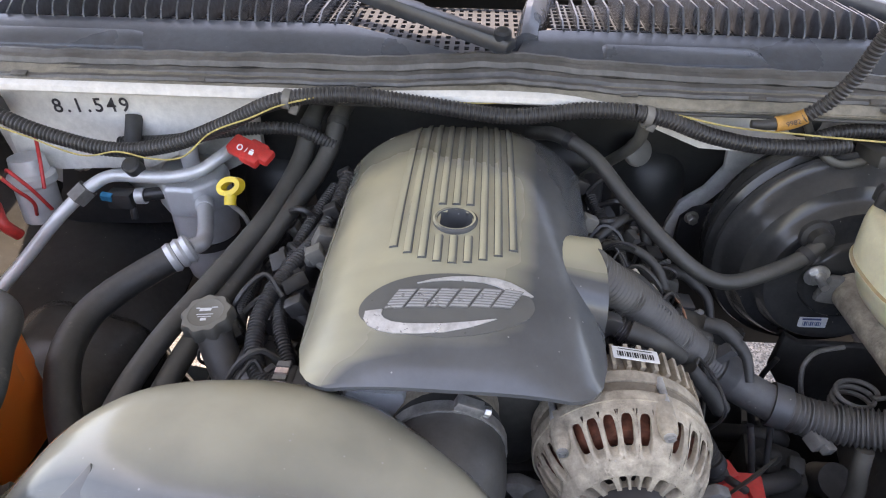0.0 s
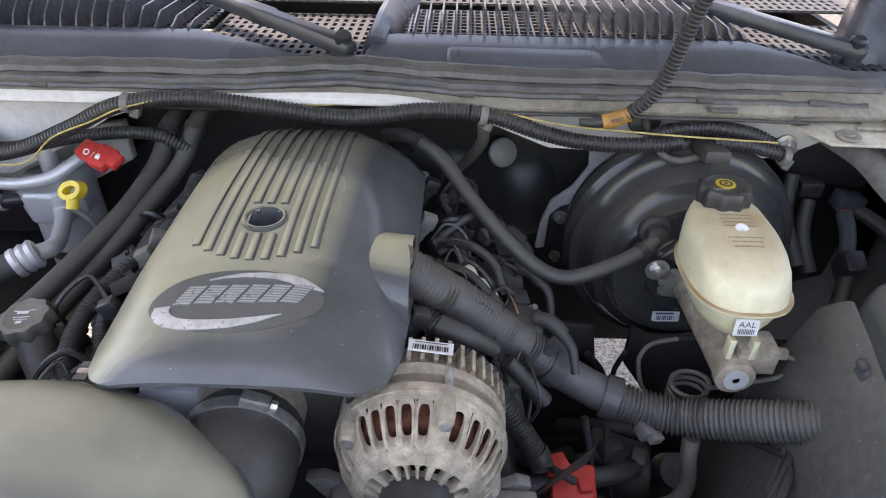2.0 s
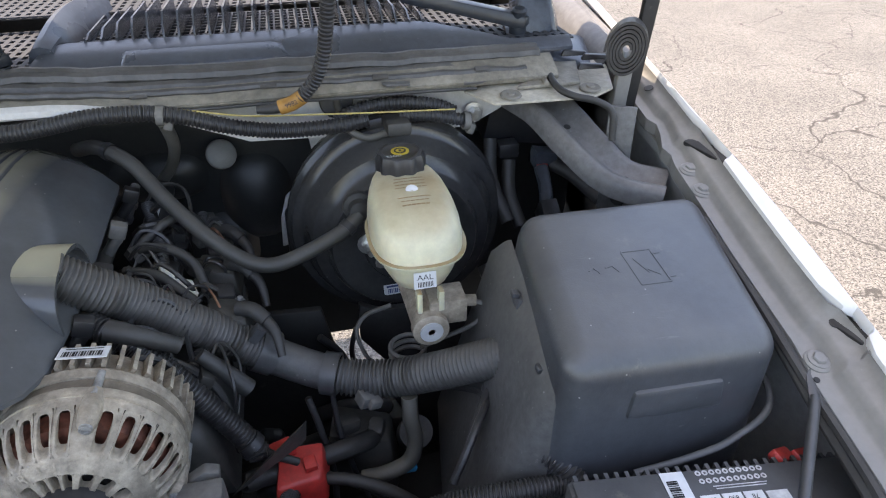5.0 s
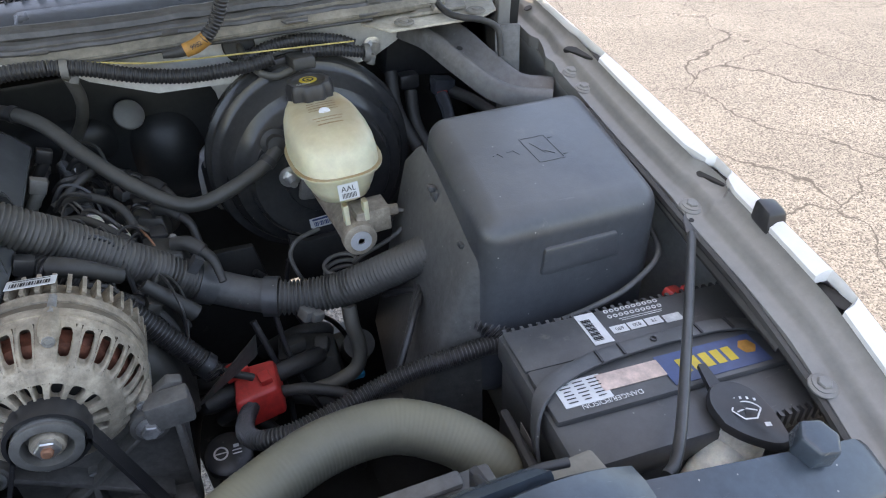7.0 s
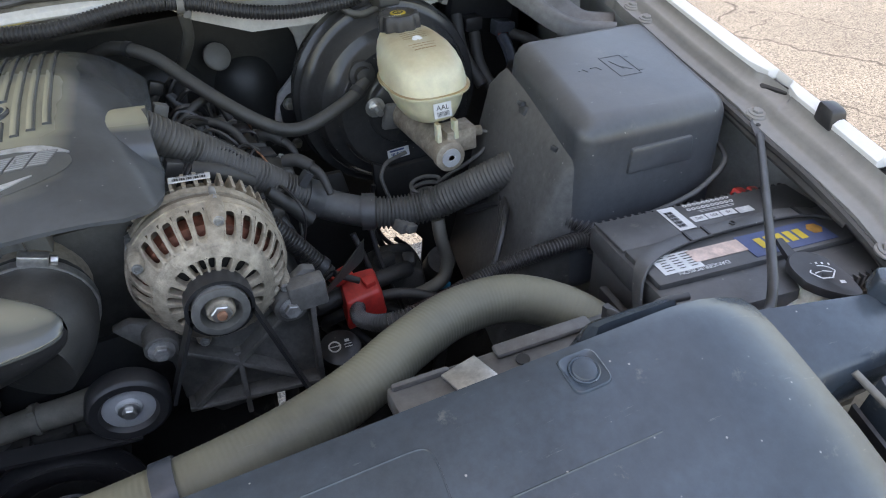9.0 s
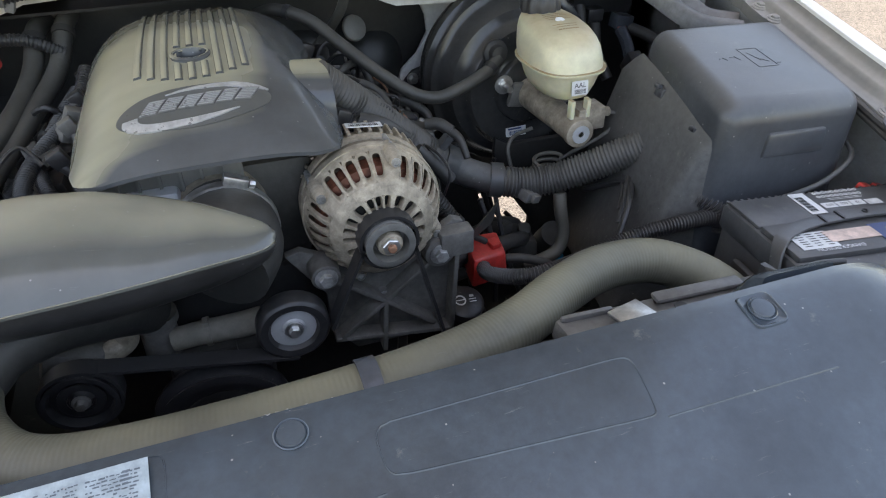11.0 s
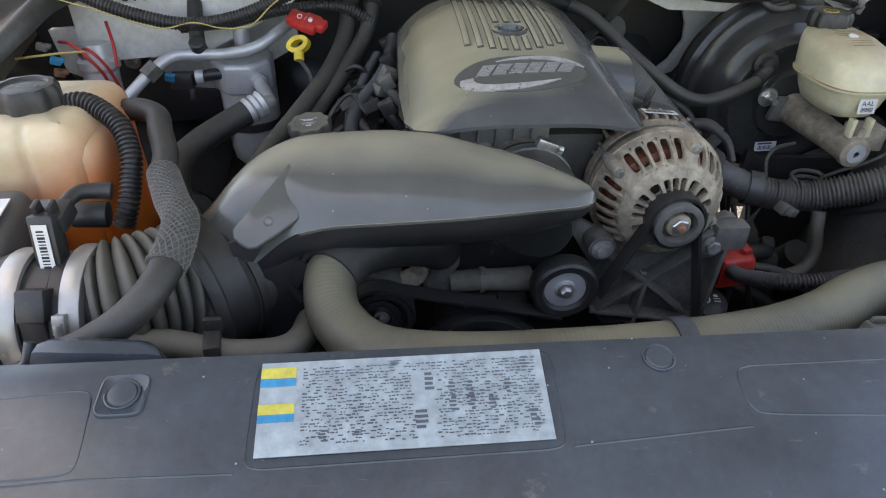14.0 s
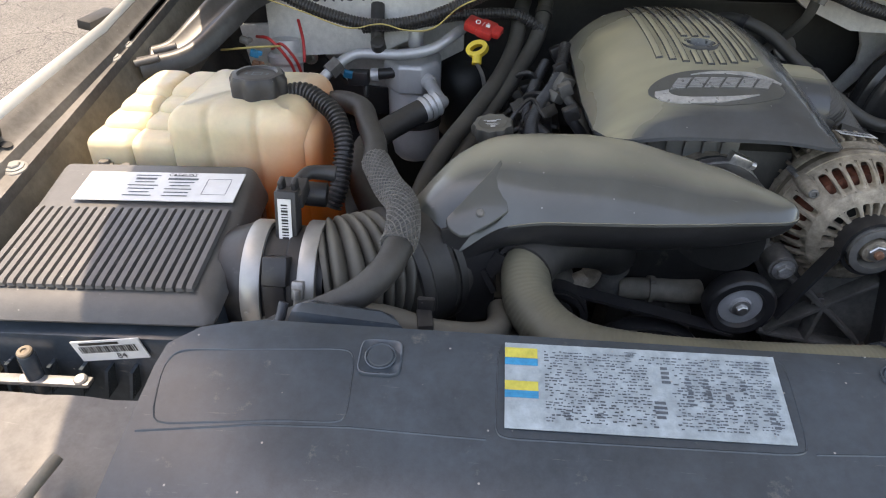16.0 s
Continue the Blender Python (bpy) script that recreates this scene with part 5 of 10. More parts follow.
s = Shape()
flat_bars(s, pm, [(-0.019 + 0.0028 * i, 0, 0.0010 + 0.0006 * (i % 3), 0.006) for i in range(14)], 0.0008)
part("barcode", s, M_INK, head)

# ---- air filter box ----
airbox = thing("air_filter_box", "black plastic air filter box with ribbed lid and labels", "air filter box", (-0.58, 0.37, 0.86))
s = Shape()
s.hexa([Vector(p) for p in ((-0.690, 0.262, 1.008), (-0.462, 0.268, 1.012), (-0.480, 0.480, 1.020), (-0.705, 0.480, 1.015), (-0.678, 0.280, 1.024), (-0.478, 0.288, 1.032), (-0.490, 0.470, 1.066), (-0.696, 0.470, 1.060))])
lid = part("lid", s, M_LID, airbox, bevel=0.010, segments=3)
s = Shape()
s.hexa([Vector(p) for p in ((-0.670, 0.285, 0.86), (-0.48, 0.285, 0.86), (-0.49, 0.46, 0.86), (-0.69, 0.46, 0.86), (-0.682, 0.266, 0.998), (-0.472, 0.266, 1.004), (-0.486, 0.474, 1.018), (-0.70, 0.474, 1.014))])
base = part("base", s, M_PANEL, airbox, bevel=0.006)
for x in (-0.660, -0.622, -0.593, -0.570, -0.548, -0.525, -0.500):
    s = Shape()
    s.box((x, 0.270, 0.952), (0.0028, 0.022, 0.034), (0, 14, 0))
    part("rib", s, M_PANEL, base)
lid_map = plane_map((-0.585, 0.373, 1.0455 + 0.0030), (0.206, 0.0, 0.007), (0, 0.194, 0.036))
for i in range(22):
    s = Shape()
    u = -0.092 + 0.184 * i / 21
    rings = []
    for v, h in ((-0.083, -0.002), (-0.082, 0.0012), (-0.078, 0.0024), (0.014, 0.0024), (0.019, 0.0012), (0.020, -0.002)):
        rings.append([lid_map(u - 0.0038, v, -0.002), lid_map(u + 0.0038, v, -0.002), lid_map(u + 0.0026, v, h), lid_map(u - 0.0026, v, h)])
    s.loft(rings)
    part("rib", s, M_LID, lid)
lab_map = plane_map(lid_map(0.013, 0.052, 0.0), (0.206, 0.0, 0.007), (0, 0.194, 0.036))
sticker = part("emission_label", plate(lab_map, 0.162, 0.044, 0.001), M_LABEL, lid, "white emission label with grey print")
s = Shape()
rngl = random.Random(9)
rects = []
for r in range(7):
    for c in range(2):
        rects.append((-0.018 + 0.038 * c, 0.0165 - 0.0052 * r, 0.033 * rngl.uniform(0.6, 1.0), 0.0015 if r != 1 else 0.003))
rects += [(0.058, 0.012, 0.024, 0.0006), (0.058, -0.012, 0.024, 0.0006), (0.046, 0, 0.0006, 0.024), (0.070, 0, 0.0006, 0.024)]
flat_bars(s, lab_map, rects, 0.0014)
part("print", s, M_GREYINK, sticker)
part("heading", lettering("CATALYST", 0.0062, lambda x, y, l: lab_map(x + 0.018, y + 0.0175, 0.0016)), M_INK, sticker)
front_map = plane_map((-0.5585, 0.2645, 0.990), (1, 0, 0.16), (0, -0.12, 1))
tag = part("barcode_label", plate(front_map, 0.062, 0.024, 0.0012), M_LABEL, base, "white barcode label")
s = Shape()
flat_bars(s, front_map, [(-0.026 + 0.0023 * i, 0.002, 0.0008 + 0.0006 * (i * 7 % 3), 0.008) for i in range(23)] + [(-0.006, 0.0090, 0.036, 0.003)], 0.0016)
part("barcode", s, M_INK, tag)
part("number", lettering("84", 0.009, lambda x, y, l: front_map(x + 0.008, y - 0.007, 0.0018)), M_INK, tag)
for x in (-0.668, -0.640):
    s = Shape()
    s.hexbolt((x, 0.490 if x < -0.65 else 0.482, 1.045), (0, 0, 1), 0.006, 0.006)
    part("screw", s, M_CASTDARK, airbox)
s = Shape()
s.rod((-0.623, 0.250, 0.949), (-0.623, 0.250, 0.993), 0.0070, 16)
part("mount_lug", s, M_PANEL, airbox, "moulded mounting lug", bevel=0.002)
s = Shape()
s.lathe([(0, 0), (0, 0.0062), (0.002, 0.0062), (0.003, 0.0050), (0.003, 0.0026), (0.0015, 0.0022), (0.0015, 0)], (-0.623, 0.250, 0.994), (0, -0.2, 1), 16)
part("mount_stud", s, M_STATOR, airbox, "rusty mounting stud")
s = Shape()
s.hexa([Vector(p) for p in ((-0.702, 0.242, 0.9610), (-0.573, 0.242, 0.9650), (-0.573, 0.252, 0.9650), (-0.702, 0.252, 0.9610), (-0.702, 0.242, 0.9650), (-0.573, 0.242, 0.9690), (-0.573, 0.252, 0.9690), (-0.702, 0.252, 0.9650))])
strap = single("support_strap", s, M_CLAMP, "thin dull steel strap under the air filter box", "bracket", bevel=0.0008)
for x, z in ((-0.631, 0.9655), (-0.581, 0.9695)):
    s = Shape()
    s.lathe([(0, 0), (0, 0.0055), (0.0015, 0.0055), (0.003, 0.0040), (0.003, 0)], (x, 0.247, z), (0, -0.3, 1), 18)
    part("strap_bolt", s, M_CLAMP, strap, "grey steel bolt head")

# ---- coolant tank ----
tank = thing("coolant_tank", "translucent cream coolant tank stained orange by coolant", "coolant tank", (-0.57, 0.57, 0.92))


def lumps(x0, x1, y0, y1, z0, z1, power=4.0, waist=0.0, crown=0.022):
    """A rounded moulded block with a soft shoulder of the given height."""
    s = Shape()
    c = Vector(((x0 + x1) / 2, (y0 + y1) / 2, 0))
    a, b = (x1 - x0) / 2, (y1 - y0) / 2
    rings = []
    for k in range(8):
        rings.append(ring_at(c + Vector((0, 0, z0 + (z1 - crown - z0) * k / 7)), a * (1 + waist * math.sin(k * 1.6)), b * (1 + waist * math.sin(k * 1.6)), (1, 0, 0), (0, 1, 0), power, 40))
    for k in range(1, 8):
        q = math.pi / 2 * k / 7
        rings.append(ring_at(c + Vector((0, 0, z1 - crown + crown * math.sin(q))), max(0.002, a - crown * (1 - math.cos(q))), max(0.002, b - crown * (1 - math.cos(q))), (1, 0, 0), (0, 1, 0), power, 40))
    return s.loft(rings)


part("lower_chamber", lumps(-0.690, -0.434, 0.496, 0.650, 0.90, 1.050, 5.0, 0.004), M_TANKLOW, tank, sharp=80)
def columned(x0, x1, y0, y1, z0, z1, valleys, crown):
    """A moulded chamber with a rounded top and upright columns on its front."""
    s, rings = Shape(), []
    levels = [(z0 + (z1 - crown - z0) * k / 8, 0.0) for k in range(9)] + [(z1 - crown + crown * math.sin(math.pi / 2 * k / 9), crown * (1 - math.cos(math.pi / 2 * k / 9))) for k in range(1, 10)]
    cx, cy, rc = (x0 + x1) / 2, (y0 + y1) / 2, 0.020
    plan = []
    for sx, sy, a0 in ((1, -1, -90), (1, 1, 0), (-1, 1, 90), (-1, -1, 180)):
        ox, oy = (x1 - rc if sx > 0 else x0 + rc), (y1 - rc if sy > 0 else y0 + rc)
        plan += [(ox + rc * math.cos(radians(a0 + 15 * i)), oy + rc * math.sin(radians(a0 + 15 * i)), math.cos(radians(a0 + 15 * i)), math.sin(radians(a0 + 15 * i))) for i in range(7)]
    xa, xb = x0 + rc, x1 - rc
    for i in range(1, 40):
        x = xa + (xb - xa) * i / 40
        dip_ = sum(0.0050 * math.exp(-((x - v) / 0.0045) ** 2) for v in valleys)
        plan.append((x, y0 + dip_, 0.0, -1.0))
    for z, inset in levels:
        rings.append([Vector((x - nx * inset, y - ny * inset, z)) for x, y, nx, ny in plan])
    for k in (0.75, 0.45, 0.15, 0.01):
        rings.append([Vector((cx + (v.x - cx) * k, cy + (v.y - cy) * k, z1 + 0.004 * (1 - k))) for v in rings[len(levels) - 1]])
    return s.loft(rings)


part("main_chamber", columned(-0.594, -0.441, 0.489, 0.646, 0.975, 1.112, (-0.546, -0.494), 0.026), M_TANK, tank, sharp=80)
s = Shape()
s.loft([ring_at((-0.452, 0.556, z), 0.022 - d, 0.060 - d, (1, 0, 0), (0, 1, 0), 3.5, 32) for z, d in ((0.98, 0.0), (1.04, 0.0), (1.078, 0.001), (1.088, 0.005), (1.093, 0.013), (1.094, 0.020))])
part("end_bulge", s, M_TANK, tank, "orange stained end bulge", sharp=80)
for k in range(4):
    for x0, x1 in ((-0.692 + 0.006 * k, -0.634 + 0.003 * k), (-0.642 + 0.004 * k, -0.583)):
        part("side_lobe", lumps(x0, x1, 0.494 + 0.030 * k, 0.570 + 0.030 * k, 0.985, 1.074 + 0.0085 * k, 4.5, 0.003, 0.012), M_TANK, tank, sharp=80)
s = Shape()
s.lathe([(0, 0), (0, 0.033), (0.006, 0.030), (0.016, 0.027), (0.018, 0)], (-0.505, 0.553, 1.100), (0, 0, 1), 28)
part("neck", s, M_TANK, tank)
s = Shape()
prof = []
rings = []
for z, r, lob in ((1.110, 0.026, 0.0), (1.111, 0.030, 0.002), (1.128, 0.030, 0.002), (1.134, 0.027, 0.001), (1.1345, 0.022, 0.0), (1.132, 0.020, 0.0), (1.132, 0.001, 0.0)):
    rings.append([Vector((-0.505 + (r + lob * math.cos(8 * q)) * math.cos(q), 0.553 + (r + lob * math.cos(8 * q)) * math.sin(q), z)) for q in [2 * math.pi * j / 64 for j in range(64)]])
s.loft(rings)
cap = part("cap", s, M_BLACK, tank, "black lobed pressure cap")
s = Shape()
cm = plane_map((-0.505, 0.553, 1.132), (1, 0, 0), (0, 1, 0))
flat_bars(s, cm, [(0, 0.004, 0.010, 0.0012), (0, -0.004, 0.010, 0.0012), (-0.005, 0, 0.0012, 0.009), (0.005, 0, 0.0012, 0.009), (0.011, 0, 0.003, 0.006), (-0.012, 0, 0.003, 0.004)], 0.001)
part("symbol", s, M_GREYINK, cap)

# ---- alternator ----
AX, AZ = 0.157, 0.999
alternator = thing("alternator", "dusty cast aluminium alternator with slotted vents", "alternator", (AX, 0.54, 0.92))


def face_y(r):
    """The domed front face: nearer the front towards the shaft."""
    return interp(r, [(0.02, 0.487), (0.03, 0.489), (0.045, 0.4935), (0.055, 0.4995), (0.062, 0.507), (0.068, 0.517), (0.073, 0.530), (0.0775, 0.546)])


def on_face(r, q, lift=0.0):
    return Vector((AX + r * math.cos(q), face_y(r) - lift, AZ + r * math.sin(q)))


def dome_ring(s, r0, r1, thick=0.006, seg=72, a0=0.0, a1=360.0):
    rows = []
    for i in range(seg + 1):
        q = radians(a0 + (a1 - a0) * i / seg)
        rows.append([on_face(r, q) for r in (r0, (r0 + r1) / 2, r1)])
    back = [[p + Vector((0, thick, 0)) for p in row] for row in rows]
    n = 3
    verts = [p for r in rows for p in r] + [p for r in back for p in r]
    k = len(rows) * n
    f = []
    for i in range(seg):
        for j in range(2):
            f.append((i * n + j, i * n + j + 1, (i + 1) * n + j + 1, (i + 1) * n + j))
            f.append((k + (i + 1) * n + j, k + (i + 1) * n + j + 1, k + i * n + j + 1, k + i * n + j))
        for j in (0, 2):
            f.append((i * n + j, (i + 1) * n + j, k + (i + 1) * n + j, k + i * n + j))
    s.add(verts, f)


def slot_sector(s, mid, half, slot_half, r0, r1, s0, s1, depth=0.010):
    """A sector of the face with one rounded slot through it."""
    def loop(h, ra, rb, power):
        pts = []
        for i in range(32):
            q = 2 * math.pi * (i + 0.5) / 32
            c, d = math.cos(q), math.sin(q)
            k = max(abs(c) ** power, abs(d) ** power) if power > 20 else (abs(c) ** power + abs(d) ** power)
            f = 1 / max(abs(c), abs(d)) if power > 20 else k ** (-1 / power)
            pts.append(((ra + rb) / 2 + (rb - ra) / 2 * d * f, mid + h * c * f))
        return pts
    rings = [[on_face(r, radians(a), lift) for r, a in loop(h, ra, rb, pw)] for h, ra, rb, pw, lift in (
        (half, r0, r1, 99, 0.0), (slot_half + 0.9, s0 - 0.0012, s1 + 0.0012, 4.0, 0.0), (slot_half + 0.3, s0 - 0.0004, s1 + 0.0004, 4.0, -0.0008), (slot_half, s0, s1, 4.0, -0.0025), (slot_half, s0, s1, 4.0, -depth))]
    s.loft(rings, False)


def slotted_ring(s, slots, r0, r1, s0, s1):
    """A full ring of the face: sectors with slots, plain casting between them."""
    slots = sorted(slots)
    spans = [(m - h - 1.7, m + h + 1.7) for m, h in slots]
    for (m, h), (a, b) in zip(slots, spans):
        slot_sector(s, m, (b - a) / 2, h, r0, r1, s0, s1)
    for (_, b), (a, _) in zip(spans, spans[1:] + [(spans[0][0] + 360, 0)]):
        if a > b + 0.05:
            dome_ring(s, r0, r1, 0.006, max(2, int((a - b) / 3)), b, a)


s = Shape()
dome_ring(s, 0.0245, 0.0285)
slotted_ring(s, [(-50, 5.5), (-27, 5.5), (-6, 6.0), (18, 7.0), (41, 7.5), (63, 6.5), (82, 4.2), (95, 4.2), (108, 4.2), (127, 7.5), (149, 5.2), (165, 4.5), (181, 4.5), (204, 5.5), (226, 5.5), (248, 5.5), (270, 5.5), (290, 5.5)], 0.0285, 0.0450, 0.0300, 0.0436)
dome_ring(s, 0.0450, 0.0500)
dome_ring(s, 0.0500, 0.0560)
slotted_ring(s, [(m, 3.8) for m in (-46, -34, -22, -10, 1.5, 13, 24.5, 36, 48, 86, 98, 109.5, 120.5, 131.5, 170, 182, 194, 206, 218, 230, 242, 254, 266, 278, 290)] + [(62, 4.0), (158, 3.2)], 0.0560, 0.0745, 0.0575, 0.0728)
dome_ring(s, 0.0745, 0.0775)
s.lathe([(0.0, 0.0755), (0.0, 0.0778), (0.008, 0.0782), (0.008, 0.0740)], (AX, 0.542, AZ), (0, 1, 0), 72)
for a_ in (72, 145, 248, 335):
    q = radians(a_)
    s.lathe([(0, 0), (0, 0.0055), (0.003, 0.0072), (0.012, 0.0085), (0.036, 0.0090), (0.036, 0)], (AX + 0.0715 * math.cos(q), 0.514, AZ + 0.0715 * math.sin(q)), (0, 1, 0), 20)
part("front_housing", s, M_CAST, alternator)
for a in (72, 145, 248, 335):
    s = Shape()
    at_ = Vector((AX + 0.0715 * math.cos(radians(a)), 0.5145, AZ + 0.0715 * math.sin(radians(a))))
    s.lathe([(0, 0), (0, 0.0052), (0.0030, 0.0048), (0.0034, 0.0030), (0.0012, 0.0028), (0.0012, 0)], at_, (0, -1, 0), 14)
    part("case_bolt", s, M_CLAMP, alternator)
    s = Shape()
    s.rod(at_ + Vector((0.006 * math.cos(radians(a)), 0.028, 0.006 * math.sin(radians(a)))), at_ + Vector((0.006 * math.cos(radians(a)), 0.056, 0.004 * math.sin(radians(a)))), 0.0035, 10)
    part("case_stud", s, M_CLAMP, alternator)
s = Shape()
s.lathe([(0, 0.060), (0, 0.0742), (0.022, 0.0742), (0.022, 0)], (AX, 0.546, AZ), (0, 1, 0), 56)
part("stator", s, M_STATOR, alternator, "brown laminated stator ring")
s = Shape()
s.lathe([(0, 0.050), (0.004, 0.063), (0.018, 0.066), (0.026, 0.060), (0.026, 0.045), (0.012, 0.045)], (AX, 0.519, AZ), (0, 1, 0), 48)
part("winding", s, M_COPPER, alternator, "reddish brown copper windings")
s = Shape()
s.lathe([(0, 0.0), (0, 0.046), (0.02, 0.046), (0.02, 0.0)], (AX, 0.503, AZ), (0, 1, 0), 40)
part("rotor", s, M_DEEP, alternator, "dark rotor behind the slots")
s = Shape()
s.lathe([(0.0, 0.066), (0.0, 0.0765), (0.006, 0.0775), (0.010, 0.0775), (0.012, 0.071), (0.040, 0.066), (0.048, 0.056), (0.05, 0.0)], (AX, 0.564, AZ), (0, 1, 0), 60)
rear = part("rear_housing", s, M_CAST, alternator)
for i in range(40):
    q = radians(9 * i)
    s = Shape()
    s.box((AX + 0.071 * math.cos(q), 0.592, AZ + 0.071 * math.sin(q)), (0.014, 0.026, 0.0036), (0, -math.degrees(q), 0))
    part("fin", s, M_CAST, rear)
am = plane_map((0.164, 0.592, 1.0770), (1, -0.05, -0.08), (0, 1, -0.12))
tag = part("barcode_label", plate(am, 0.040, 0.016), M_LABEL, alternator, "white barcode label")
s = Shape()
flat_bars(s, am, [(-0.016 + 0.0022 * i, -0.002, 0.0008 + 0.0006 * (i * 5 % 3), 0.007) for i in range(15)] + [(0, 0.005, 0.03, 0.0012)], 0.0010)
part("barcode", s, M_INK, tag)


def curved_letters(text, radius, size, mid):
    s = Shape()
    for i, ch in enumerate(text):
        if ch == " ":
            continue
        q = radians(mid - (i - (len(text) - 1) / 2) * 13.5)
        rdir, tdir = Vector((math.cos(q), 0, math.sin(q))), Vector((math.sin(q), 0, -math.cos(q)))
        g = lettering(ch, size, lambda x, y, l: on_face(radius + y, q - x / radius, 0.0022))
        s.add(g.v, g.f)
    return s


part("cast_letters", curved_letters("DR44", 0.0508, 0.0105, 112), M_CAST, alternator)
pulley = thing("alternator_pulley", "grey ribbed alternator pulley with a steel centre nut", "pulley", (AX, 0.48, AZ - 0.03))
s = Shape()
prof = [(0, 0.020), (0, 0.0285)]
for i in range(6):
    prof += [(0.003 + 0.0032 * i, 0.0285), (0.0046 + 0.0032 * i, 0.0262)]
prof += [(0.0225, 0.0290), (0.025, 0.0290), (0.026, 0.0265), (0.0262, 0.021), (0.012, 0.019), (0.012, 0.0)]
prof = [(a, r * 0.91) for a, r in prof]
s.lathe(prof, (AX, 0.492, AZ), (0, -1, 0), 48)
part("rim", s, M_GREY, pulley, "grey steel pulley rim")
s = Shape()
s.lathe([(0, 0.0), (0, 0.0135), (0.012, 0.0135), (0.0135, 0.0125), (0.0135, 0.0)], (AX, 0.482, AZ), (0, -1, 0), 24)
part("washer", s, M_CAST, pulley, "pale steel washer")
s = Shape()
s.lathe([(0.0, 0), (0.0, 0.0098), (0.006, 0.0098), (0.007, 0.0085), (0.007, 0.0052), (0.002, 0.0050), (0.002, 0)], (AX, 0.470, AZ), (0, -1, 0), 6)
part("nut", s, M_STEEL, pulley, "steel centre nut")
s = Shape()
s.lathe([(0, 0), (0, 0.0050), (0.009, 0.0046), (0.010, 0.0036), (0.010, 0)], (AX, 0.469, AZ), (0, -1, 0), 16)
part("shaft_end", s, M_RUST, pulley, "rusty shaft end")

bracket = thing("alternator_bracket", "dark cast bracket with webs holding the alternator", "bracket", (0.16, 0.53, 0.83))
s = Shape()
outline = [(0.052, 0.968), (0.070, 0.972), (0.10, 0.955), (0.215, 0.955), (0.245, 0.975), (0.258, 0.970), (0.252, 0.93), (0.236, 0.812), (0.120, 0.812), (0.090, 0.850), (0.092, 0.905)]
s.prism(outline, lambda x, z: Vector((x, 0.540, z)), lambda x, z: Vector((x, 0.528, z)))
part("back_plate", s, M_CASTDARK, bracket, bevel=0.002)
for (xa, za), (xb, zb) in (((0.156, 0.892), (0.100, 0.850)), ((0.156, 0.892), (0.215, 0.840)), ((0.156, 0.892), (0.150, 0.815)), ((0.156, 0.892), (0.095, 0.940)), ((0.156, 0.892), (0.225, 0.945)), ((0.092, 0.850), (0.235, 0.825)), ((0.245, 0.955), (0.236, 0.815))):
    s = Shape()
    L = math.hypot(xb - xa, zb - za)
    s.box(((xa + xb) / 2, 0.520, (za + zb) / 2), (L, 0.024, 0.006), (0, -math.degrees(math.atan2(zb - za, xb - xa)), 0))
    part("web", s, M_CASTDARK, bracket, bevel=0.0015)
for x, z, y0, r in ((0.091, 0.948, 0.503, 0.016), (0.222, 0.947, 0.505, 0.018), (0.156, 0.890, 0.520, 0.010)):
    s = Shape()
    s.lathe([(0, 0), (0, r), (0.030, r * 1.1), (0.030, 0)], (x, y0, z), (0, 1, 0), 24)
    ear = part("bolt_boss", s, M_CASTDARK, bracket, bevel=0.0015)
    s = Shape()
    s.hexbolt((x, y0 - 0.0005, z), (0, -1, 0), 0.0085 if r > 0.012 else 0.006, 0.008)
    part("bolt", s, M_CLAMP, ear)
s = Shape()
s.box((0.242, 0.512, 0.957), (0.040, 0.022, 0.032))
part("side_lug", s, M_CASTDARK, bracket, bevel=0.003)

# ---- belt drive ----
def wheel(name, label, x, z, y, r, face, width=0.026, flat=True):
    t = thing(name, label, "pulley", (x, y, z - r))
    s = Shape()
    if flat:
        s.lathe([(0, 0), (0, r * 0.80), (0.002, r * 0.97), (0.004, r), (width - 0.004, r), (width - 0.002, r * 0.97), (width, r * 0.90), (width - 0.001, r * 0.70), (width - 0.006, r * 0.62)], (x, y + width, z), (0, -1, 0), 44)
    else:
        prof = [(0, 0), (0, r)]
        for i in range(6):
            prof += [(0.004 + 0.0032 * i, r), (0.0056 + 0.0032 * i, r * 0.95)]
        prof += [(width, r * 0.99), (width, r * 0.85), (width - 0.010, r * 0.80), (width - 0.010, r * 0.4), (width - 0.004, r * 0.35)]
        s.lathe(prof, (x, y + width, z), (0, -1, 0), 44)
    part("rim", s, M_BLACK, t)
    s = Shape()
    s.lathe([(0, 0), (0, r * 0.62), (0.002, r * 0.62), (0.003, r * 0.55), (0.001, r * 0.32), (0.004, r * 0.28), (0.004, 0)], (x, y + 0.008, z), (0, -1, 0), 36)
    hub = part("hub", s, face, t)
    s = Shape()
    s.hexbolt((x, y + 0.004, z), (0, -1, 0), r * 0.17, 0.008)
    part("bolt", s, M_STEEL if flat else M_CASTDARK, hub)
    return t


wheel("idler_pulley", "smooth black idler pulley with a grey steel hub", 0.047, 0.909, 0.474, 0.039, M_ALU)
wheel("pump_pulley", "dark ribbed pump pulley with worn hub", -0.164, 0.895, 0.456, 0.035, M_BLACK, 0.028, False)
wheel("crank_pulley", "large dark fan drive pulley low behind the belt", -0.045, 0.800, 0.470, 0.075, M_DEEP, 0.028, False)
belt = thing("drive_belt", "black ribbed rubber drive belt", "belt", (0.05, 0.48, 0.85))


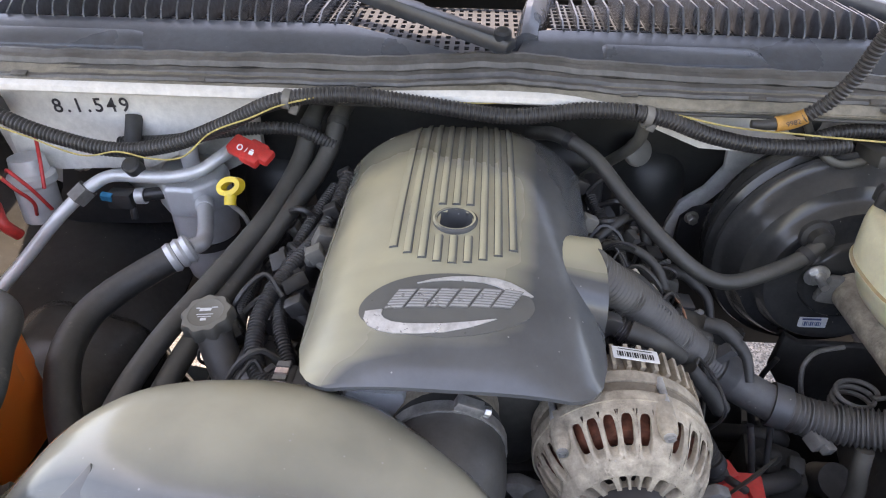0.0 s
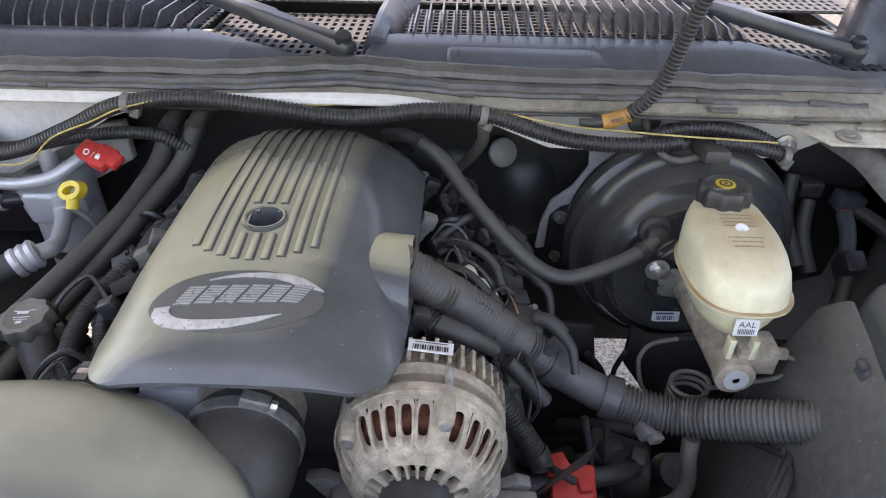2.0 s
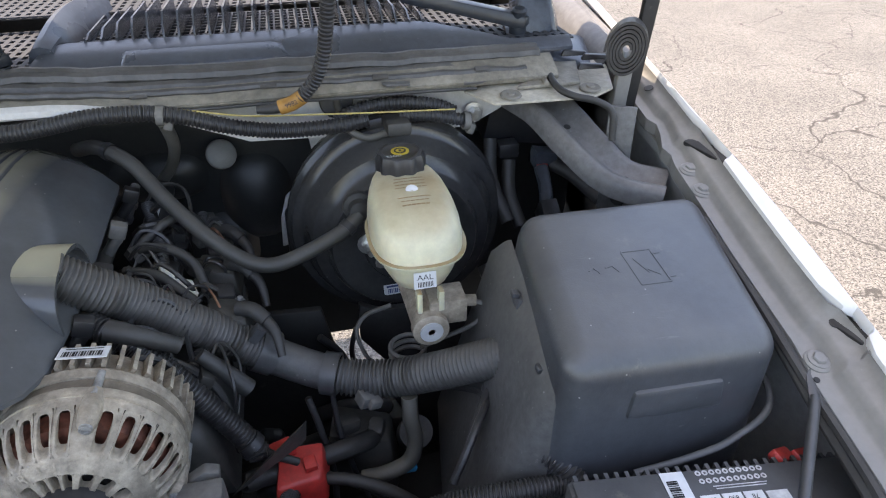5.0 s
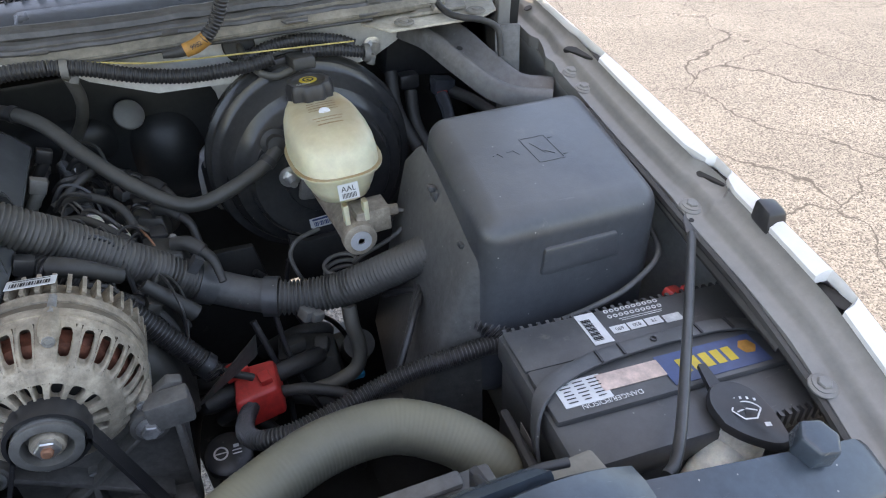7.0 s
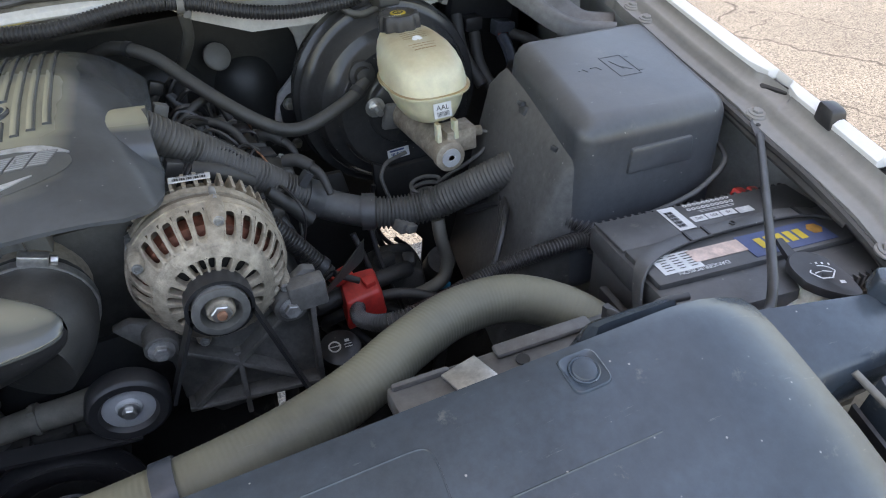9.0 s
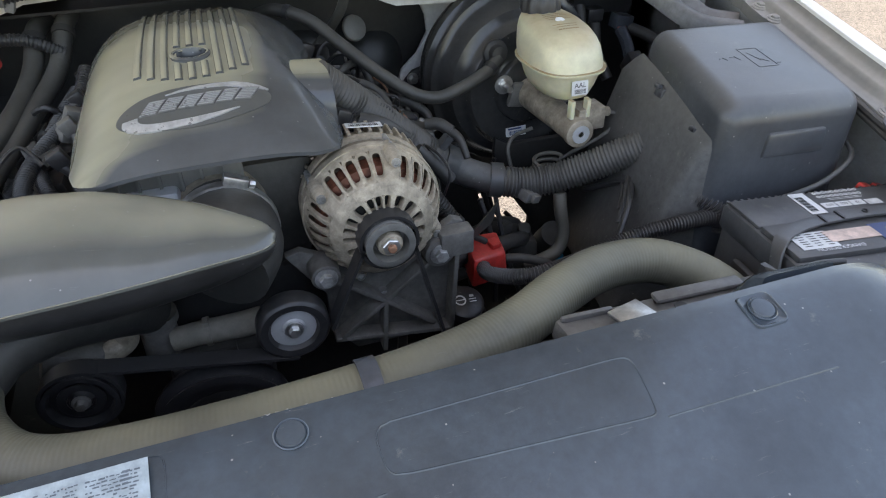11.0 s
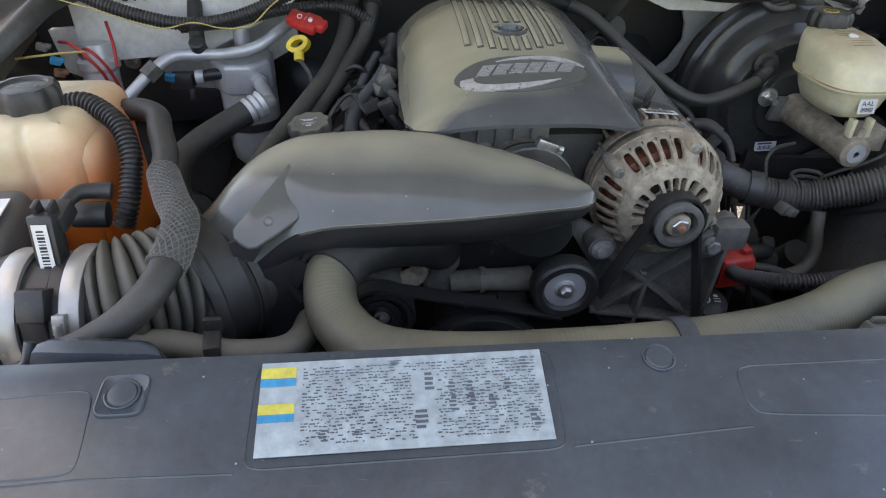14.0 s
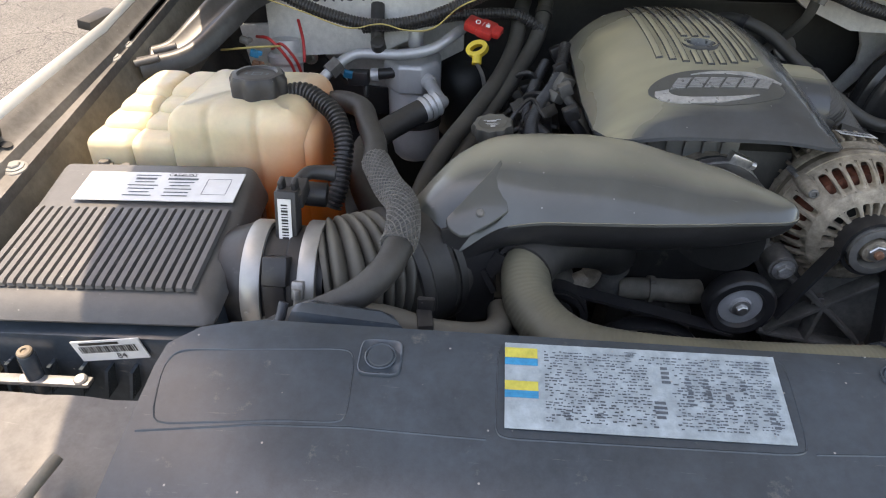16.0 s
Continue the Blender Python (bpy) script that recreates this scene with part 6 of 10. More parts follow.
def strap(a, b, width=0.020, thick=0.0035, bulge=0.0):
    s = Shape()
    a, b = Vector(a), Vector(b)
    d = (b - a).normalized()
    nrm = Vector((d.z, 0, -d.x)) * thick / 2
    w = Vector((0, width / 2, 0))
    rings = []
    for i in range(9):
        p = a.lerp(b, i / 8)
        rings.append([p - nrm - w, p + nrm - w, p + nrm + w, p - nrm + w])
    return s.loft(rings)


part("run", strap((0.130, 0.482, 0.995), (0.087, 0.482, 0.900)), M_BLACK, belt)
part("run", strap((0.184, 0.482, 0.990), (0.228, 0.482, 0.80)), M_BLACK, belt)
part("run", strap((-0.166, 0.470, 0.931), (0.047, 0.484, 0.869)), M_BLACK, belt)
s = Shape()
s.lathe([(-0.010, 0.0285), (-0.010, 0.032), (0.010, 0.032), (0.010, 0.0285)], (AX, 0.482, AZ), (0, -1, 0), 30, 0, 360)
part("wrap", s, M_BLACK, belt)
s = Shape()
s.lathe([(-0.010, 0.0352), (-0.010, 0.0385), (0.010, 0.0385), (0.010, 0.0352)], (-0.164, 0.470, 0.895), (0, -1, 0), 36)
part("wrap", s, M_BLACK, belt)

pump = thing("water_pump", "dirty grey cast water pump and thermostat housing", "water pump", (-0.07, 0.56, 0.80))
s = Shape()
s.hexa([Vector(p) for p in ((-0.10, 0.515, 0.80), (0.02, 0.515, 0.80), (0.02, 0.60, 0.80), (-0.10, 0.60, 0.80), (-0.09, 0.520, 0.872), (0.015, 0.520, 0.868), (0.015, 0.60, 0.872), (-0.09, 0.60, 0.872))])
part("housing", s, M_ENGINE, pump, bevel=0.010)
s = Shape()
s.tube([(-0.080, 0.528, 0.890), (-0.050, 0.526, 0.893), (-0.010, 0.526, 0.892), (0.016, 0.530, 0.890)], 0.0130, 18, r_end=0.0155)
s.lathe([(0, 0.013), (0, 0.0165), (0.006, 0.0165), (0.006, 0.013)], (-0.046, 0.526, 0.893), (1, 0, 0), 20)
s.box((-0.043, 0.522, 0.908), (0.006, 0.010, 0.008))
part("crossover_pipe", s, M_TAN, pump, "tan cast crossover pipe")
s = Shape()
for x in (-0.06, -0.02):
    s.box((x, 0.518, 0.850), (0.006, 0.014, 0.05))
part("web", s, M_ENGINE, pump)
s = Shape()
s.rod((-0.093, 0.540, 0.87), (-0.093, 0.540, 0.922), 0.021, 24, 0.018)
s.lathe([(0, 0.018), (0, 0.024), (0.010, 0.024), (0.010, 0.018)], (-0.093, 0.540, 0.912), (0, 0, 1), 24)
part("neck", s, M_CASTDARK, pump)
s = Shape()
s.tube([(-0.150, 0.505, 0.880), (-0.140, 0.508, 0.905), (-0.120, 0.515, 0.915), (-0.118, 0.515, 0.945)], 0.012, 14)
part("outlet", s, M_CAST, pump, "pale cast outlet stub")
s = Shape()
s.box((-0.172, 0.515, 0.905), (0.060, 0.05, 0.05), (0, 20, 0))
part("tensioner_arm", s, M_CASTDARK, pump, bevel=0.012)
s = Shape()
s.tube([(-0.206, 0.402, 1.000), (-0.190, 0.428, 1.004), (-0.155, 0.458, 0.998), (-0.115, 0.49, 0.975), (-0.095, 0.53, 0.94)], 0.0275, 18)
part("lower_elbow", s, M_RUBBER, pump, "black rubber elbow under the duct")

# ---- radiator hose ----
hose = thing("radiator_hose", "thick olive grey rubber upper radiator hose with tan dust", "radiator hose", (0.1, 0.32, 0.95))
s = Shape()
s.tube([(-0.200, 0.412, 1.002), (-0.207, 0.396, 0.998), (-0.200, 0.358, 0.984), (-0.165, 0.322, 0.976), (-0.100, 0.304, 0.978), (0.0, 0.298, 0.982), (0.096, 0.300, 0.985), (0.180, 0.314, 0.983), (0.245, 0.338, 0.979), (0.300, 0.370, 0.974), (0.360, 0.396, 0.968), (0.420, 0.398, 0.962), (0.465, 0.376, 0.950), (0.495, 0.348, 0.932), (0.510, 0.325, 0.905)], 0.0243, 26, 10, 0.0042, 0.00022)
part("tube", s, M_RADHOSE, hose)
s = Shape()
s.lathe([(0, 0.0246), (0, 0.027), (0.016, 0.027), (0.016, 0.0246)], (0.085, 0.299, 0.985), (1, 0.05, 0), 30)
part("band", s, M_COWL, hose, "dark blue grey band clamp")
s = Shape()
s.lathe([(0, 0.0246), (0, 0.029), (0.010, 0.029), (0.010, 0.0246)], (-0.207, 0.408, 1.002), (0, 1, 0.1), 30)
s.box((-0.238, 0.410, 1.000), (0.014, 0.012, 0.028), (0, 30, 0))
s.box((-0.243, 0.406, 0.982), (0.006, 0.010, 0.03), (0, -25, 0))
part("spring_clamp", s, M_BLACK, hose, "black spring clamp")

# ---- radiator cover panel ----
cover = thing("radiator_cover", "broad dark plastic radiator cover panel", "radiator cover", (0.05, 0.1, 0.9))
RAD_LINE = [(-0.10, 0.86), (-0.05, 0.925), (0.0, 0.970), (0.06, 1.003), (0.12, 1.029), (0.163, 1.044), (0.200, 1.056), (0.222, 1.060), (0.236, 1.058), (0.242, 1.050), (0.244, 1.02)]


def rad_z(y):
    return interp(y, RAD_LINE)


def on_rad(x, y, lift=0.0):
    e = 0.003
    n = Vector((0, -(rad_z(y + e) - rad_z(y - e)) / (2 * e), 1)).normalized()
    return Vector((x, y, rad_z(y))) + n * lift


s = Shape()
ys = [-0.10 + 0.017 * i for i in range(19)] + [0.222, 0.230, 0.236, 0.240, 0.242, 0.244]
rows = []
for y in ys:
    row = []
    for i in range(61):
        k = i / 60
        left = -0.470 - 0.06 * max(0, 0.19 - y) + 0.10 * max(0, (y - 0.19) / 0.054) ** 3
        right = 0.545 + 0.0 * y
        x = left + (right - left) * k
        drop = 0.02 * max(0, (x - 0.46) / 0.08) ** 2
        row.append(Vector((x, y, rad_z(y) - drop)))
    rows.append(row)
s.sheet(rows, 0.004)
part("panel", s, M_PANEL, cover)


def outline_bead(s, pts, w=0.0014, h=0.0005):
    """A narrow moulded bead along points on the panel."""
    path = [on_rad(x, y, 0.0) for x, y in pts]
    rings = []
    for i, p in enumerate(path):
        d = (path[min(i + 1, len(path) - 1)] - path[max(i - 1, 0)]).normalized()
        side = d.cross(Vector((0, 0.3, 1))).normalized() * w / 2
        up = side.cross(d).normalized() * h
        if up.z < 0:
            up = -up
        rings.append([p - side - up, p + side - up, p + side * 0.5 + up, p - side * 0.5 + up])
    s.loft(rings)


for box_ in (((-0.458, 0.150), (-0.464, 0.185), (-0.461, 0.197), (-0.454, 0.202), (-0.342, 0.211), (-0.335, 0.206), (-0.333, 0.165), (-0.337, 0.159), (-0.374, 0.158), (-0.458, 0.150)),
             ((0.077, 0.206), (0.249, 0.206), (0.256, 0.204), (0.259, 0.198), (0.257, 0.168), (0.255, 0.164), (0.250, 0.163), (0.090, 0.173), (0.078, 0.176), (0.077, 0.206)),
             ((-0.2365, 0.220), (-0.2375, 0.162), (-0.233, 0.1565), (-0.048, 0.159), (-0.044, 0.165), (-0.043, 0.222), (-0.049, 0.2265), (-0.231, 0.226), (-0.2365, 0.220)),
             ((-0.466, 0.145), (-0.391, 0.154), (-0.33, 0.1565), (-0.243, 0.155)), ((-0.040, 0.160), (0.075, 0.166)), ((0.262, 0.160), (0.40, 0.158))):
    s = Shape()
    fine_pts = []
    if box_[0] == box_[-1]:  # round the corners
        for turn in range(2):
            ring = [(pa, pb) for pa, pb in zip(box_, box_[1:])]
            box_ = []
            for pa, pb in ring:
                cut = min(0.25, 0.006 / max(1e-6, math.hypot(pb[0] - pa[0], pb[1] - pa[1])))
                box_ += [(pa[0] + (pb[0] - pa[0]) * cut, pa[1] + (pb[1] - pa[1]) * cut), (pb[0] + (pa[0] - pb[0]) * cut, pb[1] + (pa[1] - pb[1]) * cut)]
            box_.append(box_[0])
    for (xa, ya), (xb, yb) in zip(box_, box_[1:]):
        n = max(1, int(math.hypot(xb - xa, yb - ya) / 0.012))
        fine_pts += [(xa + (xb - xa) * i / n, ya + (yb - ya) * i / n) for i in range(n)]
    fine_pts.append(box_[-1])
    outline_bead(s, fine_pts)
    part("moulded_line", s, M_PANEL, cover)
for x, y, sq in ((-0.317, 0.206, True), (0.029, 0.215, False), (0.376, 0.212, True)):
    c = on_rad(x, y)
    nrm = (on_rad(x, y, 0.01) - c).normalized()
    if sq:
        s = Shape()
        u, w = Vector((1, 0, 0)), nrm.cross(Vector((1, 0, 0)))
        rings = [ring_at(c + nrm * h, a, a, u, w, 5.0, 32) for h, a in ((-0.001, 0.0155), (0.0010, 0.0150), (0.0014, 0.0142), (0.0004, 0.0130), (0.0002, 0.001))]
        s.loft(rings)
        pad = part("clip_seat", s, M_PANEL, cover)
    s = Shape()
    s.lathe([(0, 0), (0, 0.0108), (0.0016, 0.0110), (0.0022, 0.0102), (0.0014, 0.0092), (0.0026, 0.0084), (0.0030, 0.005), (0.0030, 0)], c, nrm, 32)
    part("push_clip", s, M_PANEL, cover, "round push clip")
rngs = random.Random(8)
for i in range(11):
    x, y = 0.012 + 0.048 * rngs.random(), 0.2335 + 0.004 * rngs.random()
    w, l = 0.0005 + 0.0012 * rngs.random(), 0.002 + 0.005 * rngs.random()
    s = Shape()
    s.add([on_rad(x, y, 0.0005), on_rad(x + w, y, 0.0005), on_rad(x + w * 0.6 + 0.002, y + l * 0.7, 0.0005), on_rad(x + 0.002, y + l * 0.7, 0.0005)], [(0, 1, 2, 3)])
    part("scuff", s, M_WHITEINK, cover, "pale scuffed plastic")
lm = plane_map(on_rad(-0.1415, 0.1925, 0.0012), (1, 0.012, 0.0), (0, 0.054, 0.0175))
lab = single("caution_label", plate(lm, 0.181, 0.0615, 0.0008), M_LABELOLD, "weathered silver caution label with yellow and blue bars", "label")
s = Shape()
flat_bars(s, lm, [(-0.0795, 0.0232, 0.022, 0.0075), (-0.0795, -0.0012, 0.022, 0.0068)], 0.0012)
part("yellow_bar", s, M_PALEYELLOW, lab, "yellow bars")
s = Shape()
flat_bars(s, lm, [(-0.0795, 0.0165, 0.022, 0.0052), (-0.0795, -0.0072, 0.022, 0.0052)], 0.0012)
part("blue_bar", s, M_BLUE, lab, "blue bars")
s = Shape()
rngl = random.Random(21)
rects = []
for r in range(24):
    y = 0.0250 - r * 0.00216
    x = -0.064
    while x < 0.084:
        w = rngl.uniform(0.0008, 0.0036)
        if rngl.random() < 0.72 and not (0.004 < x < 0.018 and r > 2):
            rects.append((x + w / 2, y + rngl.uniform(-0.0004, 0.0004), w, rngl.uniform(0.0006, 0.0011)))
        x += w + rngl.uniform(0.0004, 0.0012)
flat_bars(s, lm, rects, 0.0012)
part("worn_print", s, M_GREYINK, lab, "worn unreadable print", kind="stuff")
s = Shape()
rects = [(0.030 + 0.012 * (i % 4), 0.006 - 0.010 * (i // 4), 0.005, 0.008) for i in range(8) if i not in (2, 7)] + [(0.078, 0.022, 0.006, 0.007), (0.080, -0.016, 0.007, 0.009), (-0.006, 0.026, 0.008, 0.003), (-0.050, -0.020, 0.006, 0.006), (-0.030, -0.019, 0.007, 0.003), (0.010, -0.013, 0.008, 0.010), (0.016, 0.012, 0.006, 0.010)]
for x, y, w, h in rects:
    for k in range(4):
        flat_bars(s, lm, [(x + rngl.uniform(-0.001, 0.001), y - h / 2 + h * k / 3, w * rngl.uniform(0.5, 1.1), h * 0.2)], 0.0014)
part("dark_print", s, M_GREYINK, lab, "darker blotches of print", kind="stuff")

# radiator support below and beside the panel
s = Shape()
s.hexa([Vector(p) for p in ((-0.44, 0.247, 0.94), (0.55, 0.249, 0.94), (0.55, 0.29, 0.94), (-0.44, 0.29, 0.94), (-0.44, 0.247, 1.000), (0.55, 0.249, 1.000), (0.55, 0.285, 0.995), (-0.44, 0.285, 0.995))])
single("radiator_support", s, M_TAN, "dusty sheet metal radiator support", "body panel", kind="structure", bevel=0.004)
s = Shape()
s.hexa([Vector(p) for p in ((0.262, 0.2495, 0.975), (0.470, 0.2495, 0.975), (0.470, 0.310, 0.975), (0.262, 0.316, 0.975), (0.262, 0.2495, 1.004), (0.470, 0.2495, 1.004), (0.470, 0.306, 0.998), (0.262, 0.312, 0.998))])
s.box((0.29, 0.306, 1.000), (0.05, 0.006, 0.008), (0, 0, -3))
s.box((0.40, 0.300, 1.003), (0.09, 0.014, 0.006), (0, 0, -3))
ledge = single("support_ledge", s, M_BRACE, "dusty grey ledge of the radiator support", "body panel", kind="structure", bevel=0.003)
# opening in the ledge as a black disc, shade put into its colour
s = Shape()
s.lathe([(0, 0), (0, 0.006), (0.0008, 0.006), (0.0008, 0)], (0.372, 0.285, 1.003), (0, 0, 1), 16)
part("hole_disc", s, M_DEEP, ledge, "flat black disc drawn as an opening")
s = Shape()
s.tube([(0.447, 0.276, 1.030), (0.449, 0.262, 1.034), (0.455, 0.254, 1.036), (0.466, 0.252, 1.038), (0.480, 0.258, 1.040), (0.506, 0.254, 1.040)], 0.0035, 10)
s.box((0.449, 0.272, 1.015), (0.006, 0.022, 0.036), (0, 0, 8))
single("hose_guide", s, M_BLACK, "thin black plastic guide at the hose end", "hose guide")
s = Shape()
s.box((0.325, 0.284, 1.0065), (0.034, 0.036, 0.003), (-6, 0, 12))
single("bright_clip", s, M_STEEL, "bare shiny metal clip on the radiator support", "clip", bevel=0.001)
s = Shape()
rows = []
for i in range(15):
    x = -0.70 + 0.26 * i / 14
    rows.append([Vector((x, y, z + 0.02 * max(0, (x + 0.56)) + 0.005 * noise.noise(Vector((x * 22, y * 22, 4))))) for y, z in ((0.118, 0.935), (0.125, 0.960), (0.145, 0.972), (0.17, 0.976), (0.195, 0.980), (0.216, 0.983), (0.222, 0.972))])
s.sheet(rows, 0.003)
single("headlamp_support", s, M_BRACE, "dented grey sheet metal support beside the radiator", "body panel", kind="structure")
s = Shape()
s.hexa([Vector(p) for p in ((0.50, 0.172, 0.93), (0.76, 0.168, 0.93), (0.76, 0.215, 0.93), (0.50, 0.235, 0.93), (0.538, 0.166, 0.997), (0.742, 0.158, 0.980), (0.742, 0.205, 1.000), (0.538, 0.232, 1.032))])
single("side_cover", s, M_PANEL, "dark plastic panel over the headlamp", "panel", bevel=0.010)
s = Shape()
s.lathe([(0, 0), (0, 0.017), (0.018, 0.0165), (0.020, 0.014), (0.020, 0)], (0.688, 0.208, 1.004), (0.1, -0.15, 1), 6)
single("hex_plug", s, M_PANEL, "dark six sided plastic plug", "plug", bevel=0.0015)
lamp = thing("headlamp", "dark headlamp housing with a thin latch rod", "headlamp", (-0.56, 0.10, 0.9))
s = Shape()
s.box((-0.585, 0.085, 0.955), (0.09, 0.06, 0.05), (8, 0, 0))
part("housing", s, M_BLACK, lamp, bevel=0.006)
s = Shape()
s.rod((-0.536, 0.152, 0.995), (-0.545, 0.100, 0.990), 0.0045, 10)
part("latch_rod", s, M_TAN, lamp, "pale latch rod")
lamp2 = thing("headlamp", "dark headlamp housing with a bent wire latch", "headlamp", (0.62, 0.10, 0.9))
s = Shape()
s.hexa([Vector(p) for p in ((0.54, 0.02, 0.88), (0.76, 0.02, 0.88), (0.76, 0.160, 0.90), (0.54, 0.160, 0.90), (0.55, 0.02, 0.935), (0.74, 0.02, 0.930), (0.74, 0.155, 0.945), (0.55, 0.155, 0.950))])
part("housing", s, M_DEEP, lamp2, bevel=0.006)
s = Shape()
s.tube([(0.578, 0.152, 1.014), (0.582, 0.136, 1.006), (0.588, 0.124, 0.998), (0.598, 0.119, 0.995), (0.612, 0.120, 0.996), (0.645, 0.122, 1.000)], 0.0029, 12)
part("wire_latch", s, M_GREY, lamp2, "grey bent wire latch")
s = Shape()
s.hexa([Vector(p) for p in ((0.604, 0.118, 0.945), (0.650, 0.112, 0.945), (0.652, 0.150, 0.950), (0.606, 0.152, 0.950), (0.606, 0.128, 0.986), (0.648, 0.120, 0.984), (0.648, 0.146, 0.998), (0.608, 0.148, 0.998))])
latch = part("latch_bracket", s, M_PANEL, lamp2, "dark plastic latch bracket", bevel=0.003)
s = Shape()
s.hexa([Vector(p) for p in ((0.612, 0.108, 0.960), (0.632, 0.105, 0.960), (0.634, 0.116, 0.960), (0.614, 0.120, 0.960), (0.618, 0.112, 0.992), (0.630, 0.110, 0.992), (0.632, 0.118, 0.996), (0.620, 0.120, 0.996))])
part("lever", s, M_BLACK, latch, "black release lever", bevel=0.002)
s = Shape()
s.box((0.662, 0.150, 0.988), (0.030, 0.012, 0.020), (10, 0, -10))
s.rod((0.638, 0.160, 1.000), (0.646, 0.156, 1.006), 0.004, 8)
s.box((0.676, 0.136, 0.982), (0.014, 0.030, 0.018), (0, 10, 0))
part("adjuster", s, M_BLACK, latch, bevel=0.002)
s = Shape()
s.hexbolt((0.668, 0.140, 0.996), (0, -0.3, 1), 0.0050, 0.006)
part("adjuster_bolt", s, M_RUST, latch, "rusty adjuster bolt")
for k in range(3):
    s = Shape()
    s.hexa([Vector((0.560 + 0.016 * k, 0.100, 0.935)) + Vector(q) for q in ((0, 0, 0), (0.004, 0, 0), (0.004, 0.05, 0), (0, 0.05, 0), (0, 0.01, 0.020), (0.004, 0.01, 0.020), (0.004, 0.05, 0.036), (0, 0.05, 0.036))])
    part("housing_rib", s, M_BLACK, lamp2)

# ---- brake booster and master cylinder ----
BX, BZ = 0.482, 0.985
booster = thing("brake_booster", "large round black brake booster on the bulkhead", "brake booster", (BX, 0.9, 0.84))
s = Shape()
s.lathe([(0, 0.0), (0, 0.050), (0.002, 0.053), (0.010, 0.056), (0.012, 0.060), (0.012, 0.084), (0.009, 0.088), (0.009, 0.096), (0.014, 0.100), (0.024, 0.103), (0.028, 0.108), (0.031, 0.120), (0.044, 0.128), (0.058, 0.133), (0.061, 0.137), (0.062, 0.145), (0.066, 0.147), (0.070, 0.144), (0.074, 0.143), (0.078, 0.147), (0.080, 0.151), (0.086, 0.152), (0.090, 0.148), (0.096, 0.147), (0.102, 0.149), (0.120, 0.146), (0.135, 0.135), (0.15, 0.10), (0.15, 0)], (BX, 0.826, BZ), (0, 1, -0.03), 80)
part("shell", s, M_BOOSTER, booster)
bm_ = plane_map((0.467, 0.8355, 0.912), (1, 0, 0.03), (0, 0.12, 1))
tag = part("barcode_label", plate(bm_, 0.036, 0.016), M_LABEL, booster, "white barcode label")
s = Shape()
flat_bars(s, bm_, [(-0.012 + 0.0025 * i, -0.002, 0.0009 + 0.0006 * (i * 5 % 3), 0.007) for i in range(10)] + [(-0.002, 0.005, 0.024, 0.003)], 0.001)
part("barcode", s, M_NAVY, tag)
s = Shape()
s.lathe([(0, 0), (0, 0.020), (0.006, 0.019), (0.008, 0.013), (0.020, 0.012), (0.022, 0)], (0.424, 0.836, 1.050), (0, -1, 0.1), 24)
part("check_valve", s, M_RUBBER, booster, "black vacuum check valve")
for x, z in ((0.432, 1.005), (0.528, 0.975)):
    s = Shape()
    s.hexbolt((x, 0.815, z), (0, -1, 0), 0.010, 0.008)
    s.rod((x, 0.81, z), (x, 0.79, z), 0.005, 10)
    part("mount_nut", s, M_STEEL, booster, "steel mounting nut")
s = Shape()
s.box((0.484, 0.880, 1.135), (0.030, 0.055, 0.016), (-8, 0, 0))
part("top_bracket", s, M_ENGINE, booster, bevel=0.003)
s = Shape()
s.prism([(0.324, 0.958), (0.340, 0.975), (0.365, 0.982), (0.40, 0.985), (0.40, 0.88), (0.352, 0.868), (0.322, 0.882)], lambda x, z: Vector((x, 1.012, z)), lambda x, z: Vector((x, 1.000, z)))
part("mount_plate", s, M_BLACK, booster, bevel=0.004)
s = Shape()
for z, r in ((0.962, 0.007), (0.890, 0.006)):
    s = Shape()
    s.hexbolt((0.339, 1.000, z), (0, -1, 0), r, 0.013)
    part("plate_nut", s, M_STEEL, booster, "steel nut")
master = thing("master_cylinder", "dull cast aluminium brake master cylinder", "brake cylinder", (0.478, 0.73, 0.96))
s = Shape()
s.lathe([(0, 0), (0, 0.017), (0.002, 0.0205), (0.012, 0.0210), (0.014, 0.019), (0.06, 0.020), (0.11, 0.022), (0.165, 0.024), (0.165, 0)], (0.478, 0.652, 0.986), (0, 1, 0), 30)
part("barrel", s, M_CAST, master)
s = Shape()
s.lathe([(0, 0), (0, 0.013), (0.0015, 0.013), (0.0015, 0.004), (-0.002, 0.0035), (-0.002, 0)], (0.478, 0.652, 0.986), (0, -1, 0), 24)
part("end_plug", s, M_ALU, master, "bright end plug")
s = Shape()
s.hexa([Vector(p) for p in ((0.436, 0.806, 0.968), (0.522, 0.806, 0.958), (0.522, 0.820, 0.958), (0.436, 0.820, 0.968), (0.446, 0.806, 1.008), (0.512, 0.806, 1.000), (0.512, 0.820, 1.000), (0.446, 0.820, 1.008))])
part("flange", s, M_CASTDARK, master, bevel=0.010)
s = Shape()
s.box((0.500, 0.680, 1.000), (0.042, 0.034, 0.032))
s.rod((0.515, 0.680, 1.002), (0.535, 0.676, 1.002), 0.007, 12)
part("port_block", s, M_CAST, master, bevel=0.004)
for dx_ in (-0.010, 0.014):
    s = Shape()
    s.box((0.478 + dx_, 0.668, 1.018), (0.006, 0.012, 0.026))
    part("reservoir_tab", s, M_RES, master, "pale plastic retaining tab", bevel=0.001)

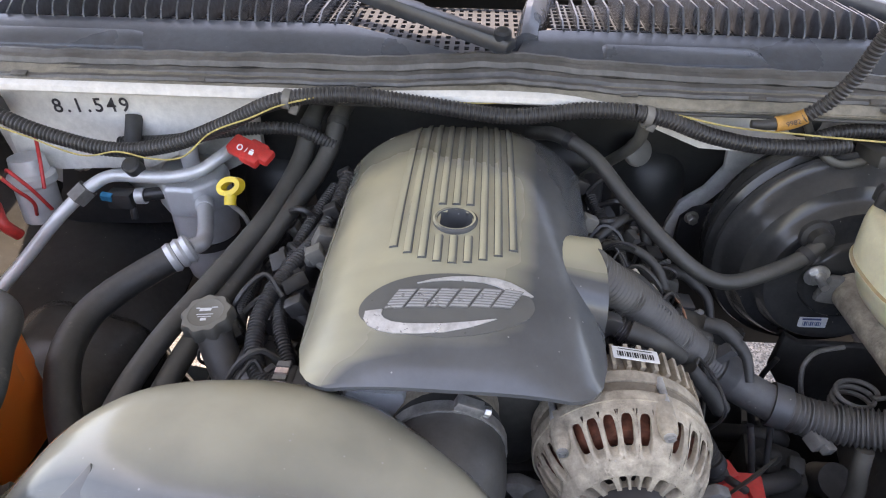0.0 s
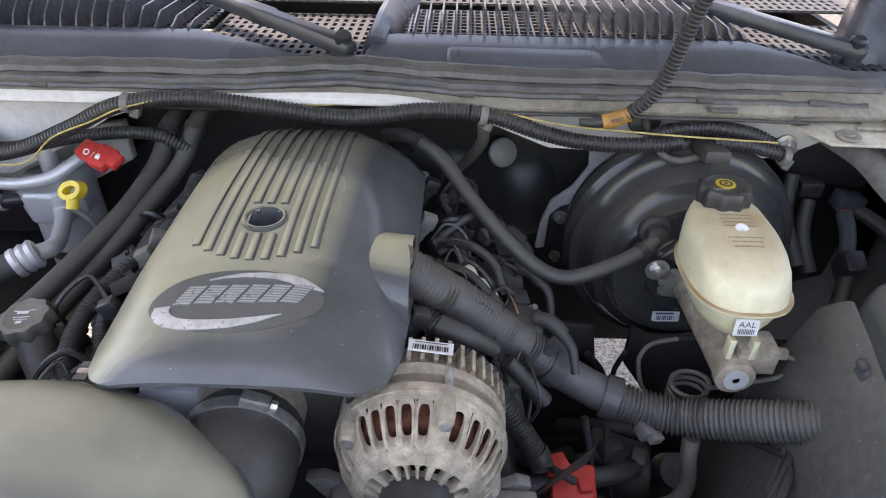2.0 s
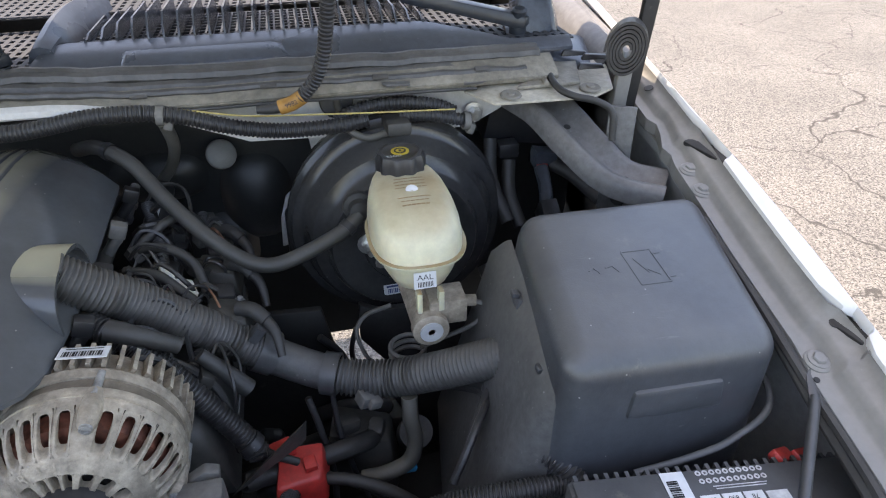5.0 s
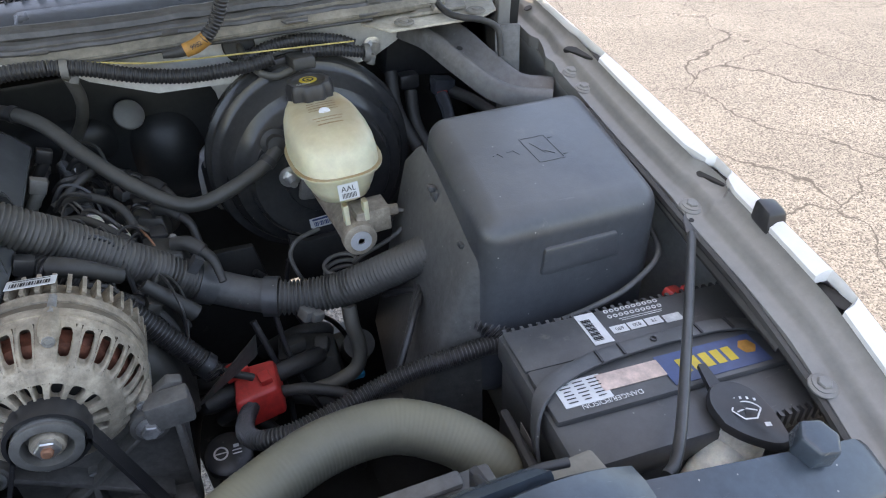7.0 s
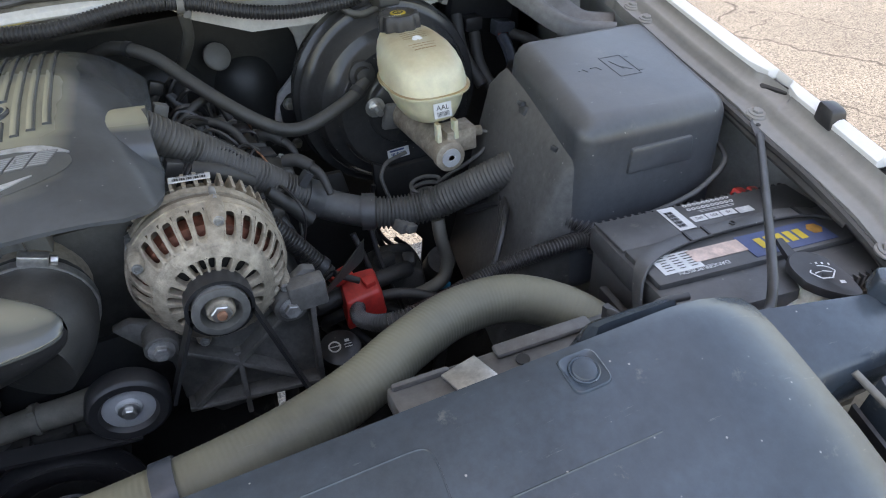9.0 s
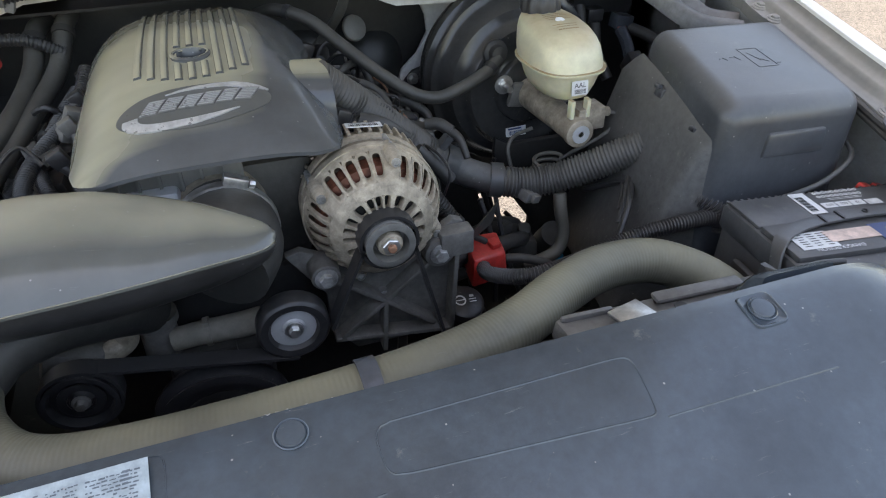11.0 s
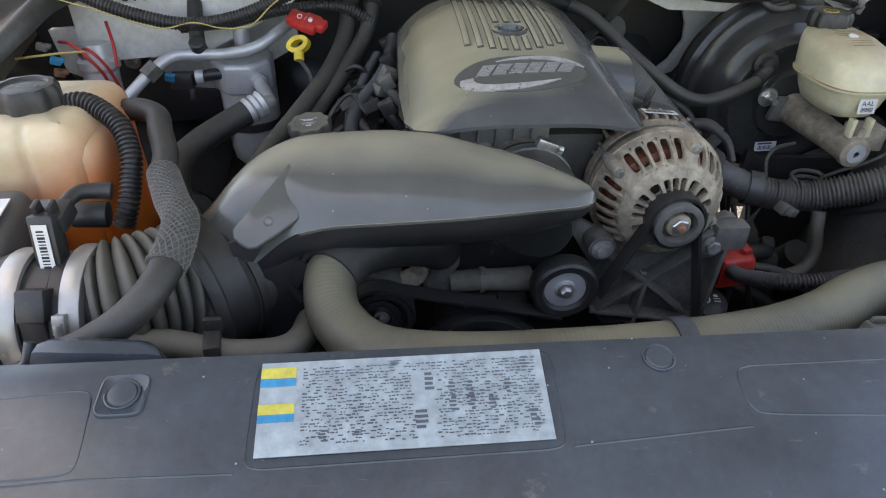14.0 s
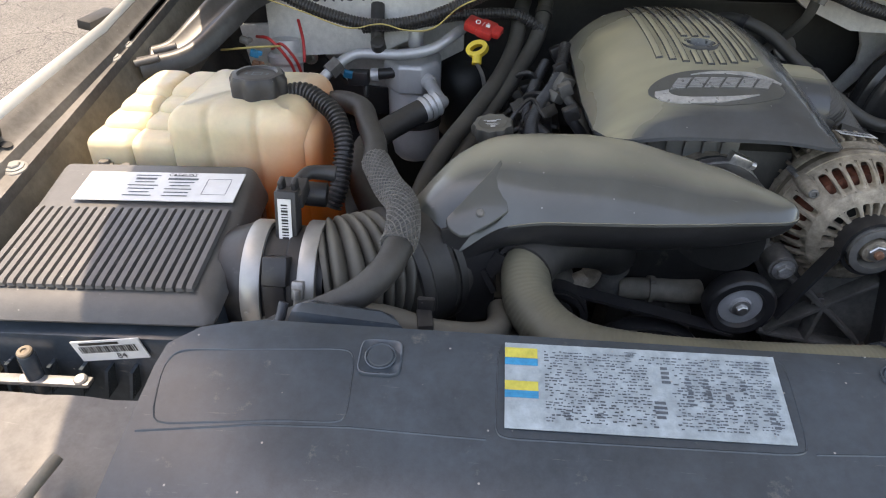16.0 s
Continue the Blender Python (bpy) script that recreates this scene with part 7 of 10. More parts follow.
res = thing("brake_fluid_reservoir", "yellowed translucent brake fluid reservoir", "fluid reservoir", (0.476, 0.73, 1.02))
s = Shape()
rings = []
RES = ((1.022, 0.0212, 0.694, 0.775), (1.03, 0.0336, 0.674, 0.782), (1.044, 0.0407, 0.668, 0.788), (1.06, 0.046, 0.664, 0.792), (1.0655, 0.0490, 0.662, 0.797), (1.066, 0.0535, 0.657, 0.800), (1.0690, 0.0540, 0.6565, 0.8005), (1.0695, 0.0500, 0.661, 0.800), (1.080, 0.0500, 0.664, 0.803), (1.092, 0.0485, 0.670, 0.806), (1.102, 0.0455, 0.680, 0.810), (1.110, 0.0410, 0.694, 0.812), (1.1155, 0.0350, 0.712, 0.813), (1.1185, 0.0280, 0.730, 0.813), (1.120, 0.0180, 0.750, 0.806), (1.1205, 0.0071, 0.765, 0.798))
for z, a, b0, b1 in RES:
    rings.append(ring_at((0.476, (b0 + b1) / 2, z), a, (b1 - b0) / 2, (1, 0, 0), (0, 1, 0), 2.7, 52))
s.loft(rings)
part("bottle", s, M_RES, res, sharp=60)
am2 = plane_map((0.474, 0.6625, 1.050), (1, 0, 0.0), (0, 0.14, 1))
tag = part("code_label", plate(am2, 0.024, 0.019, 0.0012), M_LABEL, res, "small white label")
part("code", lettering("AAL", 0.0095, lambda x, y, l: am2(x, y + 0.0035, 0.0016)), M_INK, tag)
s = Shape()
flat_bars(s, am2, [(-0.0075 + 0.0017 * i, -0.0045, 0.0009, 0.006) for i in range(10)], 0.0016)
part("barcode", s, M_INK, tag)
s = Shape()
rngl = random.Random(3)


def res_top(x, y):
    """Height of the bottle's upper surface."""
    last = None
    for z, a, b0, b1 in reversed(RES):
        f = (abs(x - 0.476) / a) ** 2.8 + (abs(y - (b0 + b1) / 2) / ((b1 - b0) / 2)) ** 2.8
        if f <= 1:
            return z if last is None else z + (last[0] - z) * (1 - f) / max(1e-6, last[1] - f)
        last = (z, f)
    return 1.03


for r in range(7):
    y = 0.758 - 0.0062 * r - (0.012 if r > 3 else 0)
    w = 0.040 * rngl.uniform(0.75, 1)
    for k in range(6):
        x0, x1 = 0.476 - w / 2 + w * k / 6, 0.476 - w / 2 + w * (k + 0.9) / 6
        s.add([(x, yy, res_top(x, yy) + 0.0009) for x, yy in ((x0, y), (x1, y), (x1, y + 0.0018), (x0, y + 0.0018))], [(0, 1, 2, 3)])
part("faded_print", s, M_BROWNINK, res, "faded brown warning print")
s = Shape()
rings = []
for z, r, lob in ((1.116, 0.025, 0.0), (1.118, 0.028, 0.0015), (1.132, 0.028, 0.0015), (1.138, 0.0255, 0.001), (1.1385, 0.021, 0.0), (1.137, 0.019, 0.0), (1.137, 0.001, 0.0)):
    rings.append([Vector((0.474 + (r + lob * math.cos(10 * q)) * math.cos(q), 0.794 + (r + lob * math.cos(10 * q)) * math.sin(q), z)) for q in [2 * math.pi * j / 80 for j in range(80)]])
s.loft(rings)
cap = part("cap", s, M_BLACK, res, "black ribbed cap with yellow warning disc")
s = Shape()
s.lathe([(-0.006, 0.0), (-0.006, 0.027), (0.000, 0.0255), (0.004, 0.0235), (0.004, 0)], (0.474, 0.793, 1.1135), (0, 0, 1), 32)
part("neck_collar", s, M_BROWNINK, res, "brown stained neck")
s = Shape()
s.lathe([(-0.003, 0.0), (-0.003, 0.0075), (0.0006, 0.0068), (0.0012, 0.0035), (0.0006, 0.0018), (0.0006, 0)], (0.476, 0.736, res_top(0.476, 0.736)), (0, -0.35, 1), 24)
part("moulded_boss", s, M_LABEL, res, "pale moulded boss")
capm = plane_map((0.474, 0.794, 1.137), (1, 0, 0), (0, 1, 0))
s = Shape()
s.lathe([(0, 0), (0.0008, 0.0), (0.0008, 0.0105), (0, 0.0105)], (0.474, 0.796, 1.1372), (0, 0, 1), 28)
part("warning_disc", s, M_YELLOW, cap, "yellow warning disc")
s = Shape()
s.lathe([(0, 0.005), (0.0004, 0.005), (0.0004, 0.007), (0, 0.007)], (0.474, 0.796, 1.1381), (0, 0, 1), 24)
flat_bars(s, capm, [(0, 0.002, 0.003, 0.005)], 0.0013)
part("ring_mark", s, M_INK, cap)
part("cap_text", lettering("DOT3", 0.0065, lambda x, y, l: capm(-x - 0.009, -y - 0.0115, 0.0016)), M_WHITEINK, cap)

# brake pipes
coil = [(0.458 + 0.021 * math.cos(q), 0.702 + 0.018 * math.sin(q), 0.930 - 0.010 * q / (2 * math.pi)) for q in [0.35 * i for i in range(-2, 52)]]
for path in ([(0.520, 0.678, 1.002), (0.536, 0.672, 1.002), (0.545, 0.668, 0.998), (0.544, 0.668, 0.988), (0.530, 0.672, 0.970), (0.508, 0.680, 0.953), (0.490, 0.684, 0.944)] + coil,
             [(0.445, 0.735, 0.965), (0.415, 0.730, 0.960), (0.402, 0.722, 0.950), (0.401, 0.718, 0.935), (0.410, 0.715, 0.905), (0.425, 0.712, 0.890), (0.455, 0.705, 0.880), (0.49, 0.70, 0.865)]):
    s = Shape()
    s.tube(path, 0.0028, 8)
    single("brake_pipe", s, M_CASTDARK, "thin coated steel brake pipe", "brake pipe", "brake pipes")

# vacuum hose
s = Shape()
s.tube([(0.085, 0.965, 1.105), (0.118, 0.935, 1.118), (0.160, 0.900, 1.108), (0.198, 0.855, 1.079), (0.239, 0.815, 1.048), (0.280, 0.790, 1.022), (0.313, 0.780, 1.015), (0.354, 0.790, 1.020), (0.400, 0.808, 1.032), (0.424, 0.820, 1.046)], 0.0092, 16)
vac_hose = single("vacuum_hose", s, M_HOSE, "dusty black rubber vacuum hose to the booster", "hose")
for at, ax in (((0.404, 0.810, 1.033), (0.8, 0.45, 0.5)), ((0.130, 0.926, 1.117), (0.7, -0.7, -0.15))):
    s = Shape()
    s.lathe([(0, 0.0090), (0, 0.0110), (0.009, 0.0110), (0.009, 0.0090)], at, ax, 20)
    part("clamp", s, M_BLACK, vac_hose, "black hose clamp")

# ---- power distribution box ----
pbox = thing("fuse_box", "large dark moulded plastic cover over the fuse box", "fuse box", (0.67, 0.57, 0.85))
s = Shape()
s.hexa([Vector(p) for p in ((0.538, 0.464, 0.86), (0.755, 0.466, 0.86), (0.800, 0.690, 0.88), (0.555, 0.690, 0.88), (0.552, 0.470, 1.0860), (0.764, 0.474, 1.0683), (0.794, 0.688, 1.1057), (0.573, 0.668, 1.1211))])
shell = part("shell", s, M_FUSE, pbox, bevel=0.024, segments=5)
s = Shape()
s.tube([(0.790, 0.600, 1.000), (0.782, 0.520, 1.000), (0.764, 0.470, 0.992), (0.722, 0.455, 0.975), (0.680, 0.451, 0.966), (0.620, 0.449, 0.962)], 0.0035, 10)
part("lower_lip", s, M_BATTERY, shell, "grey rolled lower lip")
s = Shape()
s.hexa([Vector(p) for p in ((0.612, 0.4655, 1.014), (0.708, 0.4668, 1.008), (0.708, 0.484, 1.008), (0.612, 0.482, 1.014), (0.616, 0.4662, 1.046), (0.704, 0.4675, 1.040), (0.704, 0.488, 1.040), (0.616, 0.486, 1.046))])
part("grip_recess", s, M_FUSE, shell, bevel=0.004)
pm = plane_map((0.675, 0.575, 1.0949), (1, 0.06, -0.0758), (0, 1, 0.1869))
s = Shape()
for a in ([(-0.018, -0.022), (0.014, -0.022), (0.014, 0.022), (-0.018, 0.022), (-0.018, -0.022)], [(-0.010, 0.012), (-0.002, -0.008)], [(0.006, 0.012), (-0.006, 0.0), (0.008, -0.012)], [(0.014, 0.016), (0.022, 0.016)], [(0.014, -0.016), (0.022, -0.016)],
          [(-0.062, 0.002), (-0.056, 0.006), (-0.052, -0.002)], [(-0.044, 0.004), (-0.036, 0.006), (-0.032, -0.003)]):
    for (xa, ya), (xb, yb) in zip(a, a[1:]):
        d = Vector((xb - xa, yb - ya, 0)).normalized() * 0.0008
        s.hexa([pm(xa + d.y, ya - d.x, -0.002), pm(xb + d.y, yb - d.x, -0.002), pm(xb - d.y, yb + d.x, -0.002), pm(xa - d.y, ya + d.x, -0.002),
                pm(xa + d.y, ya - d.x, 0.0006), pm(xb + d.y, yb - d.x, 0.0006), pm(xb - d.y, yb + d.x, 0.0006), pm(xa - d.y, ya + d.x, 0.0006)])
part("moulded_symbol", s, M_FUSE, shell)
s = Shape()
s.hexa([Vector(p) for p in ((0.455, 0.50, 0.78), (0.545, 0.46, 0.78), (0.556, 0.70, 0.78), (0.50, 0.74, 0.78), (0.540, 0.495, 1.02), (0.556, 0.480, 1.05), (0.570, 0.672, 1.09), (0.552, 0.690, 1.06))])
part("side_skirt", s, M_SKIRT, pbox, "dusty black side skirt", bevel=0.008)

for y, z in ((0.520, 1.030), (0.600, 1.055), (0.560, 0.93)):
    s = Shape()
    s.box((0.556 - 0.0045 * (1.03 - z) * 10, y, z), (0.010, 0.016, 0.012), (0, 14, 0))
    s.box((0.550 - 0.0045 * (1.03 - z) * 10, y, z + 0.010), (0.008, 0.010, 0.006), (0, 14, 0))
    part("latch", s, M_FUSE, pbox, "moulded latch", bevel=0.0015)
for k in range(3):
    s = Shape()
    s.tube([(0.47 + 0.02 * k, 0.52 + 0.03 * k, 0.90), (0.50 + 0.015 * k, 0.55 + 0.03 * k, 0.935), (0.525 + 0.01 * k, 0.60 + 0.02 * k, 0.93), (0.50, 0.66 + 0.02 * k, 0.89)], 0.0045, 8)
    part("feed_wire", s, M_LOOM, pbox)

# air tube from the funnel to the box
atube = thing("air_tube", "thick black corrugated plastic tube with taped joints", "air tube", (0.33, 0.69, 0.92))
s = Shape()
s.tube([(0.128, 0.672, 1.108), (0.150, 0.676, 1.088), (0.180, 0.685, 1.060), (0.215, 0.691, 1.026), (0.255, 0.697, 0.988), (0.285, 0.699, 0.962)], 0.0205, 22, 10, 0.0050, 0.0034)
part("corrugated_run", s, M_TUBE, atube, sharp=70)
s = Shape()
s.tube([(0.283, 0.699, 0.963), (0.305, 0.698, 0.946), (0.335, 0.690, 0.931), (0.365, 0.680, 0.921)], 0.0208, 22)
part("taped_joint", s, M_SKIRT, atube, "smooth black taped joint")
s = Shape()
s.lathe([(0, 0.022), (0, 0.0255), (0.022, 0.0255), (0.022, 0.022)], (0.286, 0.699, 0.961), (0.8, 0, -0.55), 26)
s.box((0.292, 0.690, 0.990), (0.010, 0.014, 0.020), (0, 40, 0))
part("joint_collar", s, M_BATTERY, atube, "grey joint collar")
s = Shape()
s.lathe([(0, 0.022), (0, 0.025), (0.018, 0.025), (0.018, 0.022)], (0.356, 0.683, 0.923), (0.9, -0.3, -0.1), 26)
part("joint_collar", s, M_BATTERY, atube, "grey joint collar")
s = Shape()
s.tube([(0.368, 0.679, 0.920), (0.400, 0.670, 0.916), (0.440, 0.658, 0.920), (0.480, 0.640, 0.938), (0.520, 0.620, 0.962), (0.560, 0.598, 0.988), (0.578, 0.588, 1.000)], 0.0205, 22, 10, 0.0054, 0.0034)
part("corrugated_run", s, M_TUBE, atube, sharp=70)

s = Shape()
s.tube([(0.530, 0.505, 0.945), (0.545, 0.496, 0.962), (0.560, 0.478, 0.960), (0.572, 0.466, 0.945), (0.578, 0.460, 0.925)], 0.011, 16, 10, 0.0045, 0.003)
single("ribbed_boot", s, M_LOOM, "short ribbed black boot at the foot of the fuse box", "cable boot")

# ---- battery ----
battery = thing("battery", "black car battery with worn printed labels", "battery", (0.668, 0.352, 0.80))
BC = Vector((0.668, 0.350, 0.0))
BR = Matrix.Rotation(radians(-5.0), 3, "Z")


def bat(x, y, z):
    return BC + BR @ Vector((x, y, 0)) + Vector((0, 0, z - 0.05 * x))


def bat_block(x0, x1, y0, y1, z0, z1):
    return Shape().hexa([bat(x0, y0, z0), bat(x1, y0, z0), bat(x1, y1, z0), bat(x0, y1, z0), bat(x0, y0, z1), bat(x1, y0, z1), bat(x1, y1, z1), bat(x0, y1, z1)])


part("case", bat_block(-0.122, 0.138, -0.080, 0.080, 0.80, 0.945), M_BATTERY, battery, bevel=0.004)
part("lid", bat_block(-0.126, 0.142, -0.084, 0.084, 0.942, 0.974), M_BATTERY, battery, bevel=0.006)
part("top_pad", bat_block(-0.122, 0.138, -0.040, 0.022, 0.972, 0.981), M_BATTERY, battery, bevel=0.003)
part("top_pad", bat_block(-0.122, 0.138, 0.024, 0.080, 0.972, 0.978), M_BATTERY, battery, bevel=0.003)
for i in range(28):
    part("edge_rib", bat_block(-0.118 + 0.0094 * i, -0.1145 + 0.0094 * i, 0.081, 0.088, 0.955, 0.973), M_BATTERY, battery)
    if i < 14:
        part("edge_rib", bat_block(0.010 + 0.008 * i, 0.0135 + 0.008 * i, -0.088, -0.081, 0.955, 0.973), M_BATTERY, battery)
up_map = plane_map(bat(0, 0, 0.9815), BR @ Vector((1, 0, -0.05)), BR @ Vector((0, 1, 0)))
back_map = plane_map(bat(0, 0, 0.9785), BR @ Vector((1, 0, -0.05)), BR @ Vector((0, 1, 0)))


def shifted(m, ox, oy):
    return lambda x, y, lift=0.0: m(x + ox, y + oy, lift)


lab = part("barcode_label", plate(shifted(back_map, -0.034, 0.056), 0.021, 0.044), M_LABEL, battery, "white barcode label")
s = Shape()
flat_bars(s, shifted(back_map, -0.034, 0.056), [(-0.003, -0.017 + 0.0021 * i, 0.010, 0.0009 + 0.0006 * (i * 5 % 3)) for i in range(15)], 0.001)
part("barcode", s, M_INK, lab)
s = Shape()
for r in range(2):
    for c in range(10):
        m_ = shifted(back_map, -0.010 + 0.0064 * c, 0.0745 - 0.008 * r)
        s.lathe([(0, 0.0012), (0.0003, 0.0012), (0.0003, 0.0026), (0, 0.0026)], m_(0, 0, 0.0004), (0, 0, 1), 12)
flat_bars(s, back_map, [(0.022, 0.0605, 0.05, 0.0010), (0.022, 0.0580, 0.046, 0.0010)], 0.0008)
part("ring_row", s, M_WHITEINK, battery, "rows of small white rings", kind="stuff")
for k, txt in enumerate(("690", "850", "78")):
    m_ = shifted(back_map, -0.010 + 0.0195 * k, 0.048)
    box_ = part("rating_box", plate(m_, 0.0175, 0.010), M_LABEL, battery, "white rating box")
    part("rating", lettering(txt, 0.0062, lambda x, y, l: m_(-x, -y, 0.001)), M_INK, box_)
s = Shape()
flat_bars(s, shifted(back_map, 0.050, 0.046), [(0, 0, 0.020, 0.011)], 0.0006)
part("maker_mark", s, M_WHITEINK, battery, "plain white maker mark")
fm = shifted(up_map, -0.014, -0.0175)
part("blue_label", plate(shifted(fm, 0.062, 0.0), 0.105, 0.036), M_NAVY, battery, "dark blue label with yellow shapes")
for k in range(5):
    s = Shape()
    flat_bars(s, fm, [(0.030 + 0.0125 * k, 0.0, 0.009, 0.017)], 0.0011)
    part("yellow_shape", s, M_YELLOW, battery, "plain yellow shape")
s = Shape()
s.lathe([(0, 0), (0.0004, 0), (0.0004, 0.009), (0, 0.009)], fm(0.102, 0.003, 0.0008), (0, 0, 1), 6)
part("hexagon_mark", s, M_ORANGE, battery, "orange hexagon mark")
warn = part("warning_label", plate(shifted(fm, -0.072, 0.002), 0.046, 0.028), M_LABEL, battery, "white and yellow warning label")
s = Shape()
rngl = random.Random(5)
for r in range(6):
    for c in range(3):
        flat_bars(s, fm, [(-0.086 + 0.014 * c, 0.012 - 0.0040 * r, 0.011 * rngl.uniform(0.6, 1), 0.0012)], 0.0012)
part("small_print", s, M_INK, warn)
part("danger_text", lettering("DANGER/POISON", 0.0075, lambda x, y, l: fm(-x - 0.052, -y - 0.0148, 0.0012)), M_LABEL, battery)
part("torn_patch", plate(shifted(fm, -0.022, 0.005), 0.064, 0.019, 0.0009), M_SKINPATCH, battery, "torn pinkish paper")
tray = thing("battery_tray", "black plastic battery tray with clamp strap", "battery tray", (0.66, 0.35, 0.78))
s = Shape()
s.hexa([bat(-0.15, -0.10, 0.77), bat(0.14, -0.10, 0.77), bat(0.14, 0.10, 0.77), bat(-0.15, 0.10, 0.77), bat(-0.15, -0.10, 0.80), bat(0.14, -0.10, 0.80), bat(0.14, 0.10, 0.80), bat(-0.15, 0.10, 0.80)])
part("base", s, M_BLACK, tray, bevel=0.004)
s = Shape()
s.hexa([bat(-0.085, -0.106, 0.80), bat(0.14, -0.106, 0.80), bat(0.14, -0.096, 0.80), bat(-0.085, -0.096, 0.80), bat(-0.085, -0.106, 0.935), bat(0.14, -0.106, 0.920), bat(0.14, -0.096, 0.920), bat(-0.085, -0.096, 0.935)])
part("front_wall", s, M_BLACK, tray, bevel=0.003)
s = Shape()
rings = []
band = smooth_line([bat(x, y, z) for x, y, z in ((-0.136, -0.040, 0.925), (-0.137, -0.030, 0.955), (-0.128, -0.016, 0.979), (-0.108, -0.002, 0.9855), (-0.066, 0.010, 0.9865), (-0.015, 0.0155, 0.9865), (0.030, 0.0165, 0.9865), (0.075, 0.0155, 0.9865), (0.110, 0.008, 0.984), (0.134, -0.006, 0.972), (0.141, -0.012, 0.945))], 6)
for i, p in enumerate(band):
    t = (band[min(i + 1, len(band) - 1)] - band[max(i - 1, 0)]).normalized()
    w = Vector((0.25, 1, 0)) - t * t.dot(Vector((0.25, 1, 0)))
    w.normalize()
    u = t.cross(w) * 0.0016
    rings.append([p - w * 0.0078 - u, p + w * 0.0078 - u, p + w * 0.0078 + u, p - w * 0.0078 + u])
s.loft(rings)
part("clamp_strap", s, M_BATTERY, tray, bevel=0.0006)
for x, y in ((-0.055, 0.0115), (-0.030, 0.0145), (0.055, 0.0165), (0.088, 0.013)):
    s = Shape()
    s.box(bat(x, y, 0.9888), (0.0022, 0.0150, 0.0022), (0, 0, -5))
    part("strap_rib", s, M_BLACK, tray)
s = Shape()
s.lathe([(0, 0.0036), (0.0016, 0.0034), (0.0016, 0.0022), (0, 0.0020)], bat(0.006, 0.0165, 0.9880), (0, 0, 1), 16)
part("strap_eye", s, M_BLACK, tray, "small moulded ring on the strap")
s = Shape()
s.hexa([bat(-0.142, -0.110, 0.90), bat(-0.085, -0.110, 0.90), bat(-0.085, -0.092, 0.90), bat(-0.142, -0.092, 0.90), bat(-0.142, -0.110, 0.965), bat(-0.085, -0.110, 0.960), bat(-0.085, -0.092, 0.960), bat(-0.142, -0.092, 0.965)])
s.box(bat(-0.145, -0.03, 0.92), (0.010, 0.10, 0.045), (0, 0, -5))
part("corner_wall", s, M_BLACK, tray, bevel=0.004)
pmw = plane_map(bat(-0.1285, 0.0, 0.90), BR @ Vector((0, -1, 0)), (0, 0, 1))
part("side_label", plate(pmw, 0.03, 0.045), M_LABEL, battery, "small white side label")
for p in (bat(0.085, 0.093, 0.966), bat(0.105, 0.092, 0.964)):
    s = Shape()
    s.box(p, (0.022, 0.014, 0.012), (10, 20, 15))
    part("terminal_cap", s, M_RED, battery, "small red plastic terminal cap", bevel=0.003)

brace = thing("support_brace", "thin dark steel brace rod above the battery", "brace rod", (0.68, 0.34, 1.0))
s = Shape()
s.tube([(0.770, 0.436, 1.036), (0.755, 0.418, 1.034), (0.690, 0.345, 1.024), (0.620, 0.268, 1.014), (0.595, 0.243, 1.004), (0.582, 0.236, 1.002)], 0.0046, 10)
part("rod", s, M_ROD, brace)
s = Shape()
s.prism([(0.764, 0.436), (0.772, 0.428), (0.786, 0.444), (0.797, 0.462), (0.790, 0.468), (0.775, 0.456)], lambda x, y: Vector((x, y, 1.036 + 0.25 * (y - 0.44))), lambda x, y: Vector((x, y, 1.0385 + 0.25 * (y - 0.44))))
part("flat_end", s, M_ROD, brace, bevel=0.0006)
# opening in the rod end: a black disc painted as dark inside
s = Shape()
s.lathe([(0, 0), (0, 0.0028), (0.0008, 0.0028), (0.0008, 0)], (0.781, 0.4495, 1.0412), (0, -0.25, 1), 12)
part("hole_disc", s, M_DEEP, brace, "small black disc drawn as an opening")

washer = thing("washer_bottle", "cream washer fluid filler with black flip cap", "washer bottle", (0.68, 0.26, 0.92))
s = Shape()
s.tube([(0.590, 0.232, 0.905), (0.625, 0.244, 0.922), (0.655, 0.256, 0.940), (0.690, 0.266, 0.950)], 0.018, 18)
s.lathe([(0, 0), (0, 0.023), (0.04, 0.023), (0.044, 0.02), (0.044, 0)], (0.690, 0.266, 0.93), (0, 0, 1), 24)
part("filler_neck", s, M_WASHER, washer)
s = Shape()
drop = smooth_line([(0.664, 0.262, 0), (0.672, 0.248, 0), (0.686, 0.234, 0), (0.697, 0.229, 0), (0.705, 0.231, 0), (0.710, 0.242, 0), (0.714, 0.262, 0), (0.713, 0.280, 0), (0.705, 0.293, 0), (0.692, 0.299, 0), (0.678, 0.296, 0), (0.667, 0.283, 0), (0.664, 0.262, 0)], 5)[:-1]
mid = Vector((0.690, 0.266, 0))
rings = []
for h, k in ((0.0, 0.93), (0.0015, 1.0), (0.007, 1.0), (0.0095, 0.95), (0.0090, 0.86), (0.0086, 0.02)):
    rings.append([mid + (p_ - mid) * k + Vector((0, 0, 0.976 + h + 0.10 * (p_.y - 0.266) - 0.05 * (p_.x - 0.69))) for p_ in drop])
s.loft(rings)
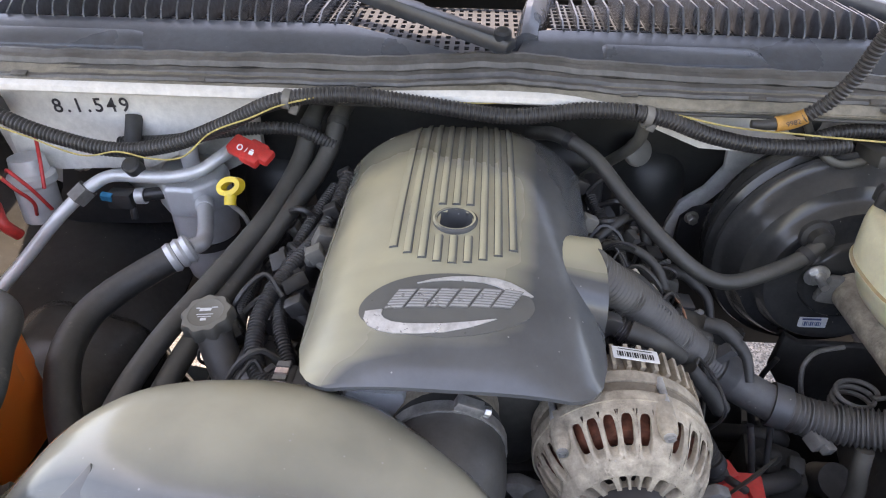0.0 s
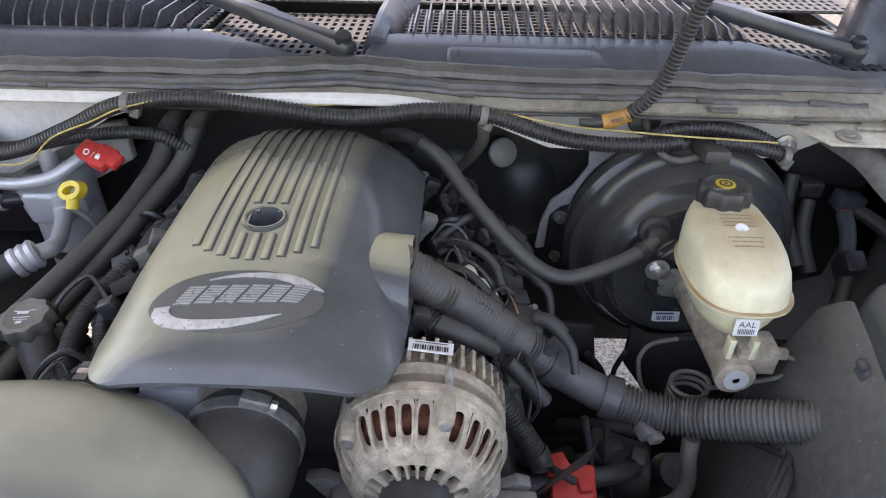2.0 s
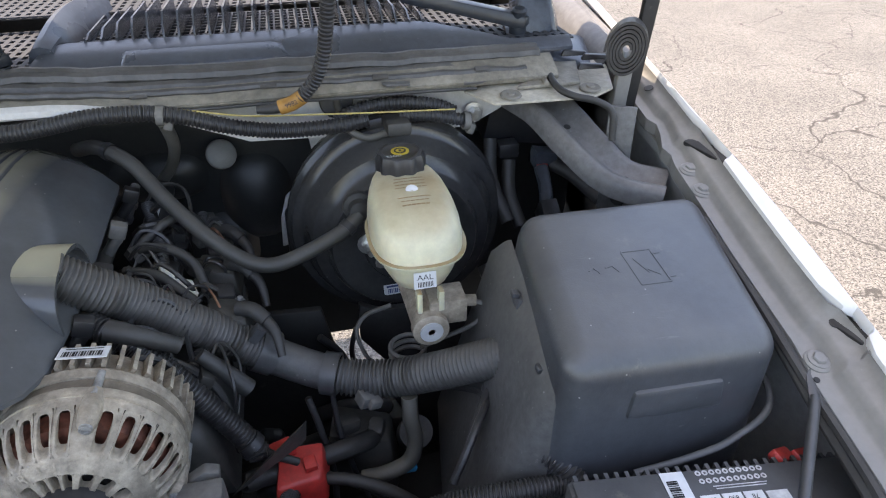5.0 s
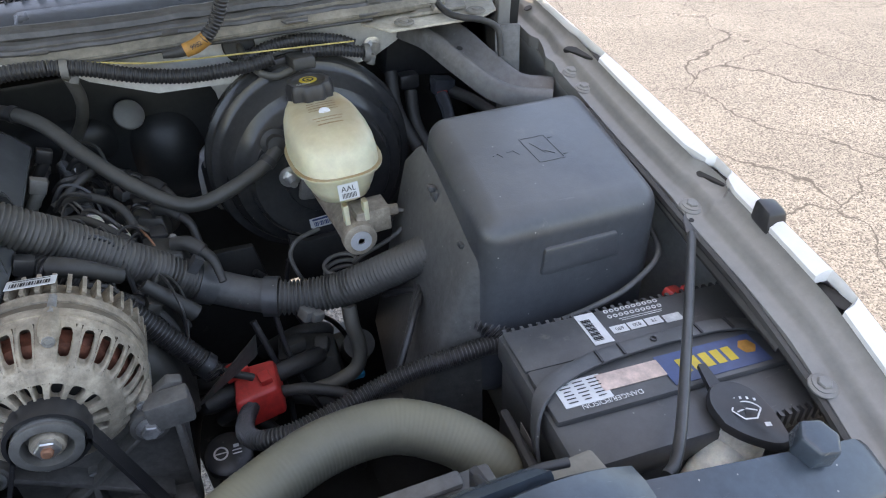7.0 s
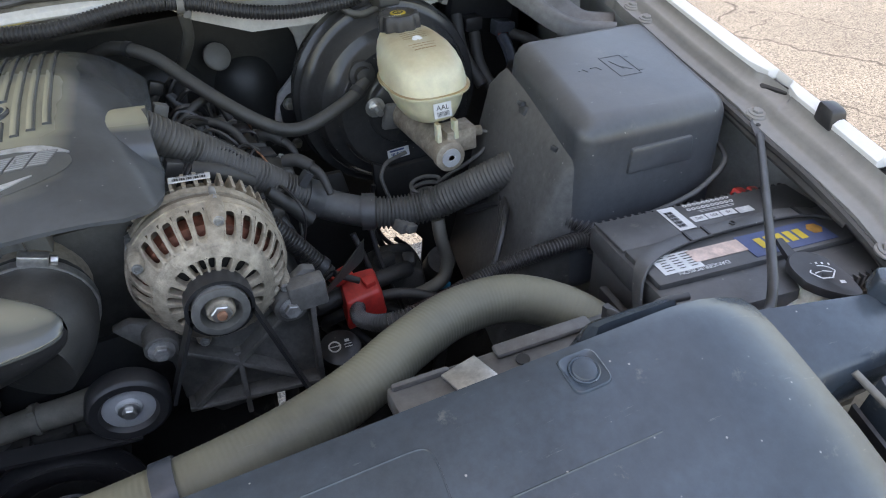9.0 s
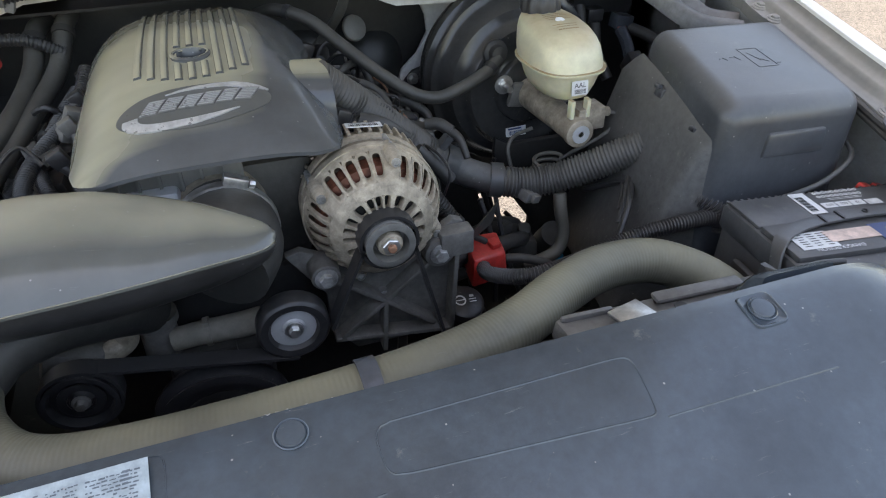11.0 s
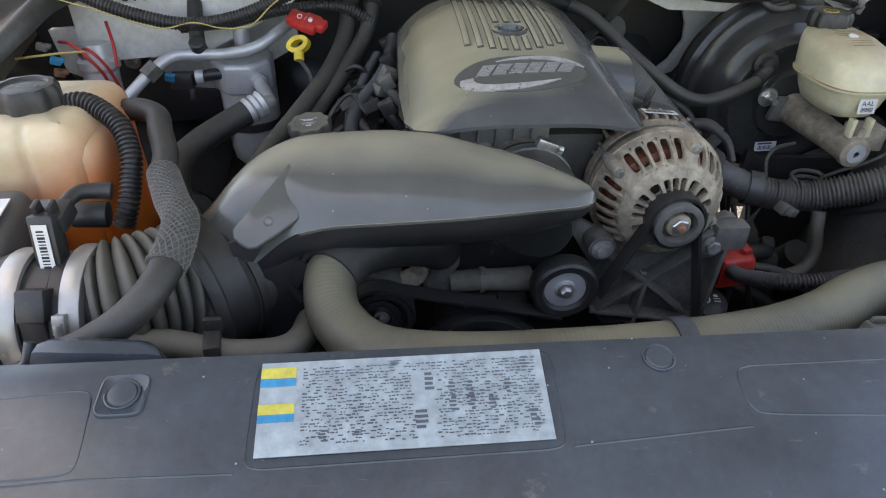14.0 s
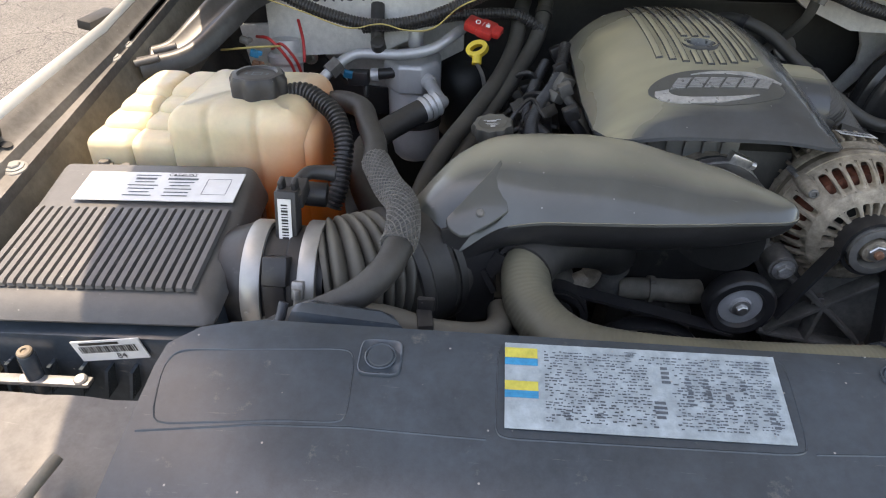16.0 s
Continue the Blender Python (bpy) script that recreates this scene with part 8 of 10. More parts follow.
s.hexa([Vector(p_) for p_ in ((0.679, 0.292, 0.979), (0.693, 0.296, 0.979), (0.690, 0.316, 0.990), (0.684, 0.318, 0.990), (0.679, 0.292, 0.986), (0.693, 0.296, 0.986), (0.690, 0.316, 0.995), (0.684, 0.318, 0.995))])
cap = part("flip_cap", s, M_BLACK, washer, "black flip cap with white washer symbol")
wm_flat = plane_map((0.691, 0.267, 0.9862), (0.95, -0.30, -0.03), (0.30, 0.95, 0.1))
wm = lambda x, y, lift=0.0: wm_flat(x * 0.86, y * 0.86, lift)
s = Shape()
def strip(a, b, w=0.0016):
    d = Vector((b[0] - a[0], b[1] - a[1], 0)).normalized() * w / 2
    s.add([wm(a[0] + d.y, a[1] - d.x, 0.0008), wm(b[0] + d.y, b[1] - d.x, 0.0008), wm(b[0] - d.y, b[1] + d.x, 0.0008), wm(a[0] - d.y, a[1] + d.x, 0.0008)], [(0, 1, 2, 3)])


arc = [(0.016 * math.cos(radians(25 + 13 * k)), 0.016 * math.sin(radians(25 + 13 * k)) - 0.008) for k in range(11)]
for pa, pb in zip(arc, arc[1:]):
    strip(pa, pb)
for pa, pb in ((arc[0], (0.006, -0.0115)), (arc[-1], (-0.006, -0.0115)), ((0.006, -0.0115), (-0.006, -0.0115)), ((-0.010, -0.003), (0.0, 0.0)), ((0.0, 0.0), (0.010, -0.003))):
    strip(pa, pb)
for k in range(5):
    flat_bars(s, wm, [(-0.013 + 0.0065 * k, 0.0125 - 0.0008 * (k - 2) ** 2, 0.0024, 0.0030)], 0.0008)
flat_bars(s, wm, [(0.013, -0.019, 0.006, 0.0045)], 0.0008)
part("symbol", s, M_WHITEINK, cap, "white windscreen washer symbol")

# ---- red terminal cover and battery cable ----
boot = thing("terminal_cover", "bright red plastic terminal cover with cable", "terminal cover", (0.32, 0.60, 0.83))
s = Shape()
s.hexa([Vector(p) for p in ((0.288, 0.572, 0.825), (0.345, 0.580, 0.825), (0.350, 0.632, 0.825), (0.295, 0.632, 0.825), (0.292, 0.576, 0.868), (0.342, 0.584, 0.866), (0.346, 0.628, 0.872), (0.298, 0.628, 0.874))])
part("cover", s, M_RED, boot, bevel=0.005)
s = Shape()
s.box((0.300, 0.622, 0.876), (0.028, 0.022, 0.010), (0, 0, 20))
s.box((0.330, 0.600, 0.872), (0.014, 0.018, 0.008), (0, 0, 10))
part("latch", s, M_RED, boot, bevel=0.002)
s = Shape()
s.tube([(0.308, 0.585, 0.850), (0.299, 0.548, 0.868), (0.299, 0.508, 0.892), (0.312, 0.480, 0.908), (0.340, 0.470, 0.915), (0.379, 0.475, 0.916), (0.433, 0.482, 0.922), (0.473, 0.476, 0.935), (0.516, 0.467, 0.945), (0.555, 0.464, 0.946), (0.578, 0.458, 0.940)], 0.0090, 16, 10, 0.0038, 0.0020)
single("battery_cable", s, M_LOOM, "black corrugated loom to the battery", "cable loom")
s = Shape()
s.tube([(0.185, 0.64, 1.045), (0.215, 0.622, 1.005), (0.245, 0.612, 0.960), (0.285, 0.602, 0.905), (0.318, 0.600, 0.878)], 0.0045, 10)
single("alternator_cable", s, M_RUBBER, "thin black cable from alternator to terminal", "cable")
s = Shape()
s.tube([(0.150, 0.655, 1.060), (0.180, 0.640, 1.045), (0.212, 0.628, 1.010), (0.240, 0.618, 0.968), (0.268, 0.608, 0.925), (0.282, 0.600, 0.900)], 0.0115, 14, 10, 0.0045, 0.0022)
single("cable_loom", s, M_LOOM, "black corrugated loom beside the alternator", "cable loom")
s = Shape()
s.lathe([(0, 0.0105), (0, 0.014), (0.010, 0.014), (0.010, 0.0105)], (0.272, 0.606, 0.918), (0.6, -0.3, -0.8), 20)
s.hexa([Vector(p) for p in ((0.268, 0.592, 0.905), (0.290, 0.592, 0.905), (0.290, 0.600, 0.905), (0.268, 0.600, 0.905), (0.268, 0.592, 0.912), (0.290, 0.592, 0.912), (0.290, 0.600, 0.912), (0.268, 0.600, 0.912))])
single("loom_clip", s, M_BLACK, "black loom clip beside the alternator", "clip")
s = Shape()
s.tube([(0.170, 0.640, 1.060), (0.195, 0.632, 1.055), (0.225, 0.640, 1.030)], 0.011, 14, r_end=0.008)
s.tube([(0.240, 0.645, 1.010), (0.262, 0.640, 0.985), (0.280, 0.636, 0.962)], 0.007, 12, r_end=0.010)
single("alternator_plug", s, M_RUBBER, "grey rubber plug behind the alternator", "plug")
s = Shape()
s.lathe([(0, 0), (0, 0.026), (0.012, 0.026), (0.015, 0.022), (0.015, 0)], (0.270, 0.556, 0.812), (0.1, -0.3, 1), 24)
pcap = single("steering_fluid_cap", s, M_BLACK, "black steering fluid cap with white symbols", "filler cap")
pcm = plane_map((0.2715, 0.5515, 0.8270), (1, 0, -0.1), (0, 1, 0.3))
s = Shape()
s.lathe([(0, 0.006), (0.0003, 0.006), (0.0003, 0.008), (0, 0.008)], pcm(-0.008, 0, 0.0006), (0.1, -0.3, 1), 24)
flat_bars(s, pcm, [(-0.008, 0, 0.013, 0.0014), (0.009, -0.004, 0.010, 0.0014), (0.009, 0.0, 0.010, 0.0014), (0.009, 0.005, 0.006, 0.004)], 0.0009)
part("symbol", s, M_WHITEINK, pcap)

# ---- looms along the bulkhead ----
def loom(path, r, pitch=0.0048):
    s = Shape()
    return s.tube(path, r, 16, 10, pitch, r * 0.16)


main = thing("wiring_loom", "long black corrugated wiring loom along the cowl", "wiring loom", (0, 0.88, 1.16))
part("conduit", loom([(-0.66, 0.885, 1.195), (-0.561, 0.875, 1.142), (-0.497, 0.873, 1.118), (-0.431, 0.872, 1.106), (-0.359, 0.872, 1.116), (-0.285, 0.873, 1.146), (-0.215, 0.874, 1.178), (-0.131, 0.876, 1.187), (-0.046, 0.876, 1.179), (0.052, 0.876, 1.168), (0.140, 0.878, 1.178), (0.195, 0.880, 1.177)], 0.0090), M_LOOM, main)
part("conduit", loom([(0.195, 0.880, 1.177), (0.235, 0.882, 1.168), (0.285, 0.882, 1.151), (0.345, 0.884, 1.139), (0.415, 0.886, 1.138), (0.450, 0.888, 1.142)], 0.0090), M_LOOM, main)
part("conduit", loom([(0.410, 0.900, 1.140), (0.445, 0.905, 1.150), (0.490, 0.905, 1.154), (0.540, 0.905, 1.146), (0.565, 0.900, 1.136)], 0.0082), M_LOOM, main)
part("conduit", loom([(0.490, 0.893, 1.140), (0.530, 0.892, 1.138), (0.575, 0.890, 1.128)], 0.0078), M_LOOM, main)
part("conduit", loom([(-0.46, 0.930, 1.085), (-0.38, 0.925, 1.095), (-0.30, 0.925, 1.112), (-0.22, 0.930, 1.115), (-0.17, 0.935, 1.09)], 0.0078), M_LOOM, main)
for x, z, y in ((0.212, 1.173, 0.881), (-0.205, 1.181, 0.874), (0.578, 1.128, 0.889)):
    s = Shape()
    s.lathe([(0, 0.0092), (0, 0.0118), (0.009, 0.0118), (0.009, 0.0092)], (x - 0.005, y, z), (1, 0, -0.15), 24)
    s.box((x + 0.006, y + 0.004, z - 0.012), (0.010, 0.014, 0.014), (0, 20, 0))
    part("loom_clamp", s, M_GREY, main, "grey loom clamp", bevel=0.001)
s = Shape()
s.tube([(-0.64, 0.880, 1.150), (-0.54, 0.866, 1.124), (-0.47, 0.858, 1.104), (-0.42, 0.856, 1.112), (-0.38, 0.856, 1.104), (-0.34, 0.857, 1.108), (-0.30, 0.860, 1.140), (-0.25, 0.862, 1.160), (-0.20, 0.864, 1.180), (-0.12, 0.875, 1.190), (0.0, 0.886, 1.178), (0.10, 0.890, 1.182), (0.21, 0.888, 1.178), (0.30, 0.880, 1.164), (0.38, 0.874, 1.160), (0.46, 0.872, 1.156), (0.56, 0.880, 1.148)], 0.0011, 8)
single("yellow_wire", s, M_WIRE_YELLOW, "thin yellow wire wound along the loom", "wire")
s = Shape()
s.tube([(0.212, 0.888, 1.160), (0.213, 0.905, 1.13), (0.205, 0.93, 1.10), (0.190, 0.955, 1.07), (0.165, 0.965, 1.04)], 0.0075, 10)
single("branch_loom", s, M_DUSTY, "dusty flat branch of the wiring loom", "cable loom")
up = thing("hood_cable", "black corrugated cable with orange tape rising to the hood", "cable loom", (0.35, 0.86, 1.18))
part("conduit", loom([(0.372, 0.858, 1.188), (0.390, 0.852, 1.210), (0.402, 0.845, 1.240), (0.408, 0.838, 1.275), (0.418, 0.825, 1.33), (0.44, 0.80, 1.40)], 0.0078), M_LOOM, up)
s = Shape()
s.tube([(0.320, 0.862, 1.176), (0.335, 0.861, 1.176), (0.350, 0.861, 1.178)], 0.0045, 14, r_end=0.0072)
part("bare_end", s, M_RUBBER, up)
s = Shape()
s.tube([(0.346, 0.861, 1.177), (0.360, 0.860, 1.181), (0.374, 0.858, 1.189)], 0.0086, 18)
tape = part("orange_tape", s, M_ORANGE, up, "orange printed tape")
tpm = plane_map((0.360, 0.8515, 1.1830), (0.95, -0.05, 0.35), (-0.2, 0.5, 0.85))
part("tape_code", lettering("9982", 0.0075, lambda x, y, l: tpm(x, y, 0.0012)), M_INK, tape)
grom = thing("loom_grommet", "black rubber grommet in the plenum panel", "grommet", (0.41, 0.93, 1.14))
s = Shape()
s.lathe([(0, 0), (0, 0.020), (0.004, 0.022), (0.008, 0.020), (0.010, 0.008), (0.010, 0)], (0.415, 0.940, 1.150), (0, -1, 0.3), 24)
part("disc", s, M_RUBBER, grom)
s = Shape()
s.tube([(0.415, 0.935, 1.152), (0.418, 0.91, 1.140), (0.430, 0.89, 1.125), (0.450, 0.885, 1.118), (0.475, 0.888, 1.122)], 0.005, 10)
part("tail", s, M_DUSTY, grom)
stm = plane_map((-0.490, 0.9395, 1.1325), (1, 0, 0.05), (0, 0, 1))
single("stencil_number", lettering("8.1.549", 0.0270, lambda x, y, l: stm(x, y, 0.0006), 0.0, 0.0004, 1.32), M_STENCIL, "black stencilled number on the plenum panel", "stencil")

# ---- accumulator and refrigerant lines ----
acc = thing("accumulator", "silver aluminium refrigerant accumulator with a black band", "accumulator", (-0.382, 0.92, 0.86))
s = Shape()
s.lathe([(0, 0), (0, 0.030), (0.010, 0.039), (0.03, 0.0425), (0.075, 0.0425), (0.078, 0.0455), (0.165, 0.0455), (0.173, 0.042), (0.180, 0.032), (0.181, 0)], (-0.378, 0.950, 0.855), (-0.02, 0.05, 1), 40)
part("canister", s, M_ALU, acc)
s = Shape()
s.lathe([(0, 0.0425), (0, 0.0452), (0.012, 0.0452), (0.012, 0.0425)], (-0.379, 0.953, 0.918), (-0.02, 0.05, 1), 40)
part("rubber_band", s, M_RUBBER, acc, "black rubber band")
s = Shape()
s.lathe([(0, 0), (0, 0.047), (0.003, 0.050), (0.044, 0.050), (0.050, 0.045), (0.050, 0)], (-0.381, 0.948, 0.990), (0, -0.08, 1), 8, 22.5)
part("head_block", s, M_ALU, acc, bevel=0.002)
s = Shape()
s.lathe([(0, 0), (0, 0.013), (0.010, 0.013), (0.014, 0.010), (0.014, 0)], (-0.352, 0.906, 1.010), (0.4, -1, 0.1), 20)
part("port", s, M_ALU, acc)
ac_hose = thing("refrigerant_hose", "thick black rubber refrigerant hose with aluminium end", "refrigerant hose", (-0.40, 0.68, 0.98))
s = Shape()
s.tube([(-0.350, 0.900, 1.010), (-0.340, 0.875, 1.006), (-0.328, 0.840, 1.004), (-0.322, 0.815, 1.010), (-0.330, 0.798, 1.014)], 0.0105, 16)
part("pipe_end", s, M_ALU, ac_hose, "bent aluminium pipe end")
s = Shape()
s.lathe([(0, 0.0), (0, 0.016), (0.004, 0.0195), (0.010, 0.017), (0.014, 0.0195), (0.020, 0.017), (0.024, 0.0195), (0.030, 0.018), (0.030, 0)], (-0.326, 0.798, 1.016), (-0.75, -0.55, -0.25), 24)
part("ferrule", s, M_ALU, ac_hose, "crimped aluminium ferrule")
s = Shape()
s.tube([(-0.341, 0.787, 1.011), (-0.374, 0.764, 0.999), (-0.405, 0.734, 0.988), (-0.422, 0.700, 0.979), (-0.420, 0.650, 0.970), (-0.400, 0.600, 0.955), (-0.365, 0.545, 0.935)], 0.0175, 20)
part("rubber_hose", s, M_RUBBER, ac_hose)
s = Shape()
s.tube([(-0.300, 0.935, 1.088), (-0.318, 0.910, 1.080), (-0.345, 0.895, 1.066), (-0.387, 0.892, 1.057), (-0.430, 0.895, 1.055), (-0.468, 0.895, 1.053), (-0.495, 0.878, 1.040), (-0.53, 0.850, 1.010), (-0.570, 0.822, 0.967), (-0.60, 0.78, 0.935)], 0.0085, 14)
single("refrigerant_pipe", s, M_ALU, "bent satin aluminium refrigerant pipe", "pipe")
s = Shape()
s.lathe([(0, 0.009), (0, 0.0145), (0.022, 0.0145), (0.022, 0.009)], (-0.492, 0.880, 1.043), (-0.7, -0.55, -0.6), 6)
single("pipe_nut", s, M_CASTDARK, "grey pipe union nut", "pipe nut")
s = Shape()
s.tube([(-0.376, 0.945, 1.03), (-0.376, 0.945, 1.075), (-0.370, 0.955, 1.095), (-0.355, 0.975, 1.10)], 0.0125, 16)
single("accumulator_pipe", s, M_ALU, "short aluminium pipe above the accumulator", "pipe")
s = Shape()
s.lathe([(0, 0), (0, 0.010), (0.004, 0.012), (0.022, 0.0115), (0.024, 0.009), (0.024, 0)], (-0.430, 0.902, 1.058), (0, -0.6, 0.8), 20)
single("valve_cap", s, M_RUBBER, "black service valve cap", "valve cap")
s = Shape()
s.rod((-0.405, 0.915, 1.020), (-0.445, 0.908, 1.016), 0.009, 16)
s.box((-0.467, 0.906, 1.012), (0.034, 0.022, 0.022))
s.rod((-0.455, 0.905, 1.002), (-0.455, 0.900, 0.982), 0.005, 8)
sw = single("pressure_switch", s, M_BLACK, "black pressure switch with blue plug", "switch", bevel=0.002)
s = Shape()
s.lathe([(0, 0.0095), (0, 0.0115), (0.012, 0.0115), (0.012, 0.0095)], (-0.446, 0.908, 1.016), (1, 0.05, 0.05), 20)
part("silver_collar", s, M_ALU, sw, "silver collar")
s = Shape()
s.box((-0.482, 0.896, 1.020), (0.014, 0.008, 0.010), (20, 10, 0))
part("blue_clip", s, M_BLUE, sw, "blue plug clip")
for a in ([(-0.432, 0.900, 1.055), (-0.434, 0.915, 1.09), (-0.436, 0.94, 1.12)],):
    s = Shape()
    s.tube(a, 0.011, 12)
    single("drain_hose", s, M_RUBBER, "short black rubber hose", "hose")
redcap = thing("service_cap", "red plastic service cap with white symbols", "valve cap", (-0.285, 0.93, 1.08))
s = Shape()
s.box((-0.278, 0.890, 1.106), (0.030, 0.026, 0.016), (20, 15, -20))
s.box((-0.260, 0.883, 1.102), (0.026, 0.034, 0.014), (20, 15, -20))
s.box((-0.246, 0.880, 1.100), (0.018, 0.022, 0.012), (20, 15, -20))
part("body", s, M_RED, redcap, bevel=0.004)
rm = plane_map((-0.265, 0.873, 1.110), (0.95, -0.25, -0.2), (0.1, 0.7, 0.6))
s = Shape()
s.lathe([(0, 0.0025), (0.0003, 0.0025), (0.0003, 0.004), (0, 0.004)], rm(-0.009, 0.001, 0.004), rm(0, 0, 1) - rm(0, 0, 0), 16)
flat_bars(s, rm, [(0.0075, -0.001, 0.006, 0.005), (0.0075, 0.003, 0.004, 0.0012)], 0.0045)
part("symbol", s, M_WHITEINK, redcap)
part("slash", lettering("/", 0.010, lambda x, y, l: rm(x, y, 0.0045)), M_WHITEINK, redcap)
dip = thing("dipstick", "bright yellow looped dipstick handle", "dipstick", (-0.275, 0.82, 1.05))
s = Shape()
n = 40
rings = []
c, ux, uz = Vector((-0.272, 0.822, 1.090)), Vector((0.88, -0.1, 0.25)).normalized(), Vector((0.0, 0.5, 0.75)).normalized()
nn = ux.cross(uz).normalized()
for i in range(n + 1):
    q = 2 * math.pi * i / n
    mid = c + ux * 0.0130 * math.cos(q) + uz * 0.0085 * math.sin(q)
    out_ = (ux * math.cos(q) + uz * math.sin(q)).normalized()
    rings.append([mid + out_ * 0.003 - nn * 0.006, mid + out_ * 0.003 + nn * 0.006, mid - out_ * 0.0035 + nn * 0.006, mid - out_ * 0.0035 - nn * 0.006])
s.loft(rings, False)
s.rod(c - uz * 0.009, c - uz * 0.022, 0.007, 14)
part("handle", s, M_YELLOW, dip)
s = Shape()
s.tube([c - uz * 0.02, c + Vector((0.012, 0, -0.05)), c + Vector((0.02, 0.01, -0.14))], 0.003, 8)
part("rod", s, M_STEEL, dip)
for dx_, lab_ in ((0.0, "heater hose with dusty rubber surface"), (1.0, "heater hose with dusty rubber surface")):
    s = Shape()
    if dx_ == 0:
        s.tube([(-0.200, 1.02, 1.115), (-0.207, 0.970, 1.110), (-0.214, 0.92, 1.075), (-0.235, 0.845, 1.045), (-0.275, 0.755, 1.015), (-0.315, 0.66, 0.990), (-0.335, 0.58, 0.965), (-0.34, 0.50, 0.93)], 0.0125, 16)
    else:
        s.tube([(-0.165, 1.02, 1.120), (-0.169, 0.970, 1.115), (-0.184, 0.92, 1.073), (-0.220, 0.845, 1.036), (-0.262, 0.760, 0.998), (-0.292, 0.66, 0.972), (-0.305, 0.58, 0.95), (-0.31, 0.50, 0.92)], 0.0125, 16)
    hh = single("heater_hose", s, M_HOSE, "dusty grey black rubber heater hose", "heater hose", "heater hoses")
    s = Shape()
    s.lathe([(0, 0.0124), (0, 0.0145), (0.010, 0.0145), (0.010, 0.0124)], (-0.2075 + 0.0380 * dx_, 0.966, 1.108 + 0.005 * dx_), (-0.1, -0.75, -0.6), 20)
    part("clamp", s, M_RUBBER, hh, "black hose clamp")
oil = thing("oil_filler", "dark oil filler tube with a lobed cap", "oil filler", (-0.22, 0.61, 1.0))
s = Shape()
s.tube([(-0.243, 0.648, 1.036), (-0.232, 0.630, 1.015), (-0.212, 0.606, 0.99), (-0.190, 0.590, 0.96)], 0.018, 18)
part("tube", s, M_RUBBER, oil)
s = Shape()
rings = []
caxis = Vector((-0.08, -0.12, 1)).normalized()
cu = caxis.cross(Vector((0, 1, 0))).normalized()
cw = caxis.cross(cu)
for h, r, lob in ((0.0, 0.022, 0.0), (0.001, 0.0255, 0.0018), (0.012, 0.0255, 0.0018), (0.016, 0.0235, 0.0012), (0.0165, 0.018, 0.0), (0.0155, 0.0165, 0.0), (0.0155, 0.0005, 0.0)):
    rings.append([Vector((-0.244, 0.648, 1.034)) + caxis * h + (cu * math.cos(q) + cw * math.sin(q)) * (r + lob * math.cos(9 * q)) for q in [2 * math.pi * j / 72 for j in range(72)]])
s.loft(rings)
ocap = part("cap", s, M_DUSTY, oil, "dusty lobed oil cap")
om = plane_map(Vector((-0.244, 0.648, 1.034)) + caxis * 0.0156, (1, 0.05, 0.08), (-0.05, 1, 0.12))
s = Shape()
flat_bars(s, om, [(-0.001, 0.004, 0.012, 0.0040), (0.008, 0.0065, 0.006, 0.0014), (-0.009, 0.006, 0.004, 0.0014), (0.0, -0.0025, 0.017, 0.0012), (0, -0.0055, 0.014, 0.0010), (0.0, -0.009, 0.006, 0.0035)], 0.0008)
part("symbol", s, M_WHITEINK, ocap)
s = Shape()
s.tube([(-0.140, 0.870, 1.085), (-0.150, 0.82, 1.062), (-0.165, 0.77, 1.052), (-0.182, 0.72, 1.048), (-0.196, 0.665, 1.038), (-0.190, 0.615, 1.032), (-0.172, 0.580, 1.030), (-0.150, 0.572, 1.034)], 0.0085, 14, 10, 0.0042, 0.0016)
single("injector_loom", s, M_LOOM, "black corrugated loom beside the engine cover", "cable loom")

# ---- coolant and other small hoses on the passenger side ----
s = Shape()
s.tube([(-0.481, 0.560, 1.108), (-0.458, 0.560, 1.112), (-0.438, 0.552, 1.106), (-0.417, 0.536, 1.094), (-0.406, 0.515, 1.073), (-0.406, 0.500, 1.054), (-0.408, 0.485, 1.035), (-0.415, 0.475, 1.015)], 0.0098, 14, 10, 0.0048, 0.0022)
single("overflow_hose", s, M_LOOM, "black corrugated hose from the coolant tank", "hose")
braid = thing("coolant_hose", "dark rubber coolant hose with braided sleeve", "coolant hose", (-0.37, 0.45, 1.0))
s = Shape()
s.tube([(-0.470, 0.622, 1.070), (-0.431, 0.612, 1.083), (-0.400, 0.590, 1.084), (-0.386, 0.552, 1.081), (-0.371, 0.512, 1.074), (-0.364, 0.472, 1.068), (-0.345, 0.431, 1.068), (-0.326, 0.391, 1.071), (-0.320, 0.345, 1.071), (-0.326, 0.308, 1.063), (-0.346, 0.290, 1.048), (-0.374, 0.284, 1.032), (-0.405, 0.280, 1.018), (-0.44, 0.268, 1.0)], 0.0126, 20)
part("hose", s, M_RUBBER, braid)
s = Shape()
s.tube([(-0.3655, 0.480, 1.0695), (-0.345, 0.431, 1.068), (-0.326, 0.391, 1.071), (-0.320, 0.345, 1.071), (-0.3225, 0.326, 1.068)], 0.0141, 28, 10, 0.0026, 0.0014)
part("braided_sleeve", s, M_BRAID, braid, "grey braided sleeve")
line = even_line(smooth_line([(-0.3655, 0.480, 1.0695), (-0.345, 0.431, 1.068), (-0.326, 0.391, 1.071), (-0.320, 0.345, 1.071), (-0.3225, 0.326, 1.068)], 10), 0.0024)
frames_, u = [], Vector((0, 0, 1))
